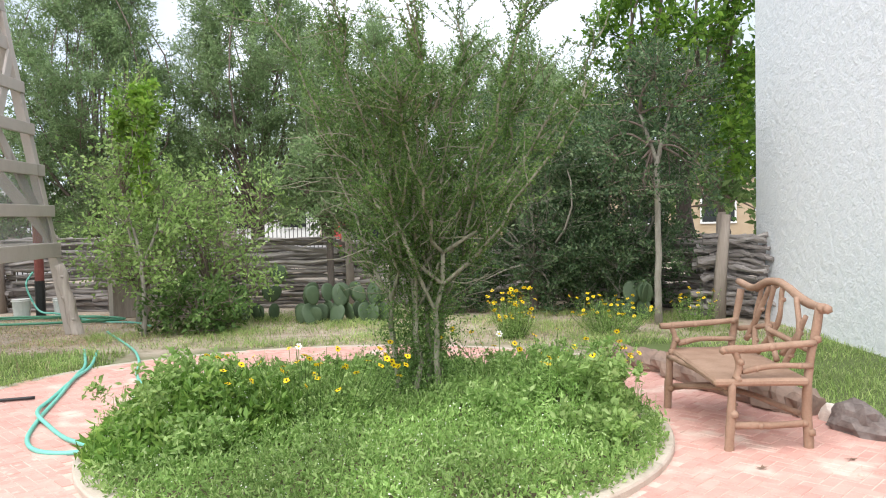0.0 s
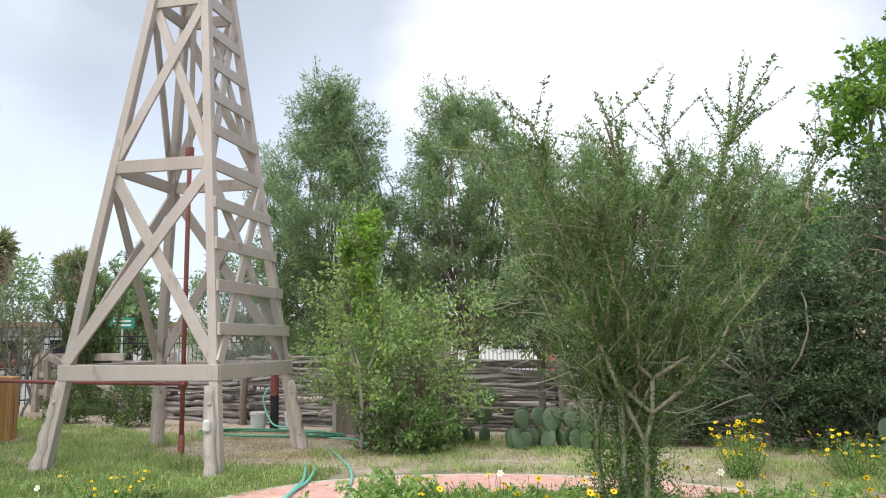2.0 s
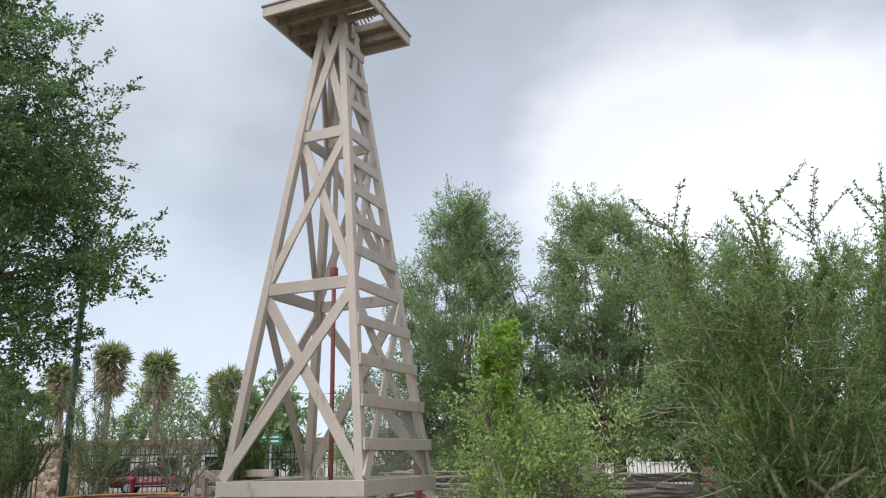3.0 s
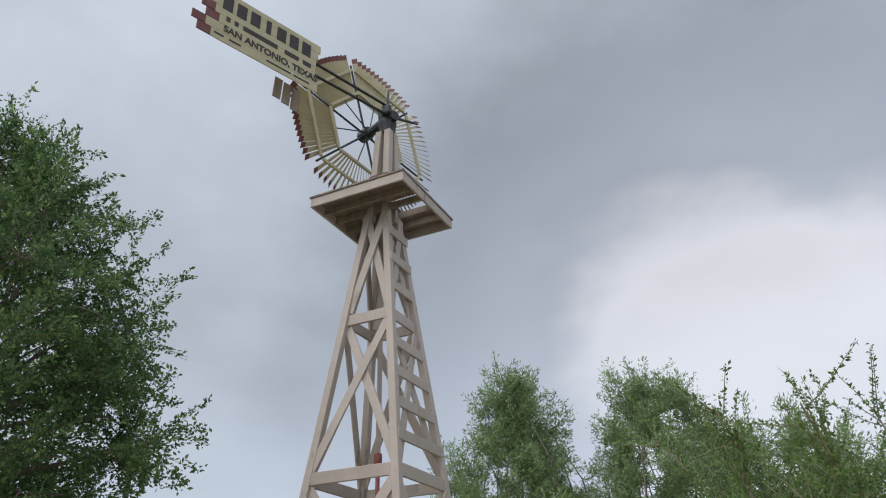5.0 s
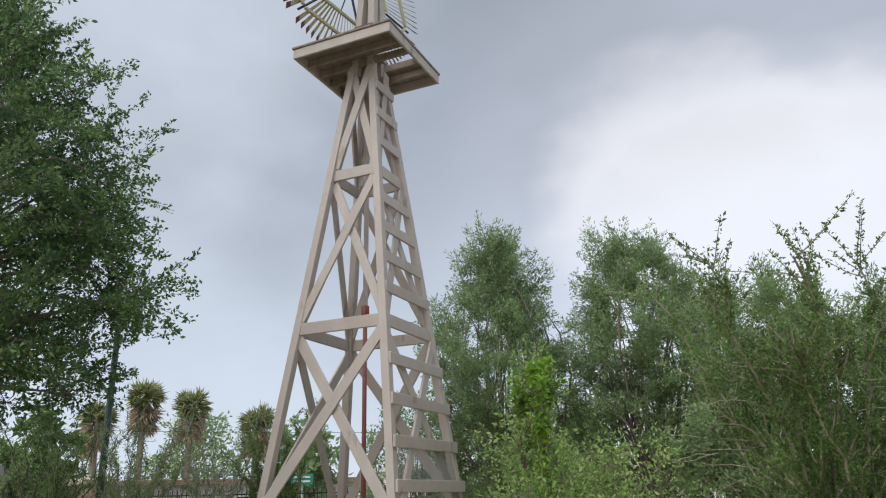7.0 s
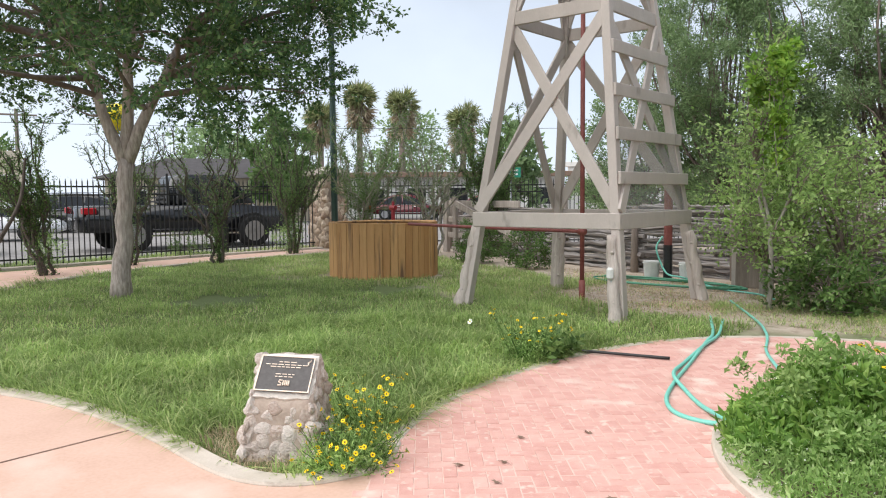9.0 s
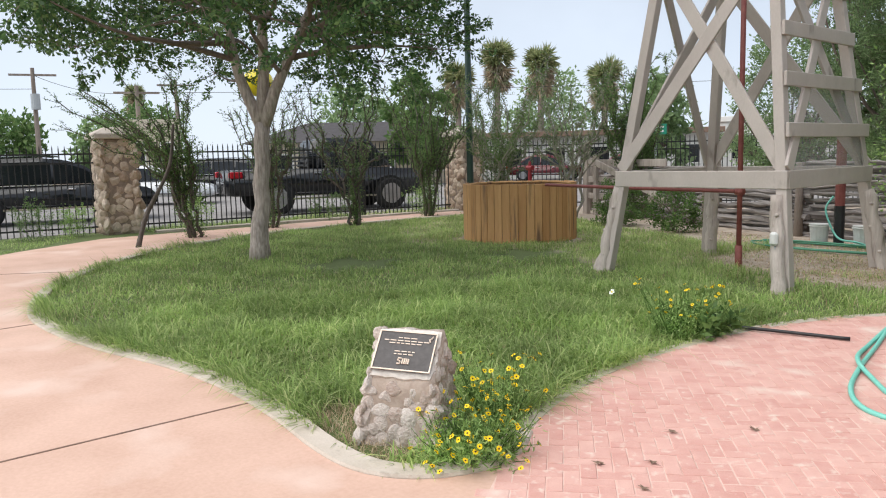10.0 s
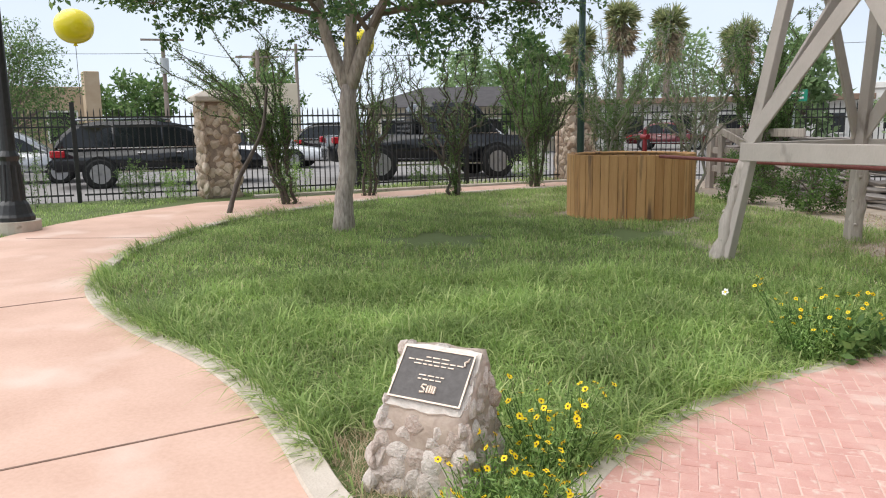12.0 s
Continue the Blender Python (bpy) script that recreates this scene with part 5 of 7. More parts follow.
hz_ = 0.045
hose("garden_hose", [(-4.23, 8.85, 0.02), (-3.68, 7.70, 0.05), (-3.50, 7.14, 0.06), (-3.23, 6.25, hz_), (-3.05, 5.64, hz_), (-2.85, 5.10, hz_), (-2.63, 4.81, hz_), (-2.38, 4.75, hz_), (-2.18, 4.73, 0.09), (-2.03, 4.67, 0.13)], 0.016, M_HOSE, "teal garden hose lying across the brick path")
hose("garden_hose", [(-4.03, 8.75, 0.02), (-3.60, 7.65, 0.05), (-3.45, 7.00, 0.06), (-3.28, 6.25, hz_), (-3.10, 5.70, hz_ + 0.03), (-2.84, 5.38, hz_), (-2.58, 5.08, hz_), (-2.33, 4.82, hz_ + 0.03), (-2.15, 4.63, 0.08), (-1.98, 4.50, 0.12)], 0.016, M_HOSE, "teal garden hose crossing over another")
hose("garden_hose", [(-4.6, 10.3, 0.02), (-3.68, 8.85, 0.03), (-3.28, 8.05, 0.06), (-3.13, 7.70, 0.05), (-2.93, 7.15, hz_), (-2.53, 6.35, 0.08)], 0.014, M_HOSE, "thin teal hose running into the flower bed")
coil = []
rc = random.Random(3)
for k in range(46):
    a = k * 0.62
    coil.append((-6.3 + (1.15 + 0.25 * math.sin(k * 0.7)) * math.cos(a) + rc.uniform(-0.06, 0.06), 11.5 + (0.42 + 0.12 * math.cos(k * 0.5)) * math.sin(a) + rc.uniform(-0.04, 0.04), 0.02 + 0.0012 * k))
hose("garden_hose", coil, 0.013, M_HOSEG, "loose coil of green garden hose on bare earth")
hose("garden_hose", [(-6.55, 12.1, 0.75), (-6.62, 12.02, 0.55), (-6.5, 12.0, 0.25), (-6.35, 11.95, 0.12), (-6.1, 11.9, 0.1), (-5.9, 11.95, 0.04), (-5.2, 11.4, 0.02), (-4.6, 11.2, 0.02), (-4.2, 10.8, 0.02)], 0.015, M_HOSE, "teal hose hanging from the standpipe")
hose("black_edging", [(-4.45, 5.97, 0.05), (-3.95, 6.12, 0.055), (-3.44, 6.30, 0.05)], 0.014, M_DARKMETAL, "short length of black pipe on the path edge")

# ---- standpipe, buckets and board by the stick fence ----
sp = thing("standpipe", (-6.5, 12.2, 0), "black-footed red standpipe post with hose tap", "standpipe")
bm = bmesh.new()
tube(bm, [(-6.5, 12.2, -0.05), (-6.5, 12.2, 0.6)], 0.075, 10)
part("foot", bm, M_DARKMETAL, sp, "black post foot")
bm = bmesh.new()
tube(bm, [(-6.5, 12.2, 0.6), (-6.5, 12.2, 1.6)], 0.07, 10)
part("post", bm, M_REDPIPE, sp, "red painted post")
for k, (x, y) in enumerate(((-6.75, 12.1), (-6.12, 12.15))):
    bk = thing("bucket", (x, y, 0), "white plastic bucket on bare earth", "bucket", "buckets")
    bm = bmesh.new()
    tube(bm, [(x, y, 0.0), (x, y, 0.30), (x, y, 0.32)], [0.115, 0.14, 0.145], 16)
    part("pail", bm, M_WHITE, bk, smooth=False)
    bm = bmesh.new()
    tube(bm, [(x + 0.148 * math.cos(a), y + 0.148 * math.sin(a), 0.29) for a in np.linspace(0, 6.283, 17)], 0.008, 5, caps=False)
    part("rim", bm, M_WHITE, bk)
bm = bmesh.new()
box(bm, (-4.95, 12.0, 0.27), (0.55, 0.1, 0.54), 10, 0.012)
cr_ = thing("plank_crate", (-4.95, 12.0, 0), "weathered grey wooden crate beside the fence", "crate")
part("panel", bm, M_POSTWOOD, cr_)
bm = bmesh.new()
box(bm, (-5.22, 11.93, 0.3), (0.11, 0.04, 0.6), 10, 0.006)
part("batten", bm, M_PAINT, cr_, "pale upright batten")

# ---- fence of stacked mesquite sticks between posts ----
LINE = [(-14.6, 15.6), (-12.0, 14.5), (-9.8, 13.75), (-7.6, 13.1), (-5.6, 12.9), (-3.6, 12.85), (-1.6, 12.75), (0.4, 12.85), (2.2, 12.9), (3.2, 12.0), (4.15, 10.75)]
stick_me = []
for k in range(12):
    bm = bmesh.new()
    rr = random.Random(100 + k)
    a1, a2, p1, p2 = rr.uniform(0.008, 0.022), rr.uniform(0.004, 0.010), rr.uniform(0, 6), rr.uniform(0, 6)
    pts = [(-0.5 + i / 15, rr.uniform(-0.006, 0.006), a1 * math.sin(i * 0.36 + p1) + a2 * math.sin(i * 1.1 + p2)) for i in range(16)]
    tube(bm, pts, [rr.uniform(0.026, 0.034) * (1.2 - 0.026 * i) for i in range(16)], 7, 0.75, k)
    me = bpy.data.meshes.new("stick")
    bm.to_mesh(me)
    bm.free()
    me.materials.append(M_STICK)
    stick_me.append(me)
sfence = thing("stick_fence", (LINE[5][0], LINE[5][1], 0), "rustic fence of stacked grey branches between posts", "fence")
rf = random.Random(21)
back_v, back_f = [], []
for i, (a, b) in enumerate(zip(LINE, LINE[1:])):
    a, b = Vector((*a, 0)), Vector((*b, 0))
    d = (b - a).normalized()
    nrm = Vector((-d.y, d.x, 0))
    ang = math.degrees(math.atan2(d.y, d.x))
    hgt = 1.18 + rf.uniform(-0.06, 0.08)
    for lane, start in ((0, 0.03), (1, 0.06)):
        z = start
        while z < hgt - 0.03 * lane:
            sc = rf.choice((0.55, 0.7, 0.85, 1.0, 1.25, 1.5))
            ln = (b - a).length * rf.uniform(0.85, 1.3)
            me = rf.choice(stick_me)
            p = (a + b) / 2 + d * rf.uniform(-0.25, 0.25) + nrm * (rf.uniform(-0.05, 0.03) + 0.11 * lane) + Vector((0, 0, z))
            m = Matrix.Translation(p - ORIGIN[sfence.name]) @ pose(0, 0, 0, 0, rf.uniform(-2.4, 2.4), ang + rf.uniform(-2, 2) + (180 if rf.random() < 0.5 else 0)) @ Matrix.Diagonal((ln, sc * 1.15, sc, 1))
            if lane == 0:
                o = new("stick", me)
                o.parent = sfence
                o.matrix_basis = m
            else:
                n0 = len(back_v)
                back_v += [tuple(m @ v.co) for v in me.vertices]
                back_f += [tuple(n0 + q for q in f.vertices) for f in me.polygons]
            z += 0.062 * sc + rf.choice((0.0, 0.012, 0.03))
    for side in (-1, 1):
        bm = bmesh.new()
        p = a + nrm * 0.13 * side + d * rf.uniform(-0.05, 0.05)
        t = Vector((rf.uniform(-0.06, 0.06), rf.uniform(-0.04, 0.04), 1.22 + rf.uniform(0.0, 0.25)))
        tube(bm, [p + Vector((0, 0, -0.1)), p + t * 0.5, p + t], [0.075, 0.068, 0.06], 9, 0.35, i * 2 + side)
        part("post", bm, M_POSTWOOD, sfence, smooth=True)
back_me = bpy.data.meshes.new("stick_backing")
back_me.from_pydata(back_v, [], back_f)
link_mesh("stick_backing", back_me, M_STICK, sfence)["kind"] = "stuff"
# tall leaning end posts by the white wall
for k, (x, y, hh, lx) in enumerate(((3.55, 9.9, 1.42, 0.12), (3.95, 10.9, 1.45, 0.02))):
    bm = bmesh.new()
    tube(bm, [(x, y, -0.1), (x + lx * 0.5, y, hh * 0.5), (x + lx, y, hh)], [0.082, 0.07, 0.06], 10, 0.5, 40 + k)
    part("post", bm, M_POSTWOOD, sfence, "grey weathered corner post", smooth=True)
# cross-stacked log ends at the corner
for k in range(44):
    o = new("stick", rf.choice(stick_me))
    o.parent = sfence
    z = 0.05 + (k // 2) * 0.05
    p = Vector((3.95 + rf.uniform(-0.12, 0.12), 10.35 + rf.uniform(-0.12, 0.12), z))
    sc = rf.uniform(0.8, 1.35)
    o.matrix_basis = Matrix.Translation(p - ORIGIN[sfence.name]) @ pose(0, 0, 0, 0, rf.uniform(-6, 6), (-55 if k % 2 else -20) + rf.uniform(-12, 12)) @ Matrix.Diagonal((rf.uniform(0.7, 1.1), sc * 1.15, sc, 1))

# ---- ranch gate of grey planks behind the tank ----
gate = thing("plank_gate", (-12.6, 14.2, 0), "grey weathered plank gate with a diagonal brace", "gate")
for name, p, q, w, h in (("rail", (-13.9, 14.6, 1.25), (-11.0, 13.9, 1.25), 0.04, 0.16), ("rail", (-13.9, 14.6, 0.85), (-11.0, 13.9, 0.85), 0.04, 0.14), ("rail", (-13.9, 14.6, 0.45), (-11.0, 13.9, 0.45), 0.04, 0.14), ("brace", (-13.6, 14.45, 1.3), (-11.2, 13.85, 0.55), 0.04, 0.16), ("post", (-13.95, 14.6, -0.1), (-13.95, 14.6, 1.75), 0.14, 0.14), ("post", (-13.5, 14.45, -0.1), (-13.5, 14.45, 1.45), 0.12, 0.12)):
    bm = bmesh.new()
    beam(bm, p, q, w, h, (0, 0, 1) if name != "post" else (0, 1, 0), bevel=0.01)
    part(name, bm, M_TIMBER, gate)

# ---- iron fence with stone piers ----
PIERS = [(-18.45, 4.62), (-17.85, 13.75)]
psm = [rubble_mesh("pier_rock", 20 + k, M_STONE) for k in range(8)]
for k, (x, y) in enumerate(PIERS):
    pier = thing("stone_pier", (x, y, 0), "square rubble-stone fence pier with cast cap", "pier", "fence piers")
    bm = bmesh.new()
    w = 0.80
    box(bm, (x, y, 1.0), (w - 0.06, w - 0.06, 2.1), 0, 0.02)
    part("core", bm, M_DARKMORTAR, pier)
    for nr, ux in (((1, 0, 0), (0, 1, 0)), ((0, -1, 0), (1, 0, 0)), ((0, 1, 0), (-1, 0, 0))):
        o = Vector((x, y, 0.0)) + Vector(nr) * (w / 2 - 0.03) - Vector(ux) * w / 2
        e, up_v = Vector(ux) * w, Vector((0, 0, 2.02))
        rubble(pier, psm, o, o + e, o + e + up_v, o + up_v, nr, 0.135, rs)
    bm = bmesh.new()
    box(bm, (x, y, 2.10), (w + 0.16, w + 0.16, 0.12), 0, 0.02)
    vs = bmesh.ops.create_cone(bm, cap_ends=True, segments=4, radius1=0.66, radius2=0.25, depth=0.14, matrix=pose(x, y, 2.228, 0, 0, 45))
    part("cap", bm, M_CAP, pier)
picket_bm = bmesh.new()
box(picket_bm, (0, 0, 0.93), (0.022, 0.022, 1.82))
bmesh.ops.create_cone(picket_bm, cap_ends=True, segments=4, radius1=0.018, radius2=0.002, depth=0.09, matrix=pose(0, 0, 1.88, 0, 0, 45))
picket_me = bpy.data.meshes.new("picket")
picket_bm.to_mesh(picket_me)
picket_bm.free()
picket_me.materials.append(M_DARKMETAL)
ifence = thing("iron_fence", (-18.4, 9, 0), "black iron picket fence between stone piers", "fence")
for a, b in (((-18.40, 5.05), (-17.88, 13.3)), ((-18.5, 4.2), (-18.75, 1.95)), ((-18.78, 1.75), (-19.6, -5.5)), ((-17.5, 14.1), (-9.0, 21.8)), ((-9.0, 21.8), (-3.0, 23.0))):
    a, b = Vector((*a, 0)), Vector((*b, 0))
    d = (b - a).normalized()
    ln = (b - a).length
    ang = math.degrees(math.atan2(d.y, d.x))
    for z in (0.16, 1.55, 1.74):
        bm = bmesh.new()
        beam(bm, a + Vector((0, 0, z)), b + Vector((0, 0, z)), 0.03, 0.035, bevel=0)
        part("rail", bm, M_DARKMETAL, ifence)
    n = int(ln / 0.118)
    for i in range(n):
        o = new("picket", picket_me)
        o.parent = ifence
        o.matrix_basis = Matrix.Translation(a + d * (i + 0.5) * ln / n - ORIGIN[ifence.name]) @ pose(0, 0, 0.0, 0, 0, ang)
for x, y in ((-18.77, 1.85), (-18.25, 7.8), (-18.05, 10.6)):
    bm = bmesh.new()
    box(bm, (x, y, 1.0), (0.09, 0.09, 2.1), 0, 0.006)
    part("post", bm, M_DARKMETAL, ifence)
kb = structure("kerb_4", ribbon([(-17.45, 13.2), (-17.7, 8.0), (-17.75, 5.2)], 0.18, -0.1, 0.06), M_CURB, "low pale kerb under the iron fence", "kerb")

# ---- lamps ----
lamp = thing("street_lamp", (-15.75, 12.35, 0), "tall dark green lamp post with white globe", "street lamp")
bm = bmesh.new()
tube(bm, [(-15.75, 12.35, -0.1), (-15.75, 12.35, 0.5), (-15.75, 12.35, 5.7)], [0.14, 0.085, 0.07], 12)
part("pole", bm, mat("dark_green_metal", (0.02, 0.05, 0.04), (0.03, 0.06, 0.05), 10, 0.5, 0.05), lamp, smooth=False)
bm = bmesh.new()
bmesh.ops.create_uvsphere(bm, u_segments=20, v_segments=12, radius=0.27, matrix=Matrix.Translation((-15.75, 12.35, 5.95)))
part("globe", bm, M_WHITE, lamp, "white globe shade", smooth=True)
lamp2 = thing("street_lamp", (-14.15, 0.85, 0), "black fluted cast-iron lamp post on concrete footing", "street lamp")
bm = bmesh.new()
tube(bm, [(-14.15, 0.85, -0.1), (-14.15, 0.85, 0.18)], 0.34, 24)
part("footing", bm, M_CURB, lamp2, "round concrete footing")
bm = bmesh.new()
tube(bm, [(-14.15, 0.85, z) for z in (0.18, 0.24, 0.28, 0.42, 0.48, 0.95, 1.05, 1.12, 1.2, 4.2)], [0.27, 0.27, 0.24, 0.2, 0.16, 0.125, 0.12, 0.145, 0.10, 0.075], 16)
part("post", bm, M_DARKMETAL, lamp2)
for k in range(10):
    a = k * 0.628
    bm = bmesh.new()
    tube(bm, [(-14.15 + 0.15 * math.cos(a), 0.85 + 0.15 * math.sin(a), 0.46), (-14.15 + 0.118 * math.cos(a), 0.85 + 0.118 * math.sin(a), 1.0)], 0.022, 6)
    part("flute", bm, M_DARKMETAL, lamp2)

# ---- balloons tied to the fence ----


def balloon(x, y, z, r, z0, label):
    b = thing("balloon", (x, y, z0), label, "balloon", "yellow balloons")
    bm = bmesh.new()
    bmesh.ops.create_uvsphere(bm, u_segments=24, v_segments=16, radius=1)
    for v in bm.verts:
        t = v.co.z
        k = 1.0 if t > 0 else 1.0 + 0.12 * t * t
        v.co = Vector((x + v.co.x * r * k, y + v.co.y * r * k, z + t * r * (0.86 if t > 0 else 0.95)))
    part("skin", bm, M_BALLOON, b, smooth=True)
    bm = bmesh.new()
    bmesh.ops.create_cone(bm, cap_ends=True, segments=8, radius1=0.05, radius2=0.01, depth=0.07, matrix=Matrix.Translation((x, y, z - r * 0.97)))
    part("knot", bm, M_BALLOON, b)
    bm = bmesh.new()
    tube(bm, [(x, y, z - r), (x + 0.02, y, (z + z0) / 2 - r / 2), (x + 0.03, y, z0)], 0.006, 4)
    part("string", bm, M_DARKMETAL, b)


balloon(-18.9, 2.03, 3.58, 0.38, 2.0, "shiny yellow balloon tied to a fence post")
balloon(-17.2, 7.5, 3.26, 0.34, 0.05, "shiny yellow balloon behind the tree trunk")

# ---- parked vehicles beyond the fence ----


def wheel(parent, x, y, r, ax):
    bm = bmesh.new()
    tube(bm, [Vector((x, y, r)) - Vector(ax) * 0.13, Vector((x, y, r)) - Vector(ax) * 0.1, Vector((x, y, r)) + Vector(ax) * 0.1, Vector((x, y, r)) + Vector(ax) * 0.13], [r * 0.9, r, r, r * 0.9], 24)
    w = part("wheel", bm, M_TYRE, parent, "black tyre")
    bm = bmesh.new()
    for s in (1 if y > 0 else -1,):
        tube(bm, [Vector((x, y, r)) + Vector(ax) * 0.10 * s, Vector((x, y, r)) + Vector(ax) * 0.134 * s], r * 0.66, 18)
        tube(bm, [Vector((x, y, r)) + Vector(ax) * 0.10 * s, Vector((x, y, r)) + Vector(ax) * 0.15 * s], r * 0.16, 12)
        for k in range(7):
            a = k * 0.898
            u = Vector((-ax[1], ax[0], 0))
            c = Vector((x, y, r)) + Vector(ax) * 0.138 * s
            beam(bm, c, c + (u * math.cos(a) + Vector((0, 0, 1)) * math.sin(a)) * r * 0.66, 0.06, 0.03, ax, bevel=0)
    part("rim", bm, M_RIM, w, "alloy rim")


def vehicle(kind, at, yaw, paint, label, L, Wd, Hh, wheel_r=0.36, category="car"):
    """A car along its own x (front at +x), turned by yaw."""
    ob = thing(kind, (0, 0, 0), label, category, "parked vehicles")
    ORIGIN[ob.name] = Vector((0, 0, 0))
    belt = Hh * 0.58
    h2 = L / 2
    if kind == "pickup_truck":
        low = [(-h2, 0.55), (-h2, belt + 0.02), (-0.3, belt + 0.02), (h2 * 0.42, belt), (h2 * 0.95, belt - 0.06), (h2, belt - 0.3), (h2, 0.45)]
        cab = [(-0.50, belt), (-0.40, Hh - 0.05), (-0.1, Hh), (h2 * 0.34, Hh), (h2 * 0.42, Hh - 0.06), (h2 * 0.64, belt)]
    elif kind == "suv":
        low = [(-h2, 0.45), (-h2, belt), (h2 * 0.45, belt), (h2 * 0.92, belt - 0.12), (h2, belt - 0.35), (h2, 0.4)]
        cab = [(-h2 + 0.02, belt), (-h2 + 0.22, belt + 0.34), (-h2 + 0.55, Hh - 0.10), (-h2 + 1.1, Hh - 0.01), (-0.2, Hh), (0.35, Hh - 0.06), (h2 * 0.30, Hh - 0.19), (h2 * 0.56, belt)]
    else:
        low = [(-h2, 0.35), (-h2, belt - 0.02), (-h2 * 0.6, belt + 0.04), (h2 * 0.4, belt), (h2 * 0.9, belt - 0.14), (h2, belt - 0.3), (h2, 0.3)]
        cab = [(-h2 * 0.78, belt), (-h2 * 0.48, Hh - 0.10), (-h2 * 0.30, Hh - 0.01), (0, Hh), (h2 * 0.10, Hh - 0.05), (h2 * 0.22, Hh - 0.16), (h2 * 0.5, belt)]

    def prism(prof, w0, w1, z0, z1):
        bm = bmesh.new()
        sides = []
        for s in (-1, 1):
            sides.append([bm.verts.new((x, s * (w0 + (w1 - w0) * (z - z0) / (z1 - z0)) / 2, z)) for x, z in prof])
        bm.faces.new(sides[0][::-1])
        bm.faces.new(sides[1])
        n = len(prof)
        for i in range(n):
            bm.faces.new((sides[0][i], sides[0][(i + 1) % n], sides[1][(i + 1) % n], sides[1][i]))
        bmesh.ops.bevel(bm, geom=bm.edges[:], offset=0.06, segments=3, affect="EDGES")
        return bm

    body_ = part("body", prism(low, Wd, Wd, 0, 1), paint, ob, smooth=True)
    part("cabin", prism(cab, Wd * 0.96, Wd * 0.80, belt, Hh), paint, ob, smooth=True)

    def top_at(x):
        """Height of the cabin's outline over x."""
        pts = cab
        for (xa, za), (xb, zb) in zip(pts, pts[1:]):
            if xa <= x <= xb and xb > xa:
                return za + (zb - za) * (x - xa) / (xb - xa)
        return belt

    for s in (-1, 1):
        nwin = 3 if kind == "suv" else 2
        x0, x1 = cab[0][0] + 0.24, cab[-1][0] - 0.22
        for k in range(nwin):
            bm = bmesh.new()
            a, b = x0 + (x1 - x0) * k / nwin + 0.03, x0 + (x1 - x0) * (k + 1) / nwin - 0.03
            za = belt + 0.06
            ta = 0.5 * Wd * 0.96 - (0.08 * Wd) * (za - belt) / (Hh - belt) + 0.006
            edge = [(a, s * ta, za), (b, s * ta, za)]
            for j in range(7):
                xx = b + (a - b) * j / 6
                zz = max(za + 0.01, top_at(xx) - 0.10)
                edge.append((xx, s * (0.5 * Wd * 0.96 - (0.08 * Wd) * (zz - belt) / (Hh - belt) + 0.006), zz))
            bm.faces.new([bm.verts.new(v) for v in edge])
            part("window", bm, M_CARGLASS, ob, "dark tinted window")
        bm = bmesh.new()
        beam(bm, (x0 - 0.1, s * (Wd * 0.48 + 0.012), belt + 0.03), (x1 + 0.2, s * (Wd * 0.48 + 0.012), belt + 0.03), 0.02, 0.025, bevel=0)
        part("trim_strip", bm, M_CHROME, ob, "chrome window strip")
        bm = bmesh.new()
        box(bm, (-h2 + 0.14, s * (Wd * 0.5 - 0.10), belt - 0.10), (0.34, 0.24, 0.17), 0, 0.02)
        part("tail_light", bm, M_TAIL, ob, "red tail light")
        bm = bmesh.new()
        beam(bm, (-h2 * 0.5, s * (Wd / 2 + 0.004), 0.42), (h2 * 0.5, s * (Wd / 2 + 0.004), 0.42), 0.02, 0.05, bevel=0)
        part("sill_trim", bm, M_CHROME, ob, "bright sill strip")
        for k in range(2):
            bm = bmesh.new()
            box(bm, (-0.5 + 0.95 * k, s * (Wd / 2 + 0.008), belt - 0.10), (0.2, 0.03, 0.035), 0, 0.006)
            part("door_handle", bm, M_CHROME, ob)
        if kind == "suv":
            bm = bmesh.new()
            tube(bm, [(-h2 + 0.5, s * Wd * 0.36, Hh + 0.03), (0, s * Wd * 0.36, Hh + 0.05), (h2 * 0.1, s * Wd * 0.36, Hh + 0.02)], 0.022, 6)
            part("roof_rail", bm, M_CHROME, ob, "chrome roof rail")
    for x in (-h2 * 0.58, h2 * 0.60):
        for s in (-1, 1):
            bm = bmesh.new()
            tube(bm, [(x, s * (Wd / 2 - 0.10), wheel_r + 0.02), (x, s * (Wd / 2 + 0.004), wheel_r + 0.02)], wheel_r * 1.13, 20)
            part("wheel_arch", bm, M_TYRE, ob, "black wheel arch")
            wheel(ob, x, s * (Wd / 2 - 0.06), wheel_r, (0, 1, 0))
    if kind == "pickup_truck":
        for k in range(5):
            bm = bmesh.new()
            beam(bm, (-0.70, -Wd * 0.4, belt + 0.12 + k * 0.12), (-0.70, Wd * 0.4, belt + 0.12 + k * 0.12), 0.04, 0.05, bevel=0)
            part("headache_rack_bar", bm, M_DARKMETAL, ob)
        for s in (-1, 1):
            bm = bmesh.new()
            beam(bm, (-0.70, s * Wd * 0.4, belt), (-0.70, s * Wd * 0.4, Hh + 0.02), 0.05, 0.05, bevel=0)
            part("headache_rack_post", bm, M_DARKMETAL, ob)
    ob.matrix_basis = pose(*at, 0, 0, yaw)
    return ob


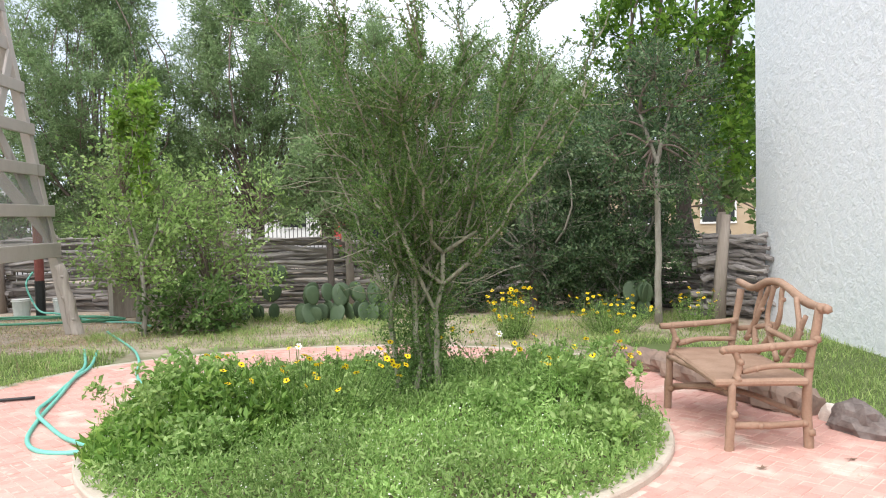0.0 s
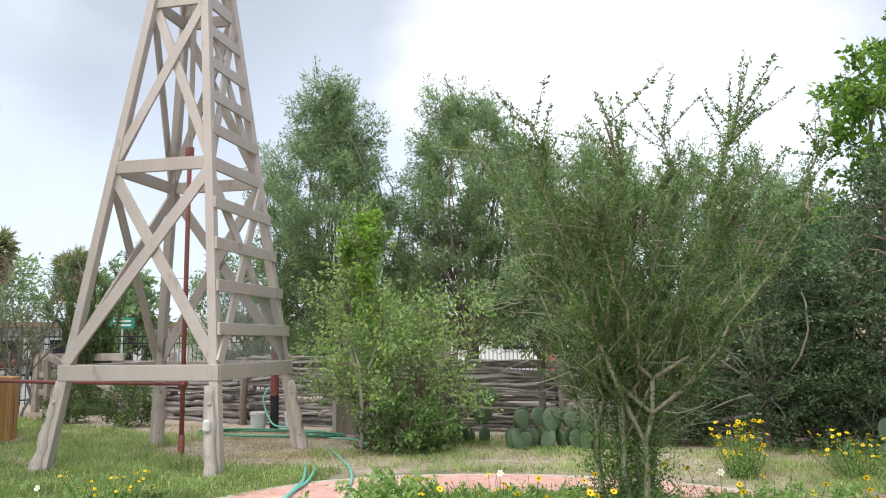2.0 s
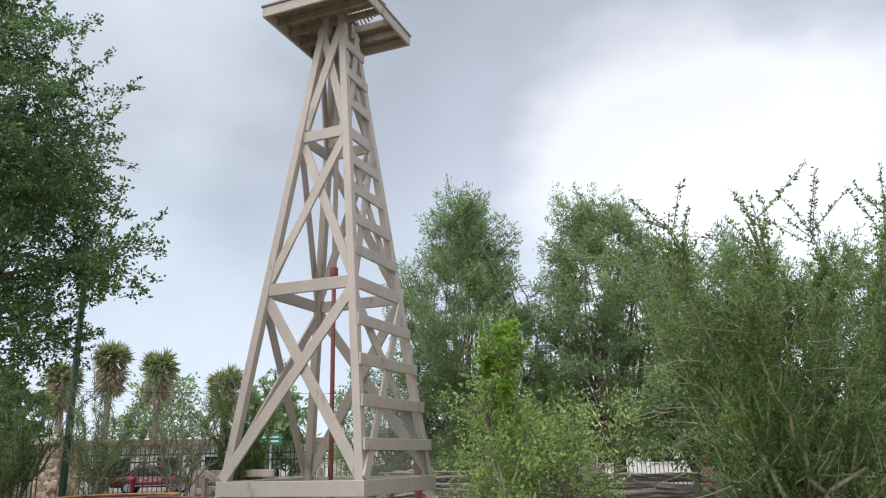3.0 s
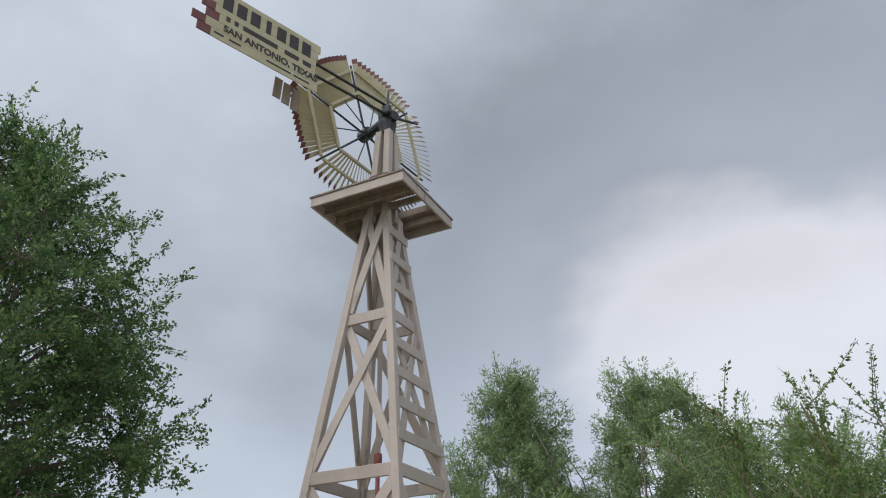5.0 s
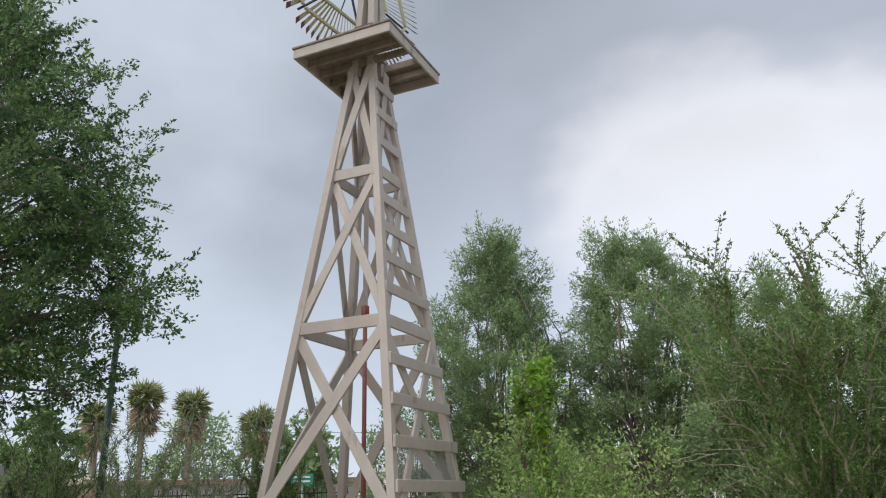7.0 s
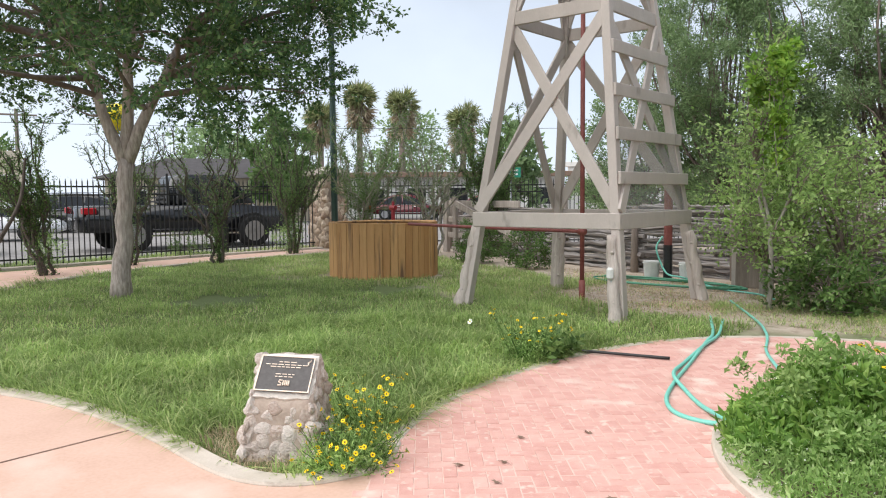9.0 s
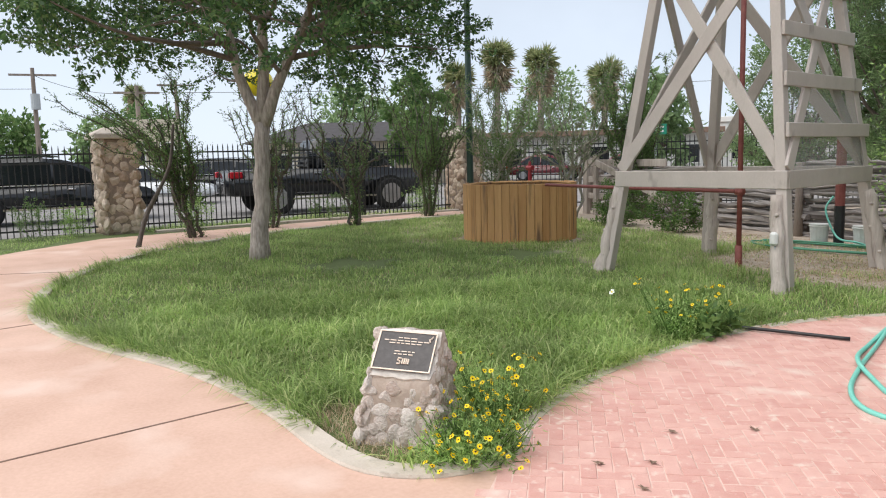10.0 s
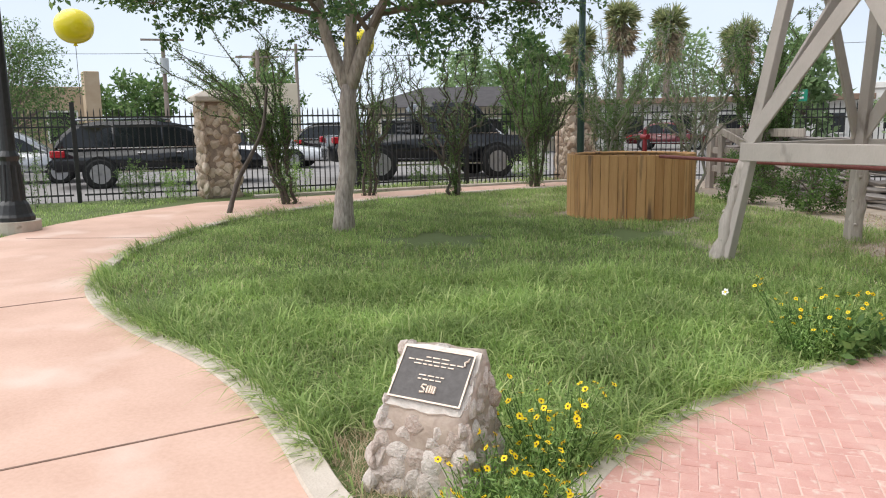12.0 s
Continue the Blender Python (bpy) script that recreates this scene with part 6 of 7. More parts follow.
vehicle("suv", (-23.47, 4.05, 0.0), 86, M_CAR_BLACK, "black sport utility vehicle parked beyond the iron fence", 5.2, 1.95, 1.72, 0.38)
vehicle("pickup_truck", (-21.5, 11.2, 0.0), 82, M_CAR_BLACK, "black pickup truck with bed rack beyond the fence", 5.9, 2.05, 2.12, 0.46, "truck")
vehicle("car", (-26.6, 0.3, 0), 84, M_CAR_SILVER, "silver car parked behind a black one", 4.6, 1.82, 1.5, 0.33)
vehicle("car", (-30.0, 8.5, 0), 60, M_CAR_WHITE, "white saloon car parked across the car park", 4.6, 1.82, 1.45, 0.33)
vehicle("car", (-29.0, 17.2, 0), 80, M_CAR_WHITE, "white car glimpsed behind the stone pier", 4.5, 1.8, 1.5, 0.33)
vehicle("car", (-33.5, 32.0, 0), 40, M_CAR_RED, "bright red car parked beyond the far fence", 4.6, 1.82, 1.5, 0.33)
vehicle("car", (-26.5, 31.5, 0), 35, M_CAR_RED, "red car parked beyond the far fence", 4.5, 1.8, 1.45, 0.33)
vehicle("car", (-15.0, 27.0, 0), 20, M_CAR_WHITE, "white car seen through the wire screen", 4.5, 1.8, 1.45, 0.33)
vehicle("suv", (-34.0, 13.5, 0), 50, M_CAR_BLACK, "dark car parked across the car park", 4.7, 1.9, 1.65, 0.35)

# ---- buildings across the street ----


def shop(name, at, yaw, size, wall_m, roof_m, label, flat, windows, eave=0.5, roof_h=1.4):
    ob = thing(name, (0, 0, 0), label, "building")
    ORIGIN[ob.name] = Vector((0, 0, 0))
    w, d, h = size
    bm = bmesh.new()
    box(bm, (0, 0, h / 2), (w, d, h), 0, 0.02)
    part("wall", bm, wall_m, ob)
    bm = bmesh.new()
    if flat:
        box(bm, (0, 0, h + 0.14), (w + eave, d + eave, 0.32), 0, 0.02)
    else:
        e = [Vector((sx * (w / 2 + eave), sy * (d / 2 + eave), h)) for sx, sy in ((-1, -1), (1, -1), (1, 1), (-1, 1))]
        r = [Vector((-w / 2 + d * 0.42, 0, h + roof_h)), Vector((w / 2 - d * 0.42, 0, h + roof_h))]
        vs = [bm.verts.new(v) for v in e + r]
        for f in ((0, 1, 5, 4), (1, 2, 5), (2, 3, 4, 5), (3, 0, 4), (3, 2, 1, 0)):
            bm.faces.new([vs[i] for i in f])
    part("roof", bm, roof_m, ob)
    for k in range(windows):
        x = -w / 2 + (k + 0.5) * w / windows
        bm = bmesh.new()
        box(bm, (x, -d / 2 - 0.02, h * 0.52), (w / windows * 0.45, 0.06, h * 0.42), 0, 0.01)
        win = part("window", bm, M_WINDOW, ob, "dark glazed window")
        bm = bmesh.new()
        for dx in (-1, 1):
            box(bm, (x + dx * w / windows * 0.235, -d / 2 - 0.05, h * 0.52), (0.08, 0.06, h * 0.46))
        box(bm, (x, -d / 2 - 0.05, h * 0.52 + h * 0.22), (w / windows * 0.5, 0.06, 0.08))
        box(bm, (x, -d / 2 - 0.05, h * 0.52 - h * 0.22), (w / windows * 0.5, 0.08, 0.08))
        part("frame", bm, M_WHITEWALL, win, "pale window frame")
    ob.matrix_basis = pose(*at, 0, 0, yaw)
    return ob


shop("house", (-42.0, 24.0, 0), 62, (11.5, 7.0, 2.5), M_CREAMWALL, M_ROOF, "cream single-storey house with dark hipped shingle roof", False, 4, 0.6, 1.25)
shop("building", (-46.0, 13.0, 0), 75, (3.0, 5.0, 3.6), M_CREAMWALL, M_CREAMWALL, "cream rendered flat-roofed building", True, 2, 0.0)
shop("building", (-37.0, 38.0, 0), 45, (16.0, 8.0, 2.6), M_WHITEWALL, M_BROWNTRIM, "long low white shop with brown fascia", True, 6, 1.2)
shop("building", (-20.0, 50.0, 0), 20, (22.0, 10.0, 3.2), M_WHITEWALL, M_WHITEWALL, "long white flat-roofed shop across the street", True, 7, 0.3)
shop("building", (-3.0, 31.5, 0), 4, (3.0, 4.0, 2.0), M_REDWALL, M_BROWNTRIM, "small red painted building across the street", True, 1, 0.2)
shop("building", (-45.0, -1.0, 0), 95, (8.0, 8.0, 3.2), M_BUFFWALL, M_BUFFWALL, "buff stone building with a square chimney stack", True, 3, 0.0)
shop("building", (7.0, 40.0, 0), -10, (16.0, 8.0, 3.0), M_BUFFWALL, M_ROOF, "buff building glimpsed behind the trees", True, 5, 0.2)
bm = bmesh.new()
box(bm, (-39.9, 3.25, 2.05), (0.9, 0.65, 4.1), 5, 0.03)
tagged(part("stone_chimney", bm, M_BUFFWALL, None), "square buff stone stack beside a building", "chimney")

# ---- utility poles, wires and road sign ----


def utility_pole(x, y, h, label, box_=False):
    ob = thing("utility_pole", (x, y, 0), label, "utility pole", "utility poles")
    bm = bmesh.new()
    tube(bm, [(x, y, -0.2), (x, y, h)], [0.17, 0.11], 10)
    part("pole", bm, M_POSTWOOD, ob)
    bm = bmesh.new()
    beam(bm, (x - 0.3, y - 1.2, h - 0.4), (x + 0.3, y + 1.2, h - 0.4), 0.1, 0.12)
    part("crossarm", bm, M_POSTWOOD, ob)
    if box_:
        bm = bmesh.new()
        tube(bm, [(x + 0.3, y, h - 2.4), (x + 0.3, y, h - 1.5)], 0.25, 12)
        part("transformer", bm, M_GREYBOX, ob, "grey transformer can")
    return ob


utility_pole(-50.9, 7.9, 7.2, "weathered wooden utility pole with transformer", True)
utility_pole(-47.0, 12.6, 6.0, "weathered wooden utility pole", False)
utility_pole(-56.0, 17.6, 7.4, "distant wooden utility pole", False)
for k, (p, q) in enumerate((((-50.9, 7.9, 6.8), (-47.0, 12.6, 5.6)), ((-50.9, 7.9, 6.0), (-52.0, -30.0, 6.2)), ((-47.0, 12.6, 5.6), (-20.0, 60.0, 6.5)))):
    bm = bmesh.new()
    a, b = Vector(p), Vector(q)
    tube(bm, [a.lerp(b, t) - Vector((0, 0, 1.6 * t * (1 - t))) for t in np.linspace(0, 1, 12)], 0.014, 4)
    tagged(part("overhead_wire", bm, M_DARKMETAL, None), "thin black overhead wire between poles", "wire", "overhead wires")
sign = thing("road_sign", (-22.2, 27.6, 0), "green road sign with white bars on a post", "sign")
bm = bmesh.new()
tube(bm, [(-22.2, 27.6, -0.1), (-22.2, 27.6, 2.7)], 0.04, 8)
part("post", bm, M_GREYBOX, sign)
bm = bmesh.new()
box(bm, (-22.18, 27.55, 2.45), (0.95, 0.03, 0.45), 38, 0.01)
pl = part("panel", bm, M_GREENSIGN, sign, "green sign panel")
for dz in (0.1, -0.08):
    bm = bmesh.new()
    box(bm, (-22.165, 27.525, 2.45 + dz), (0.7, 0.01, 0.08), 38)
    part("bar", bm, M_WHITE, pl, "white bar")

# ---- trees ----
tree("shade_tree", (-11.6, 5.05, 0), "leafy dark green shade tree with pale grey forked trunk", 9.55, 2.05, 0.135, (3.75, 3.75, 3.0), 150, 165000, 0.076, M_BARK, M_LEAF_ELM, 7, lean=(0.05, 0.12), blob_r=(0.5, 0.85), mains=((-0.5, -0.62, 1.7), (0.45, 0.62, 1.8), (0.1, 0.1, 2.6)), shape="dome", scatter=0.07, twigs=18, reach=1.35, rise=0.16, inner=0.22)
WILLOWS = "willows behind the fence"
tree("willow_tree", (-7.2, 16.0, 0), "tall soft-crowned willow tree behind the stick fence", 7.3, 1.6, 0.16, (1.62, 1.62, 1.1), 84, 80000, 0.095, M_DBARK, M_LEAF_WILLOW, 3, ratio=0.26, group=WILLOWS, blob_r=(0.4, 0.7), shape="plume", scatter=0.15, rise=0.55, limb_r=0.2)
tree("willow_tree", (-4.05, 16.6, 0), "tall soft-crowned willow tree behind the stick fence", 6.85, 1.6, 0.16, (1.85, 1.6, 1.6), 80, 76000, 0.095, M_DBARK, M_LEAF_WILLOW, 13, ratio=0.26, group=WILLOWS, blob_r=(0.4, 0.7), shape="plume", scatter=0.15, rise=0.55, limb_r=0.2)
tree("willow_tree", (-1.6, 15.8, 0), "lower spreading willow tree behind the stick fence", 5.2, 1.6, 0.14, (1.7, 1.5, 1.75), 48, 48000, 0.095, M_DBARK, M_LEAF_WILLOW, 23, ratio=0.26, group=WILLOWS, blob_r=(0.4, 0.7), scatter=0.15, rise=0.5, limb_r=0.2)
tree("willow_tree", (1.3, 15.4, 0), "lower spreading willow tree behind the stick fence", 4.7, 1.2, 0.13, (1.9, 1.5, 1.0), 42, 38000, 0.095, M_DBARK, M_LEAF_WILLOW, 33, ratio=0.28, group=WILLOWS, blob_r=(0.4, 0.7), scatter=0.15, rise=0.5, limb_r=0.2)
tree("ash_tree", (4.35, 12.9, 0), "yellow-green ash tree with dark crooked trunk", 6.4, 2.0, 0.15, (1.45, 1.3, 2.2), 30, 13000, 0.12, M_DBARK, M_LEAF_MAPLE, 41, lean=(-0.35, 0.0), ratio=0.55, blob_r=(0.35, 0.65), mains=((-0.5, 0.1, 1.6), (0.5, 0.2, 1.4), (-0.9, -0.2, 1.0)))
tree("dark_bush", (1.35, 11.5, 0), "dense dark evergreen bush before the stick fence", 3.1, 0.8, 0.07, (1.15, 0.7, 0.25), 44, 36000, 0.056, M_DBARK, M_LEAF_DARK, 51, category="bush", blob_r=(0.35, 0.6), scatter=0.12, reach=1.2, limb_m=M_GBARK)
tree("dark_bush", (2.75, 11.3, 0), "dense dark evergreen bush before the stick fence", 3.0, 0.8, 0.07, (0.85, 0.7, 0.25), 38, 30000, 0.056, M_DBARK, M_LEAF_DARK, 52, category="bush", blob_r=(0.35, 0.6), scatter=0.12, reach=1.2, limb_m=M_GBARK)
tree("slim_tree", (2.8, 9.95, 0), "slim tree with mottled pale trunk and thin grey-green crown", 3.7, 2.2, 0.045, (0.8, 0.6, 1.7), 26, 7500, 0.06, M_GBARK, M_LEAF_DARK, 55, blob_r=(0.28, 0.45), mains=((0.2, 0.1, 0.7), (-0.3, 0.0, 0.6)))
tree("pale_bush", (-3.35, 10.9, 0), "pale green leafy bush before the stick fence", 2.2, 0.5, 0.05, (1.0, 0.6, 0.6), 26, 5200, 0.068, M_GBARK, M_LEAF_PALE, 61, category="bush", blob_r=(0.3, 0.55), scatter=0.26, twigs=9, reach=1.2)
tree("pale_bush", (-4.55, 11.3, 0), "pale green leafy bush beside the tower", 2.4, 0.5, 0.05, (0.8, 0.65, 0.6), 22, 4600, 0.068, M_GBARK, M_LEAF_PALE, 62, category="bush", blob_r=(0.3, 0.52), scatter=0.26, twigs=9, reach=1.2)
tree("sapling", (-3.95, 9.95, 0), "young tree with bright yellow-green leading shoots", 3.45, 1.0, 0.035, (0.55, 0.5, 0.8), 24, 3600, 0.072, M_GBARK, M_LEAF_PALE, 63, blob_r=(0.22, 0.40), shape="cone", scatter=0.3, twigs=8, reach=1.25, rise=0.4, mains=((0.05, 0, 1.0), (-0.25, 0.1, 0.6), (0.3, 0.1, 0.6)))
wand_shrub("leading_shoot", (-3.9, 9.9, 1.7), "bright lime-green upright leading shoots of a young tree", 1.7, 0.36, 7, M_LEAF_LIME, M_GBARK, 64, 75, 0.095, low=0.1, category="shoots", tuft=0.055, base_r=0.14, thick=0.008, subs=3, power=1.0, twig=(0.10, 0.22))
tree("low_bush", (-3.3, 10.1, 0), "low dark leafy bush on bare earth", 0.75, 0.2, 0.03, (0.65, 0.4, 0.08), 20, 3200, 0.075, M_GBARK, M_LEAF_SHRUB, 65, category="bush", blob_r=(0.16, 0.28))
tree("thin_tree", (-1.75, 11.7, 0), "thin crooked tree with sparse grey-green leaves", 2.8, 1.3, 0.06, (0.7, 0.5, 1.45), 22, 11000, 0.07, M_DBARK, M_LEAF_WILLOW, 66, blob_r=(0.25, 0.45), mains=((0.3, 0.0, 0.7), (-0.35, 0.1, 0.6)))
tree("low_bush", (0.2, 11.6, 0), "ragged low bush before the stick fence", 0.8, 0.25, 0.03, (0.4, 0.3, 0.1), 10, 3500, 0.055, M_DBARK, M_LEAF_DARK, 67, category="bush", blob_r=(0.22, 0.4))
antler_shrub("fence_shrub", (-12.1, 14.2, 0), "upright green thorny shrub behind the water tank", 3.7, 1.1, 5, 4, M_LEAF_OCO, M_DBARK, 71, 1.2, 0.14, (0, 0), 0.034, 150, 0.046, 12, group="shrubs along the iron fence", tuft=0.065, sleeve=2200, sleeve_z=1.9, power=0.85, low=0.6, shoot=(0.15, 0.45), crook=0.05)
tree("green_bush", (-9.4, 16.4, 0), "broad green bush behind the windmill tower", 3.9, 0.9, 0.07, (1.7, 1.0, 0.9), 36, 18000, 0.08, M_DBARK, M_LEAF_WILLOW, 72, category="bush", blob_r=(0.35, 0.6))
tree("green_bush", (-11.2, 12.6, 0), "small low green bush by the tank", 1.0, 0.3, 0.03, (0.45, 0.4, 0.05), 14, 5000, 0.05, M_DBARK, M_LEAF_SHRUB, 73, category="bush", blob_r=(0.16, 0.3))
tree("green_bush", (-9.6, 12.3, 0), "small low green bush before the stick fence", 0.95, 0.3, 0.03, (0.4, 0.35, 0.05), 12, 4200, 0.05, M_DBARK, M_LEAF_SHRUB, 74, category="bush", blob_r=(0.16, 0.3))
tree("roadside_tree", (-30.6, 0.3, 0), "grey-green roadside tree beyond the fence", 4.7, 1.6, 0.14, (1.9, 1.9, 1.2), 40, 12000, 0.10, M_DBARK, M_LEAF_OCO, 81, blob_r=(0.6, 1.0))
for k, (x, y, h, w) in enumerate(((-66, 7.6, 5.2, 5.5), (-62, 14, 4.5, 4.0), (-75, 20, 6.5, 6), (-60, 34, 7.5, 6), (-36, 24.5, 6.0, 2.6), (-52, 50, 9, 7), (-30, 62, 8, 8), (-10, 64, 9, 8), (12, 56, 9, 8), (28, 40, 8, 6), (-72, -12, 7, 7), (-27, 34, 5.5, 3.0), (-12, 36, 5.0, 3.4), (3, 26, 6.0, 3.4), (8.6, 23.5, 6.5, 3.8))):
    tree("far_tree", (x, y, 0), "distant round-headed green tree across the street", h, h * 0.3, 0.2, (w * 0.55, w * 0.55, h * 0.2), 24, 3400, 0.29 + 0.0025 * abs(x), M_DBARK, M_LEAF_WILLOW if k % 2 else M_LEAF_OCO, 90 + k, group="trees across the street", blob_r=(0.16 * w, 0.26 * w))


def palm(x, y, h, seed):
    """A fan palm: drooping fans of narrow leaflets over a shaggy skirt of dead fronds."""
    rng = np.random.default_rng(seed)
    ob = thing("palm_tree", (x, y, 0), "tall fan palm with a shaggy skirt of dry fronds", "palm", "far palms")
    bm = bmesh.new()
    tube(bm, [(x, y, -0.2), (x + 0.1, y, h * 0.5), (x + 0.15, y, h)], [0.34, 0.24, 0.20], 10, 0.1, seed)
    part("trunk", bm, M_PALMTRUNK, ob, smooth=True)
    for nm, m, fans, lo, hi, reach_, ln, drop in (("crown", M_PALMLEAF, 34, -0.25, 1.0, 0.75, 0.85, 0.5), ("dry_skirt", M_DRYPALM, 34, -0.75, -0.1, 0.5, 0.95, 1.5)):
        pts, dirs = [], []
        for k in range(fans):
            d = rand_units(rng, 1)[0]
            d[2] = rng.uniform(lo, hi)
            d /= np.linalg.norm(d)
            c = np.array([x + 0.15, y, h - (rng.uniform(0, 1.7) if nm == "dry_skirt" else 0)]) + d * reach_ * rng.uniform(0.4, 1.1)
            for _ in range(26):
                e = d + rand_units(rng, 1)[0] * 0.75 - np.array([0, 0, drop * rng.uniform(0.2, 1.0)])
                pts.append(c)
                dirs.append(e / np.linalg.norm(e) * 6.0)
        V, F = leaf_cards(rng, np.array(pts), ln, 0.09, np.array(dirs))
        c = bulk(nm, V, F, m, ob, "dry hanging fronds" if nm == "dry_skirt" else "")
        c["kind"] = "stuff"


palm(-45.9, 38.6, 8.9, 1)
palm(-43.7, 41.0, 8.3, 2)
palm(-47.8, 36.3, 7.4, 4)
palm(-40.4, 44.4, 7.2, 5)
palm(-100.0, 26.0, 10.0, 3)

# ---- the tall central shrub ----
antler_shrub("central_shrub", (-0.2, 5.75, 0.04), "tall vase-shaped thorny shrub of stiff leafy wands in the flower bed", 2.94, 1.34, 6, 6, M_LEAF_SHRUB, M_SHRUBBARK, 5, fork_z=1.20, base_r=0.15, per_m=310, size=0.027, shoots=12, twigs=150, sleeve=12000, sleeve_z=1.4, shoot=(0.2, 0.5), lean=(0.12, 0.0), low=0.76, power=0.82, thick=0.025, tuft=0.030, sprigs=(4, 8), sprig=(0.24, 0.46))
# shrubs in front of the iron fence
FS = "shrubs along the iron fence"
antler_shrub("fence_shrub", (-15.75, 5.4, 0), "leaning thorny shrub with dark branches sweeping over the path", 3.3, 1.45, 5, 4, M_LEAF_OCO, M_DBARK, 31, 1.1, 0.13, (-0.3, -1.05), 0.036, 105, 0.042, 13, group=FS, tuft=0.055, sleeve=1700, sleeve_z=1.9, power=1.9, low=0.66, shoot=(0.12, 0.4), crook=0.05)
antler_shrub("fence_shrub", (-15.6, 8.95, 0), "spreading thorny shrub with bare crooked upper branches", 3.1, 1.55, 4, 4, M_LEAF_OCO, M_DBARK, 32, 1.3, 0.08, (-0.05, -0.35), 0.038, 42, 0.042, 12, group=FS, tuft=0.05, sleeve=1700, sleeve_z=1.4, power=0.75, low=0.62, shoot=(0.12, 0.38), crook=0.055)
antler_shrub("fence_shrub", (-16.5, 7.35, 0), "upright thorny shrub behind the shade tree", 3.25, 0.95, 4, 4, M_LEAF_OCO, M_DBARK, 33, 1.2, 0.10, (-0.1, 0.1), 0.034, 50, 0.042, 10, group=FS, tuft=0.05, sleeve=900, power=0.8, low=0.6, shoot=(0.12, 0.4), crook=0.05)
antler_shrub("fence_shrub", (-16.4, 11.5, 0), "dense upright thorny shrub beside the second pier", 3.5, 1.40, 5, 4, M_LEAF_OCO, M_DBARK, 34, 1.3, 0.13, (0.05, 0.1), 0.038, 95, 0.044, 12, group=FS, tuft=0.06, sleeve=2600, sleeve_z=1.9, power=0.8, low=0.6, shoot=(0.15, 0.42), crook=0.05)
antler_shrub("fence_shrub", (-14.6, 12.3, 0), "dense thorny shrub with pale bare twigs behind the tank", 3.65, 1.6, 6, 4, M_LEAF_OCO, M_GBARK, 35, 1.4, 0.15, (0.15, 0.2), 0.036, 75, 0.044, 13, group=FS, tuft=0.06, sleeve=2600, sleeve_z=2.0, power=0.85, low=0.6, shoot=(0.15, 0.45), crook=0.05)
antler_shrub("fence_shrub", (-13.3, 13.4, 0), "sparse crooked shrub with pale bare twigs", 3.5, 1.6, 5, 4, M_LEAF_OCO, M_GBARK, 36, 1.2, 0.12, (0.1, 0.1), 0.034, 40, 0.042, 13, group=FS, tuft=0.05, power=0.8, low=0.55, shoot=(0.15, 0.45), crook=0.055)
for k, (x, y, h, s) in enumerate(((-17.9, 6.1, 0.8, 0.5), (-17.9, 9.6, 0.75, 0.7), (-17.7, 12.2, 0.9, 0.6), (-18.1, 2.9, 0.9, 0.5), (-18.2, 3.7, 0.7, 0.4), (-17.6, 0.9, 1.5, 0.8))):
    wand_shrub("weed_clump", (x, y, 0), "weedy clump of pale green stems along the iron fence", h, s, 14, M_LEAF_OCO if k % 2 else M_LEAF_BED, M_GBARK, 200 + k, 45, 0.038, low=0.05, category="weeds", group="weeds along the fence", tuft=0.05, thick=0.005, subs=2, base_r=s * 0.7)
bm = bmesh.new()
tube(bm, curve_pts([(-14.75, 4.05, -0.05), (-14.9, 4.3, 0.6), (-14.95, 4.75, 1.4), (-15.0, 4.9, 2.2)], 6), [0.05 - 0.0014 * i for i in range(19)], 8, 0.25, 4)
tagged(part("leaning_stake", bm, M_DBARK, None, smooth=True), "leaning dark crooked stake at the path edge", "stake")
# ---- prickly pears ----


def cactus(at, pads, seed, label, scale=1.0):
    r = random.Random(seed)
    ob = thing("prickly_pear", at, label, "cactus", "prickly pears")
    made = []
    for k in range(pads):
        if k < pads * 0.5 or not made:
            c = Vector((at[0] + r.uniform(-0.62, 0.62) * scale, at[1] + r.uniform(-0.2, 0.2), 0.13 * scale))
            up_ = Vector((r.uniform(-0.35, 0.35), r.uniform(-0.25, 0.25), 1)).normalized()
        else:
            b, bu = r.choice(made[:max(2, int(pads * 0.6))])
            up_ = (bu + Vector((r.uniform(-0.6, 0.6), r.uniform(-0.3, 0.3), 0.3))).normalized()
            c = b + bu * 0.16 * scale + up_ * 0.13 * scale
        w = r.uniform(0.09, 0.145) * scale
        ang = r.uniform(-55, 55)
        bm = bmesh.new()
        bmesh.ops.create_uvsphere(bm, u_segments=14, v_segments=10, radius=1)
        for v in bm.verts:
            t = v.co.z
            k2 = 1.0 + 0.18 * t
            v.co = Vector((v.co.x * w * k2, v.co.y * 0.022, t * w * 1.28))
        x = Matrix.Rotation(radians(ang), 3, "Z") @ Vector((1, 0, 0))
        x = (x - up_ * x.dot(up_)).normalized()
        y = up_.cross(x)
        bmesh.ops.transform(bm, matrix=Matrix.Translation(c) @ Matrix((x, y, up_)).transposed().to_4x4(), verts=bm.verts)
        part("pad", bm, M_CACTUS, ob, smooth=True)
        made.append((c, up_))


cactus((-1.5, 10.9, 0), 30, 4, "clump of grey-green prickly pear pads", 1.0)
cactus((-2.4, 11.0, 0), 10, 8, "small prickly pear clump beside a bush", 1.0)
cactus((2.2, 10.6, 0), 9, 15, "small prickly pear clump under the dark bush", 0.9)

# ---- flower bed planting ----
rng = np.random.default_rng(1234)


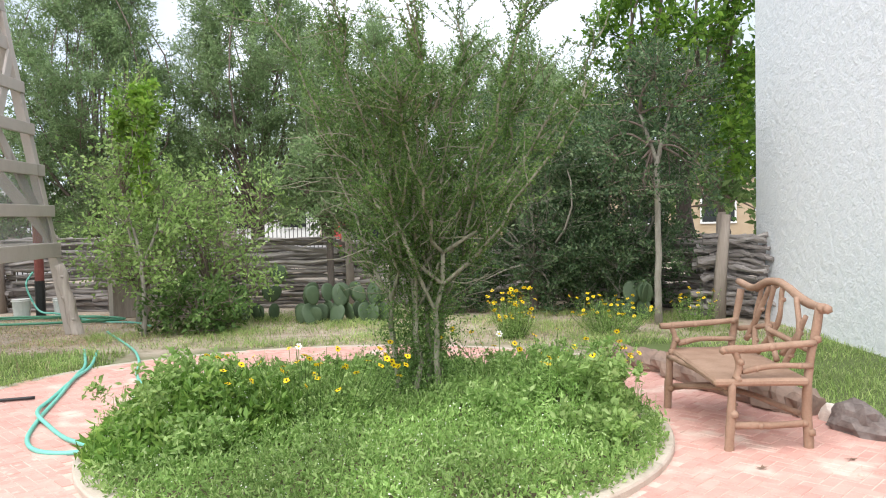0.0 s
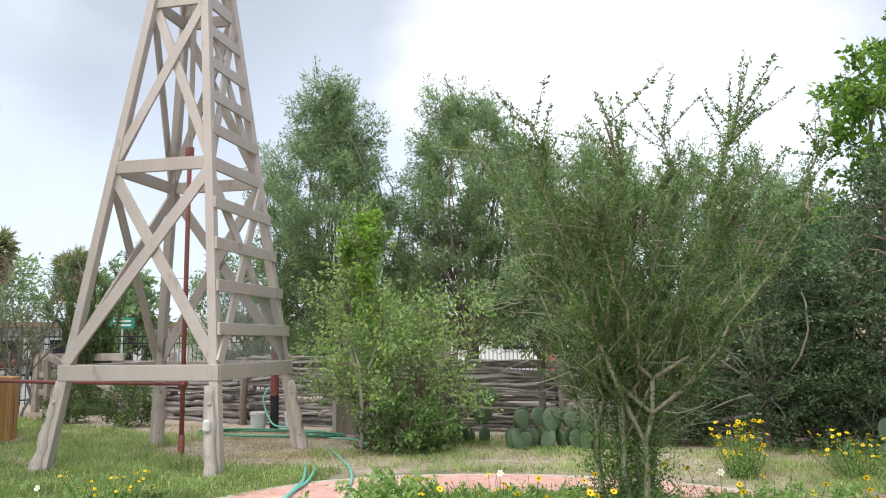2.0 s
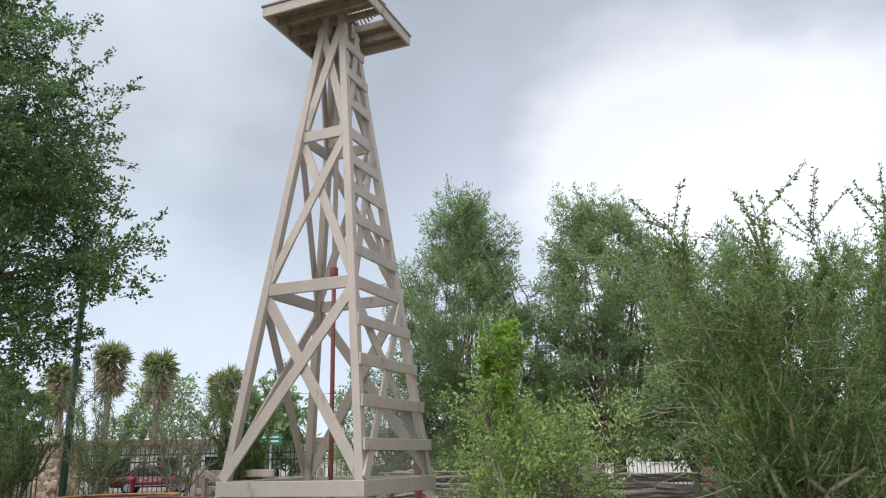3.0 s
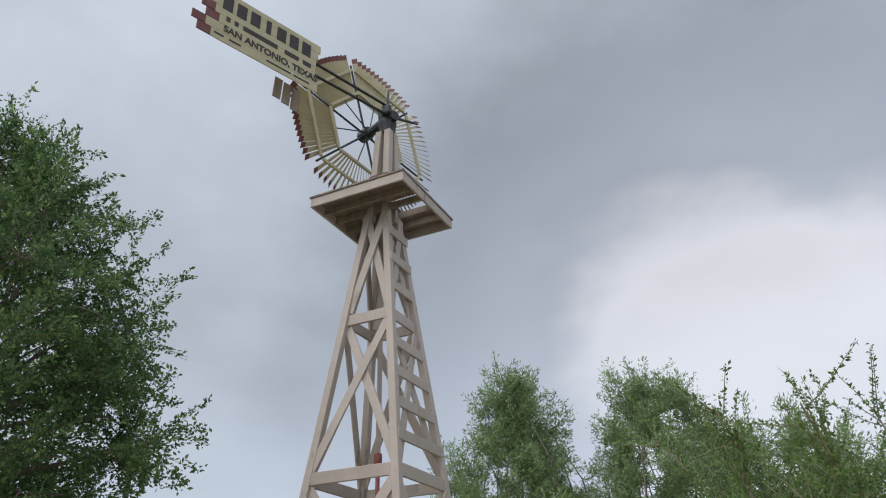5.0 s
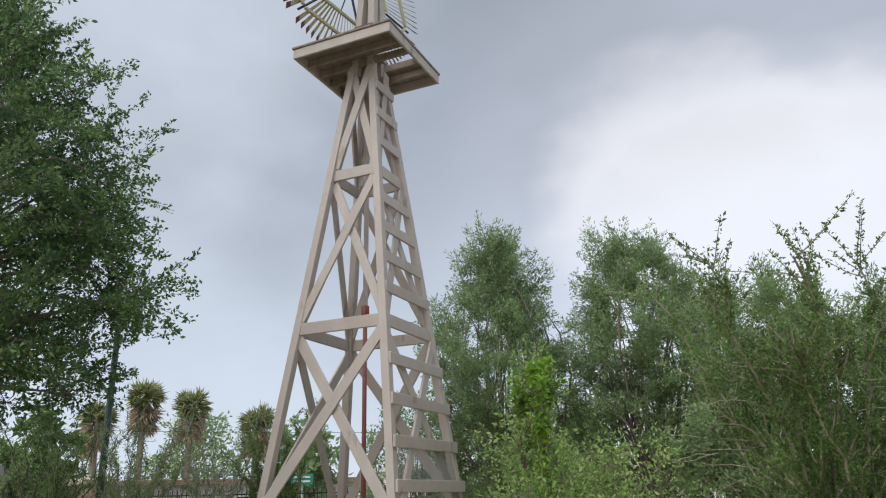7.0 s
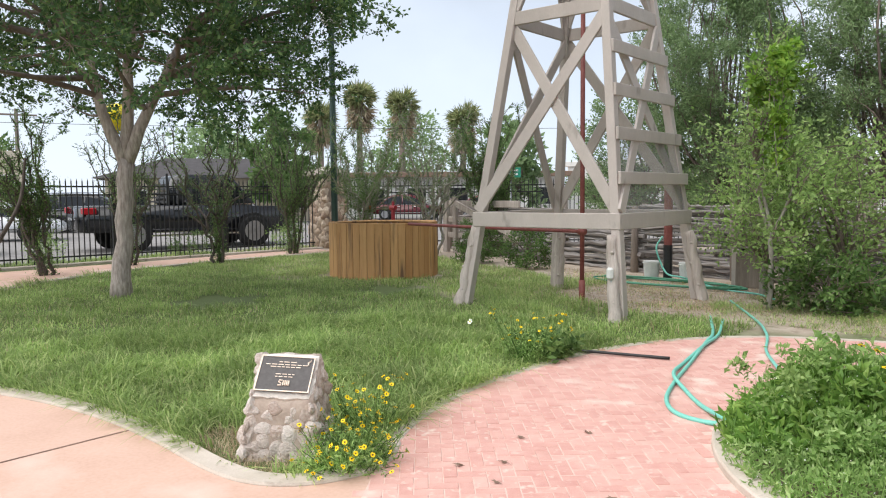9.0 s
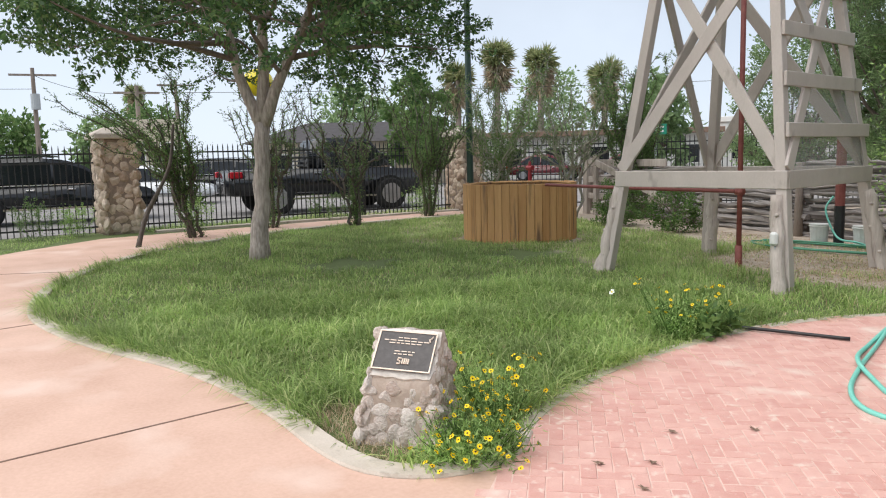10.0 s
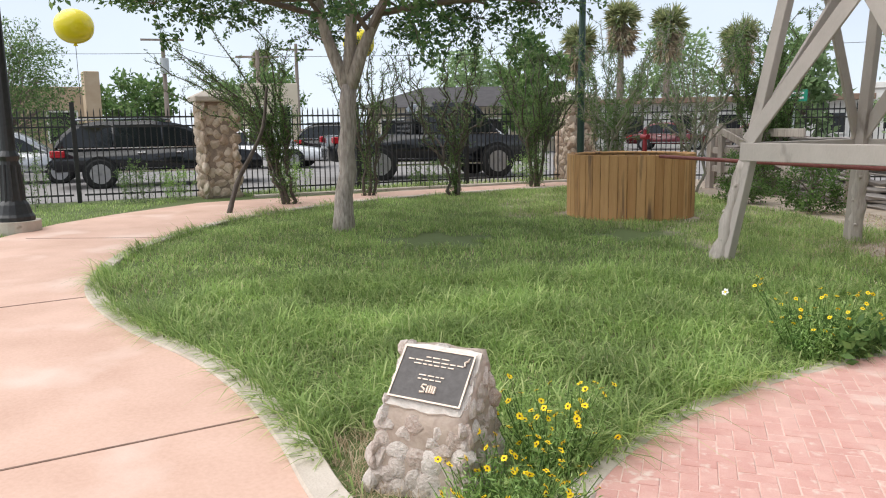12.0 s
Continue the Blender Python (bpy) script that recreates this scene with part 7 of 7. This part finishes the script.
def bed_height(x, y):
    h = 0.15 + 0.02 * np.clip((y - 4.6) / 1.6, 0, 1)
    for cx, cy, r, a in ((-1.75, 4.95, 0.55, 0.40), (-1.45, 5.9, 0.5, 0.10), (-0.6, 6.4, 0.45, 0.05), (0.2, 6.3, 0.4, 0.05), (0.85, 5.5, 0.6, 0.30), (0.9, 6.2, 0.45, 0.10), (-0.9, 5.3, 0.4, 0.2), (0.2, 5.2, 0.35, 0.14)):
        h = h + 1.2 * a * np.exp(-((x - cx) ** 2 + (y - cy) ** 2) / (r * r) * 1.6)
    return h


planting = thing("flower_bed_plants", (BED_C[0], BED_C[1], 0.05), "dense mixed low flowering plants filling the round bed", "plants", kind="stuff")
n = 56000
a, r = rng.uniform(0, 6.2832, n), BED_R * 0.97 * np.sqrt(rng.uniform(0, 1, n))
X, Y = BED_C[0] + r * np.cos(a), BED_C[1] + r * np.sin(a)
lumpy = 0.75 + 0.5 * np.sin(X * 9 + np.sin(Y * 7) * 2) * np.sin(Y * 8 + 1) * 0.5
H = bed_height(X, Y) * np.clip(lumpy, 0.55, 1.2) * np.clip((1.02 - (r / (BED_R * 1.0)) ** 6), 0.25, 1)
Z = 0.05 + H * rng.uniform(0.15, 1.0, n) ** 0.55 + rng.exponential(0.018, n)
pts = np.stack([X + rng.normal(size=n) * 0.02 * 1, Y + rng.normal(size=n) * 0.02, Z], 1)
left = (np.hypot(X + 1.75, Y - 5.0) < 0.75)
lv = np.zeros_like(pts)
lv[:, 2] = 0.5
V, F = leaf_cards(rng, pts[~left], 0.042, 0.33, lv[~left])
o = bulk("small_leaves", V, F, M_LEAF_BED, planting)
o["kind"] = "stuff"
V, F = leaf_cards(rng, pts[left], 0.075, 0.38, lv[left] * 0.4)
o = bulk("broad_leaves", V, F, leaf_mat("broad_bed_leaf", (0.07, 0.15, 0.025), (0.16, 0.28, 0.055), (0.25, 0.36, 0.09), 0.4), planting)
o["kind"] = "stuff"
m = 1500
i = rng.integers(0, n, m)
tops = np.stack([X[i], Y[i], 0.05 + H[i] + rng.uniform(0.02, 0.16, m)], 1)
foot = tops.copy()
foot[:, 2] = 0.05
foot[:, :2] += rng.normal(size=(m, 2)) * 0.05
V, F = tubes_array(np.concatenate([foot, tops, np.full((m, 1), 0.003), np.full((m, 1), 0.0015)], 1), 3)
o = bulk("stalk_growth", V, F, M_LEAF_BED, planting)
o["kind"] = "stuff"
# taller clumps that stand out of the carpet
rk = random.Random(55)
for k, (x, y, h, s) in enumerate(((-1.85, 4.75, 0.55, 0.34), (-1.75, 5.25, 0.6, 0.34), (-1.45, 5.8, 0.36, 0.3), (-1.2, 6.3, 0.26, 0.3), (-0.75, 6.6, 0.22, 0.3), (-0.1, 6.75, 0.22, 0.3), (0.45, 6.45, 0.28, 0.3), (0.85, 6.1, 0.36, 0.3), (1.1, 5.6, 0.52, 0.32), (1.05, 5.15, 0.5, 0.3), (0.6, 5.7, 0.45, 0.28), (-1.0, 5.6, 0.4, 0.28), (-0.75, 5.1, 0.34, 0.25), (0.35, 5.05, 0.32, 0.25), (-1.45, 4.4, 0.34, 0.25), (0.9, 4.6, 0.3, 0.25))):
    wand_shrub("bed_clump", (x, y, 0.05), "leafy flowering clump in the round bed", h, s, 16, M_LEAF_BED if k % 3 else M_LEAF_PALE, M_LEAF_BED, 300 + k, 42, 0.042 + 0.012 * (k % 2), low=0.1, category="plant", group="clumps in the flower bed", tuft=0.035, base_r=0.12, thick=0.004, subs=2)
# seed-head sprigs and tiny white flowers
p2 = np.repeat(tops[:500], 8, 0) + rng.normal(size=(4000, 3)) * 0.018
V, F = leaf_cards(rng, p2, 0.02, 0.5)
o = bulk("sprigs", V, F, M_LEAF_PALE, planting)
o["kind"] = "stuff"
front = np.where((Y < 5.0))[0]
i = rng.choice(front, 900)
p3 = np.stack([X[i], Y[i], 0.055 + H[i] + rng.uniform(-0.01, 0.03, 900)], 1)
V, F = leaf_cards(rng, p3, 0.010, 0.9)
o = bulk("tiny_white_flowers", V, F, M_PETALW, planting, "tiny white flowers")
o["kind"] = "stuff"


# ---- yellow daisies ----
def daisy_mesh(k, petals=8, r=0.024, petal_m=None):
    rr = random.Random(k)
    bm = bmesh.new()
    for i in range(petals):
        a = 2 * math.pi * i / petals + rr.uniform(-0.1, 0.1)
        u, v = Vector((math.cos(a), math.sin(a), 0.0)), Vector((-math.sin(a), math.cos(a), 0))
        w = r * 0.36
        dz = Vector((0, 0, rr.uniform(-0.15, 0.25) * r))
        pts = [u * r * 0.2, u * r * 0.7 + v * w + dz * 0.6, u * r * 1.05 + dz, u * r * 0.7 - v * w + dz * 0.6]
        bm.faces.new([bm.verts.new(p) for p in pts])
    nf = len(bm.faces)
    bmesh.ops.create_icosphere(bm, subdivisions=1, radius=r * 0.3, matrix=Matrix.Diagonal((1, 1, 0.6, 1)))
    me = bpy.data.meshes.new("daisy")
    bm.faces.ensure_lookup_table()
    for i, f in enumerate(bm.faces):
        f.material_index = 0 if i < nf else 1
    bm.to_mesh(me)
    bm.free()
    me.materials.append(petal_m or M_PETAL)
    me.materials.append(M_EYE if petal_m is None else M_PETAL)
    return me


DAISY = [daisy_mesh(k) for k in range(5)]
POPPY = daisy_mesh(9, 6, 0.028, M_PETALW)


def daisies(name, c, r, n, zlo, zhi, seed, label, leafy, scale=1.0):
    """A clump of thin stems with small leaves; each flower head is a part."""
    rg = np.random.default_rng(seed)
    ob = thing(name, (c[0], c[1], 0.0), label, "flowers", "yellow daisies")
    segs, LP = [], []
    for k in range(n + n // 2):
        a, q = rg.uniform(0, 6.283), math.sqrt(rg.uniform(0, 1))
        tip = np.array([c[0] + r[0] * q * math.cos(a), c[1] + r[1] * q * math.sin(a), rg.uniform(zlo, zhi)])
        ft = np.array([c[0] + (tip[0] - c[0]) * 0.45, c[1] + (tip[1] - c[1]) * 0.45, 0.0])
        mid = (tip + ft) / 2 + rg.normal(size=3) * 0.02
        segs += [[*ft, *mid, 0.003, 0.0025], [*mid, *tip, 0.0025, 0.0018]]
        for _ in range(leafy):
            t = rg.uniform(0.05, 0.85)
            LP.append((ft + (mid - ft) * t * 2 if t < 0.5 else mid + (tip - mid) * (t - 0.5) * 2) + rg.normal(size=3) * 0.022)
        if k < n:
            o = new("flower", DAISY[k % 5])
            o.parent = ob
            o.matrix_basis = pose(*(tip - np.array([c[0], c[1], 0.0])), rg.uniform(5, 60), rg.uniform(-35, 35), rg.uniform(0, 360)) @ Matrix.Diagonal((scale, scale, scale, 1))
    V, F = tubes_array(segs, 4)
    o = bulk("stalk_tuft", V, F, M_LEAF_SHRUB, ob)
    o["kind"] = "stuff"
    V, F = leaf_cards(rg, np.array(LP), 0.035, 0.22, np.tile([0, 0, 0.4], (len(LP), 1)))
    o = bulk("foliage", V, F, M_LEAF_BED, ob)
    o["kind"] = "stuff"
    return ob


daisies("yellow_daisies", (-3.52, 2.78), (0.33, 0.33), 90, 0.05, 0.27, 1, "yellow dark-eyed daisies at the foot of the memorial stone", 30, 0.62)
daisies("yellow_daisies", (-3.85, 3.22), (0.26, 0.28), 44, 0.16, 0.38, 2, "tall yellow dark-eyed daisies in the lawn edge", 18, 0.66)
daisies("yellow_daisies", (-4.45, 5.62), (0.42, 0.36), 46, 0.2, 0.46, 3, "leafy clump of small yellow daisies in the lawn", 36, 0.6)
wand_shrub("leafy_weed", (-4.36, 5.74, 0), "broad-leaved dark green weed clump at the lawn edge", 0.24, 0.36, 12, M_LEAF_SHRUB, M_LEAF_BED, 77, 26, 0.075, low=0.05, category="plant", tuft=0.05, thick=0.005, subs=2, base_r=0.16)
daisies("yellow_daisies", (0.8, 9.1), (0.30, 0.35), 46, 0.22, 0.62, 4, "bright yellow daisies behind the brick circle", 40, 1.25)
daisies("yellow_daisies", (2.05, 9.35), (0.6, 0.4), 40, 0.18, 0.5, 5, "scattered yellow daisies under the dark bush", 50)
daisies("yellow_daisies", (3.1, 9.4), (0.35, 0.3), 16, 0.3, 0.6, 6, "yellow daisies before the stacked stick fence", 50)
daisies("yellow_daisies", (-0.9, 5.15), (0.75, 0.6), 40, 0.36, 0.60, 7, "yellow daisies among the flower bed plants", 14)
daisies("yellow_daisies", (0.75, 5.6), (0.8, 0.5), 34, 0.36, 0.62, 8, "yellow daisies among the flower bed plants", 14)
for x, y, z in ((-1.12, 5.75, 0.52), (0.42, 5.95, 0.55), (-5.13, 5.58, 0.28)):
    pf = thing("white_poppy", (x, y, 0), "single white poppy flower on a thin stem", "flower")
    o = new("flower", POPPY)
    o.parent = pf
    o.matrix_basis = pose(0, 0, z, 55, 0, 10)
    bm = bmesh.new()
    tube(bm, [(x, y, 0), (x, y, z)], 0.003, 4)
    part("stem", bm, M_LEAF_BED, pf)

# ---- grass ----


def grass(name, poly, per, length, label, seed, material=M_GRASS, width=0.006, holes=(), patchy=0.0, bias=(0.0, 0.0), fine=False, bend=(0.3, 1.3)):
    rg = np.random.default_rng(seed)
    P = np.array(poly)
    lo, hi = P.min(0), P.max(0)
    n = int((hi - lo).prod() * per)
    xy = rg.uniform(lo, hi, (n, 2))
    keep = inside(poly, xy)
    for hx, hy, hr in holes:
        keep &= np.hypot(xy[:, 0] - hx, xy[:, 1] - hy) > hr * (1 + 0.3 * np.sin(np.arctan2(xy[:, 1] - hy, xy[:, 0] - hx) * 5))
    if patchy:
        f = np.sin(xy[:, 0] * 2.1 + np.sin(xy[:, 1] * 1.7) * 1.5) * np.sin(xy[:, 1] * 2.6 + xy[:, 0] * 0.8)
        keep &= rg.uniform(-1, 1, n) * 1.0 < f + 1 - 2 * patchy
    xy = xy[keep]
    n = len(xy)
    tall = 0.7 + 0.45 * np.sin(xy[:, 0] * 3.1 + 1.3 * np.sin(xy[:, 1] * 2.3)) * np.sin(xy[:, 1] * 3.7 + 0.6) + rg.uniform(-0.25, 0.45, n)
    L = length * np.clip(tall, 0.3, 1.6)
    a = rg.uniform(0, 6.2832, n)
    d = np.stack([np.cos(a), np.sin(a)], 1) + np.array(bias)
    d /= np.linalg.norm(d, axis=1)[:, None] + 1e-6
    s = np.stack([-d[:, 1], d[:, 0]], 1) * (width * rg.uniform(0.6, 1.3, n))[:, None] / 2
    lean = rg.uniform(*bend, n)
    b = np.concatenate([xy, np.full((n, 1), -0.01)], 1)
    s3 = np.concatenate([s, np.zeros((n, 1))], 1)

    def arc(t):
        rise = np.maximum(L * (t - (0.25 + 0.48 * lean) * t * t), 0.012)
        return np.concatenate([xy + d * (L * lean * 0.9 * t ** 1.5)[:, None], rise[:, None]], 1)

    if fine:
        m1, m2, tip = arc(0.38), arc(0.72), arc(1.0)
        V = np.stack([b - s3, b + s3, m1 + s3 * 0.95, m1 - s3 * 0.95, m2 + s3 * 0.7, m2 - s3 * 0.7, tip], 1).reshape(-1, 3)
        i = np.arange(n)[:, None] * 7
        F = np.concatenate([i + [[0, 1, 2]], i + [[0, 2, 3]], i + [[3, 2, 4]], i + [[3, 4, 5]], i + [[5, 4, 6]]])
    else:
        mid, tip = arc(0.52), arc(1.0)
        V = np.stack([b - s3, b + s3, mid + s3 * 0.85, mid - s3 * 0.85, tip], 1).reshape(-1, 3)
        i = np.arange(n)[:, None] * 5
        F = np.concatenate([i + [[0, 1, 2]], i + [[0, 2, 3]], i + [[3, 2, 4]]])
    o = bulk(name, V, F, material)
    return tagged(o, label, "grass", kind="stuff")


HOLES = ((-11.0, 9.75, 0.98), (-11.6, 5.05, 0.12), (-10.0, 5.75, 0.62), (-9.0, 8.2, 0.55), (-4.02, 2.66, 0.36), (-4.30, 2.46, 0.30), (-8.0, 8.4, 0.35))
grass("lawn", [(x, y) for x, y in LAWN], 920, 0.165, "thick green lawn grass, uneven and unmown", 10, holes=HOLES, width=0.009)
grass("dead_blades", [(x, y) for x, y in LAWN], 140, 0.12, "scattered dry blades through the lawn", 21, material=M_STRAW, holes=HOLES, width=0.006)
SHAG = [(-3.45, 2.4), (-4.6, 2.4), (-5.6, 2.35), (-6.8, 2.1), (-8.0, 1.85), (-8.4, 3.2), (-7.5, 5.5), (-6.6, 7.3), (-4.4, 7.3), (-4.2, 5.5), (-4.1, 4.2), (-3.75, 3.3)]
grass("long_grass", SHAG, 1250, 0.26, "longer shaggy grass along the near lawn edge", 11, holes=HOLES[4:6], width=0.0085, fine=True)
EDGE = [(x, y) for x, y in inner_line[22:70]]
edge_poly = EDGE + [(x + 0.02, y + 0.16) for x, y in EDGE[::-1]]
grass("edge_grass", edge_poly, 1500, 0.25, "grass flopping over the kerb", 12, width=0.008, fine=True, bias=(-0.3, -1.0))
EDGE2 = ring_line[2:22]
grass("edge_grass", [(x - 0.16, y - 0.02) for x, y in EDGE2] + EDGE2[::-1], 800, 0.24, "grass flopping over the brick edge", 13, width=0.008, fine=True, bias=(1.1, -0.2))
grass("edge_grass", edge_poly, 130, 0.42, "long single blades lying over the kerb", 22, width=0.008, fine=True, bias=(-0.5, -1.2))
grass("edge_grass", [(x - 0.14, y - 0.02) for x, y in EDGE2] + EDGE2[::-1], 90, 0.44, "long single blades lying over the bricks", 23, width=0.008, fine=True, bias=(1.3, -0.5))
grass("wall_grass", [(2.25, 6.9), (2.75, 5.4), (3.1, 4.4), (3.15, 2.5), (4.28, 2.5), (4.28, 9.6), (2.6, 8.6)], 1000, 0.13, "bright green grass below the white wall", 14)
grass("verge_grass", [(-17.6, 3.6), (-15.7, 2.2), (-14.6, 1.3), (-13.2, 0.5), (-12.5, -2.5), (-18.6, -4.0), (-18.4, 3.6)], 360, 0.12, "mown green verge inside the iron fence", 15, width=0.009)
grass("tower_grass", [(-8.6, 8.2), (-8.6, 11.2), (-6.9, 11.2), (-7.0, 9.6), (-5.6, 8.4), (-5.6, 7.6)], 900, 0.26, "tall green grass tufts under the tower", 16, patchy=0.35)
grass("earth_weeds", [(-4.2, 8.9), (-2.4, 8.75), (0.2, 8.75), (2.0, 8.3), (3.3, 8.7), (3.9, 10.3), (2.0, 12.4), (-3.0, 12.4), (-5.0, 10.5)], 1000, 0.18, "thin weeds and low grass on bare earth", 17, patchy=0.34, bend=(0.7, 1.4))
grass("earth_weeds", [(-13.8, 13.0), (-8.5, 11.4), (-6.0, 10.6), (-4.0, 9.0), (-4.2, 8.4), (-6.5, 8.6), (-9, 9.5)], 260, 0.10, "thin weeds on the trodden earth round the tower", 18, patchy=0.6)
grass("dry_straw", [(-3.5, 2.42), (-3.9, 2.36), (-4.6, 2.38), (-4.7, 2.62), (-4.2, 2.9), (-3.6, 3.0)], 2600, 0.11, "dry brown straw at the foot of the memorial stone", 19, material=M_STRAW, width=0.004)
grass("dry_litter", [(-4.2, 9.0), (-2.4, 8.8), (0.2, 8.8), (2.0, 8.5), (3.4, 9.5), (2.0, 12.0), (-3.0, 12.0), (-5.0, 10.8), (-6.5, 11.5), (-6.5, 10.0)], 420, 0.06, "dry leaf and stem litter on bare earth", 20, material=M_STRAW, width=0.009, patchy=0.3, bend=(1.3, 1.55))


grass("dry_litter", [(-8.8, 9.4), (-6.4, 8.6), (-4.3, 8.6), (-3.6, 9.2), (-4.6, 12.3), (-9.5, 12.9), (-10.0, 11.0)], 900, 0.055, "dry stems and leaf litter on trodden earth", 24, material=M_STRAW, width=0.010, patchy=0.35, bend=(1.3, 1.55))
grass("earth_weeds", [(-9.8, 9.0), (-6.6, 8.3), (-4.3, 8.3), (-4.4, 9.6), (-6.0, 12.3), (-10.0, 12.6)], 420, 0.09, "low green weeds on trodden earth", 25, patchy=0.62)
grass("fence_foot_grass", [(-17.85, 5.1), (-17.75, 9.0), (-17.55, 13.2), (-18.6, 13.4), (-19.1, 9.0), (-19.2, 5.0)], 420, 0.24, "rough green grass along the foot of the iron fence", 26, width=0.012, patchy=0.3)

# ---- fallen leaves on the bricks ----
dead = mat("dry_brown_leaf", (0.16, 0.10, 0.07), (0.24, 0.16, 0.11), 30, 0.8, 0.3)
rl = random.Random(8)
for k, (x, y) in enumerate(((-2.9, 3.35), (-3.05, 3.15), (-2.75, 3.1), (-2.85, 4.1), (-3.1, 3.75), (1.75, 4.2), (2.3, 4.3), (-2.2, 3.3))):
    bm = bmesh.new()
    ctr = bm.verts.new((x, y, 0.040))
    rim = []
    for i in range(10):
        a = i * 0.628 + rl.uniform(-0.1, 0.1)
        q = (0.045 if i % 2 == 0 else 0.018) * rl.uniform(0.7, 1.2)
        rim.append(bm.verts.new((x + q * math.cos(a), y + q * 0.6 * math.sin(a), 0.036 + rl.uniform(0, 0.012))))
    for i in range(10):
        bm.faces.new((ctr, rim[i], rim[(i + 1) % 10]))
    tagged(part("fallen_leaf", bm, dead, None), "curled dry brown leaf on the brick paving", "leaf", "fallen leaves")

# ---- herringbone pavers, laid at 45 degrees ----
PW = 0.076
pbm = bmesh.new()
box(pbm, (0, 0, 0.015), (PW * 2 - 0.004, PW - 0.004, 0.034))
top_edges = [e for e in pbm.edges if all(v.co.z > 0.03 for v in e.verts)]
bmesh.ops.bevel(pbm, geom=top_edges, offset=0.003, segments=1, affect="EDGES")
paver_me = bpy.data.meshes.new("paver")
pbm.to_mesh(paver_me)
pbm.free()
base_v = np.array([v.co for v in paver_me.vertices])
base_f = [tuple(p.vertices) for p in paver_me.polygons]
paver_me.materials.append(M_BRICK)
spots = []
for i in range(-98, 98):
    for j in range(-98, 98):
        k = (i - j) % 4
        if k == 0:
            u, v, t = (i + 1) * PW, (j + 0.5) * PW, 0
        elif k == 3:
            u, v, t = (i + 0.5) * PW, (j + 1) * PW, 90
        else:
            continue
        x, y = (u - v) * 0.70711 - 0.8, (u + v) * 0.70711 + 4.0
        spots.append((x, y, t + 45))
xy = np.array([s[:2] for s in spots])
ok = inside(BRICKS, xy) & (np.hypot(xy[:, 0] - BED_C[0], xy[:, 1] - BED_C[1]) > BED_R + 0.01) & (xy[:, 1] > -2.55)
paving = bpy.data.objects["paving_bed"]
rp = random.Random(31)
order = sorted((s for s, q in zip(spots, ok) if q), key=lambda s: math.hypot(s[0] + 2.7, s[1] - 3.6))
VV, FF = [], []
for idx, (x, y, t) in enumerate(order):
    dz = rp.uniform(-0.0025, 0.0025)
    m = pose(x, y, dz, rp.uniform(-0.5, 0.5), rp.uniform(-0.5, 0.5), t + rp.uniform(-0.6, 0.6))
    if idx < 300:
        o = new("paver", paver_me)
        o.parent = paving
        o.matrix_basis = m
    else:
        n0 = len(VV)
        VV += [m @ Vector(v) for v in base_v]
        FF += [[n0 + q for q in f] for f in base_f]
me = bpy.data.meshes.new("pavers")
me.from_pydata([tuple(v) for v in VV], [], FF)
link_mesh("pavers", me, M_BRICKJ, paving, "salmon herringbone brick pavers")["kind"] = "stuff"
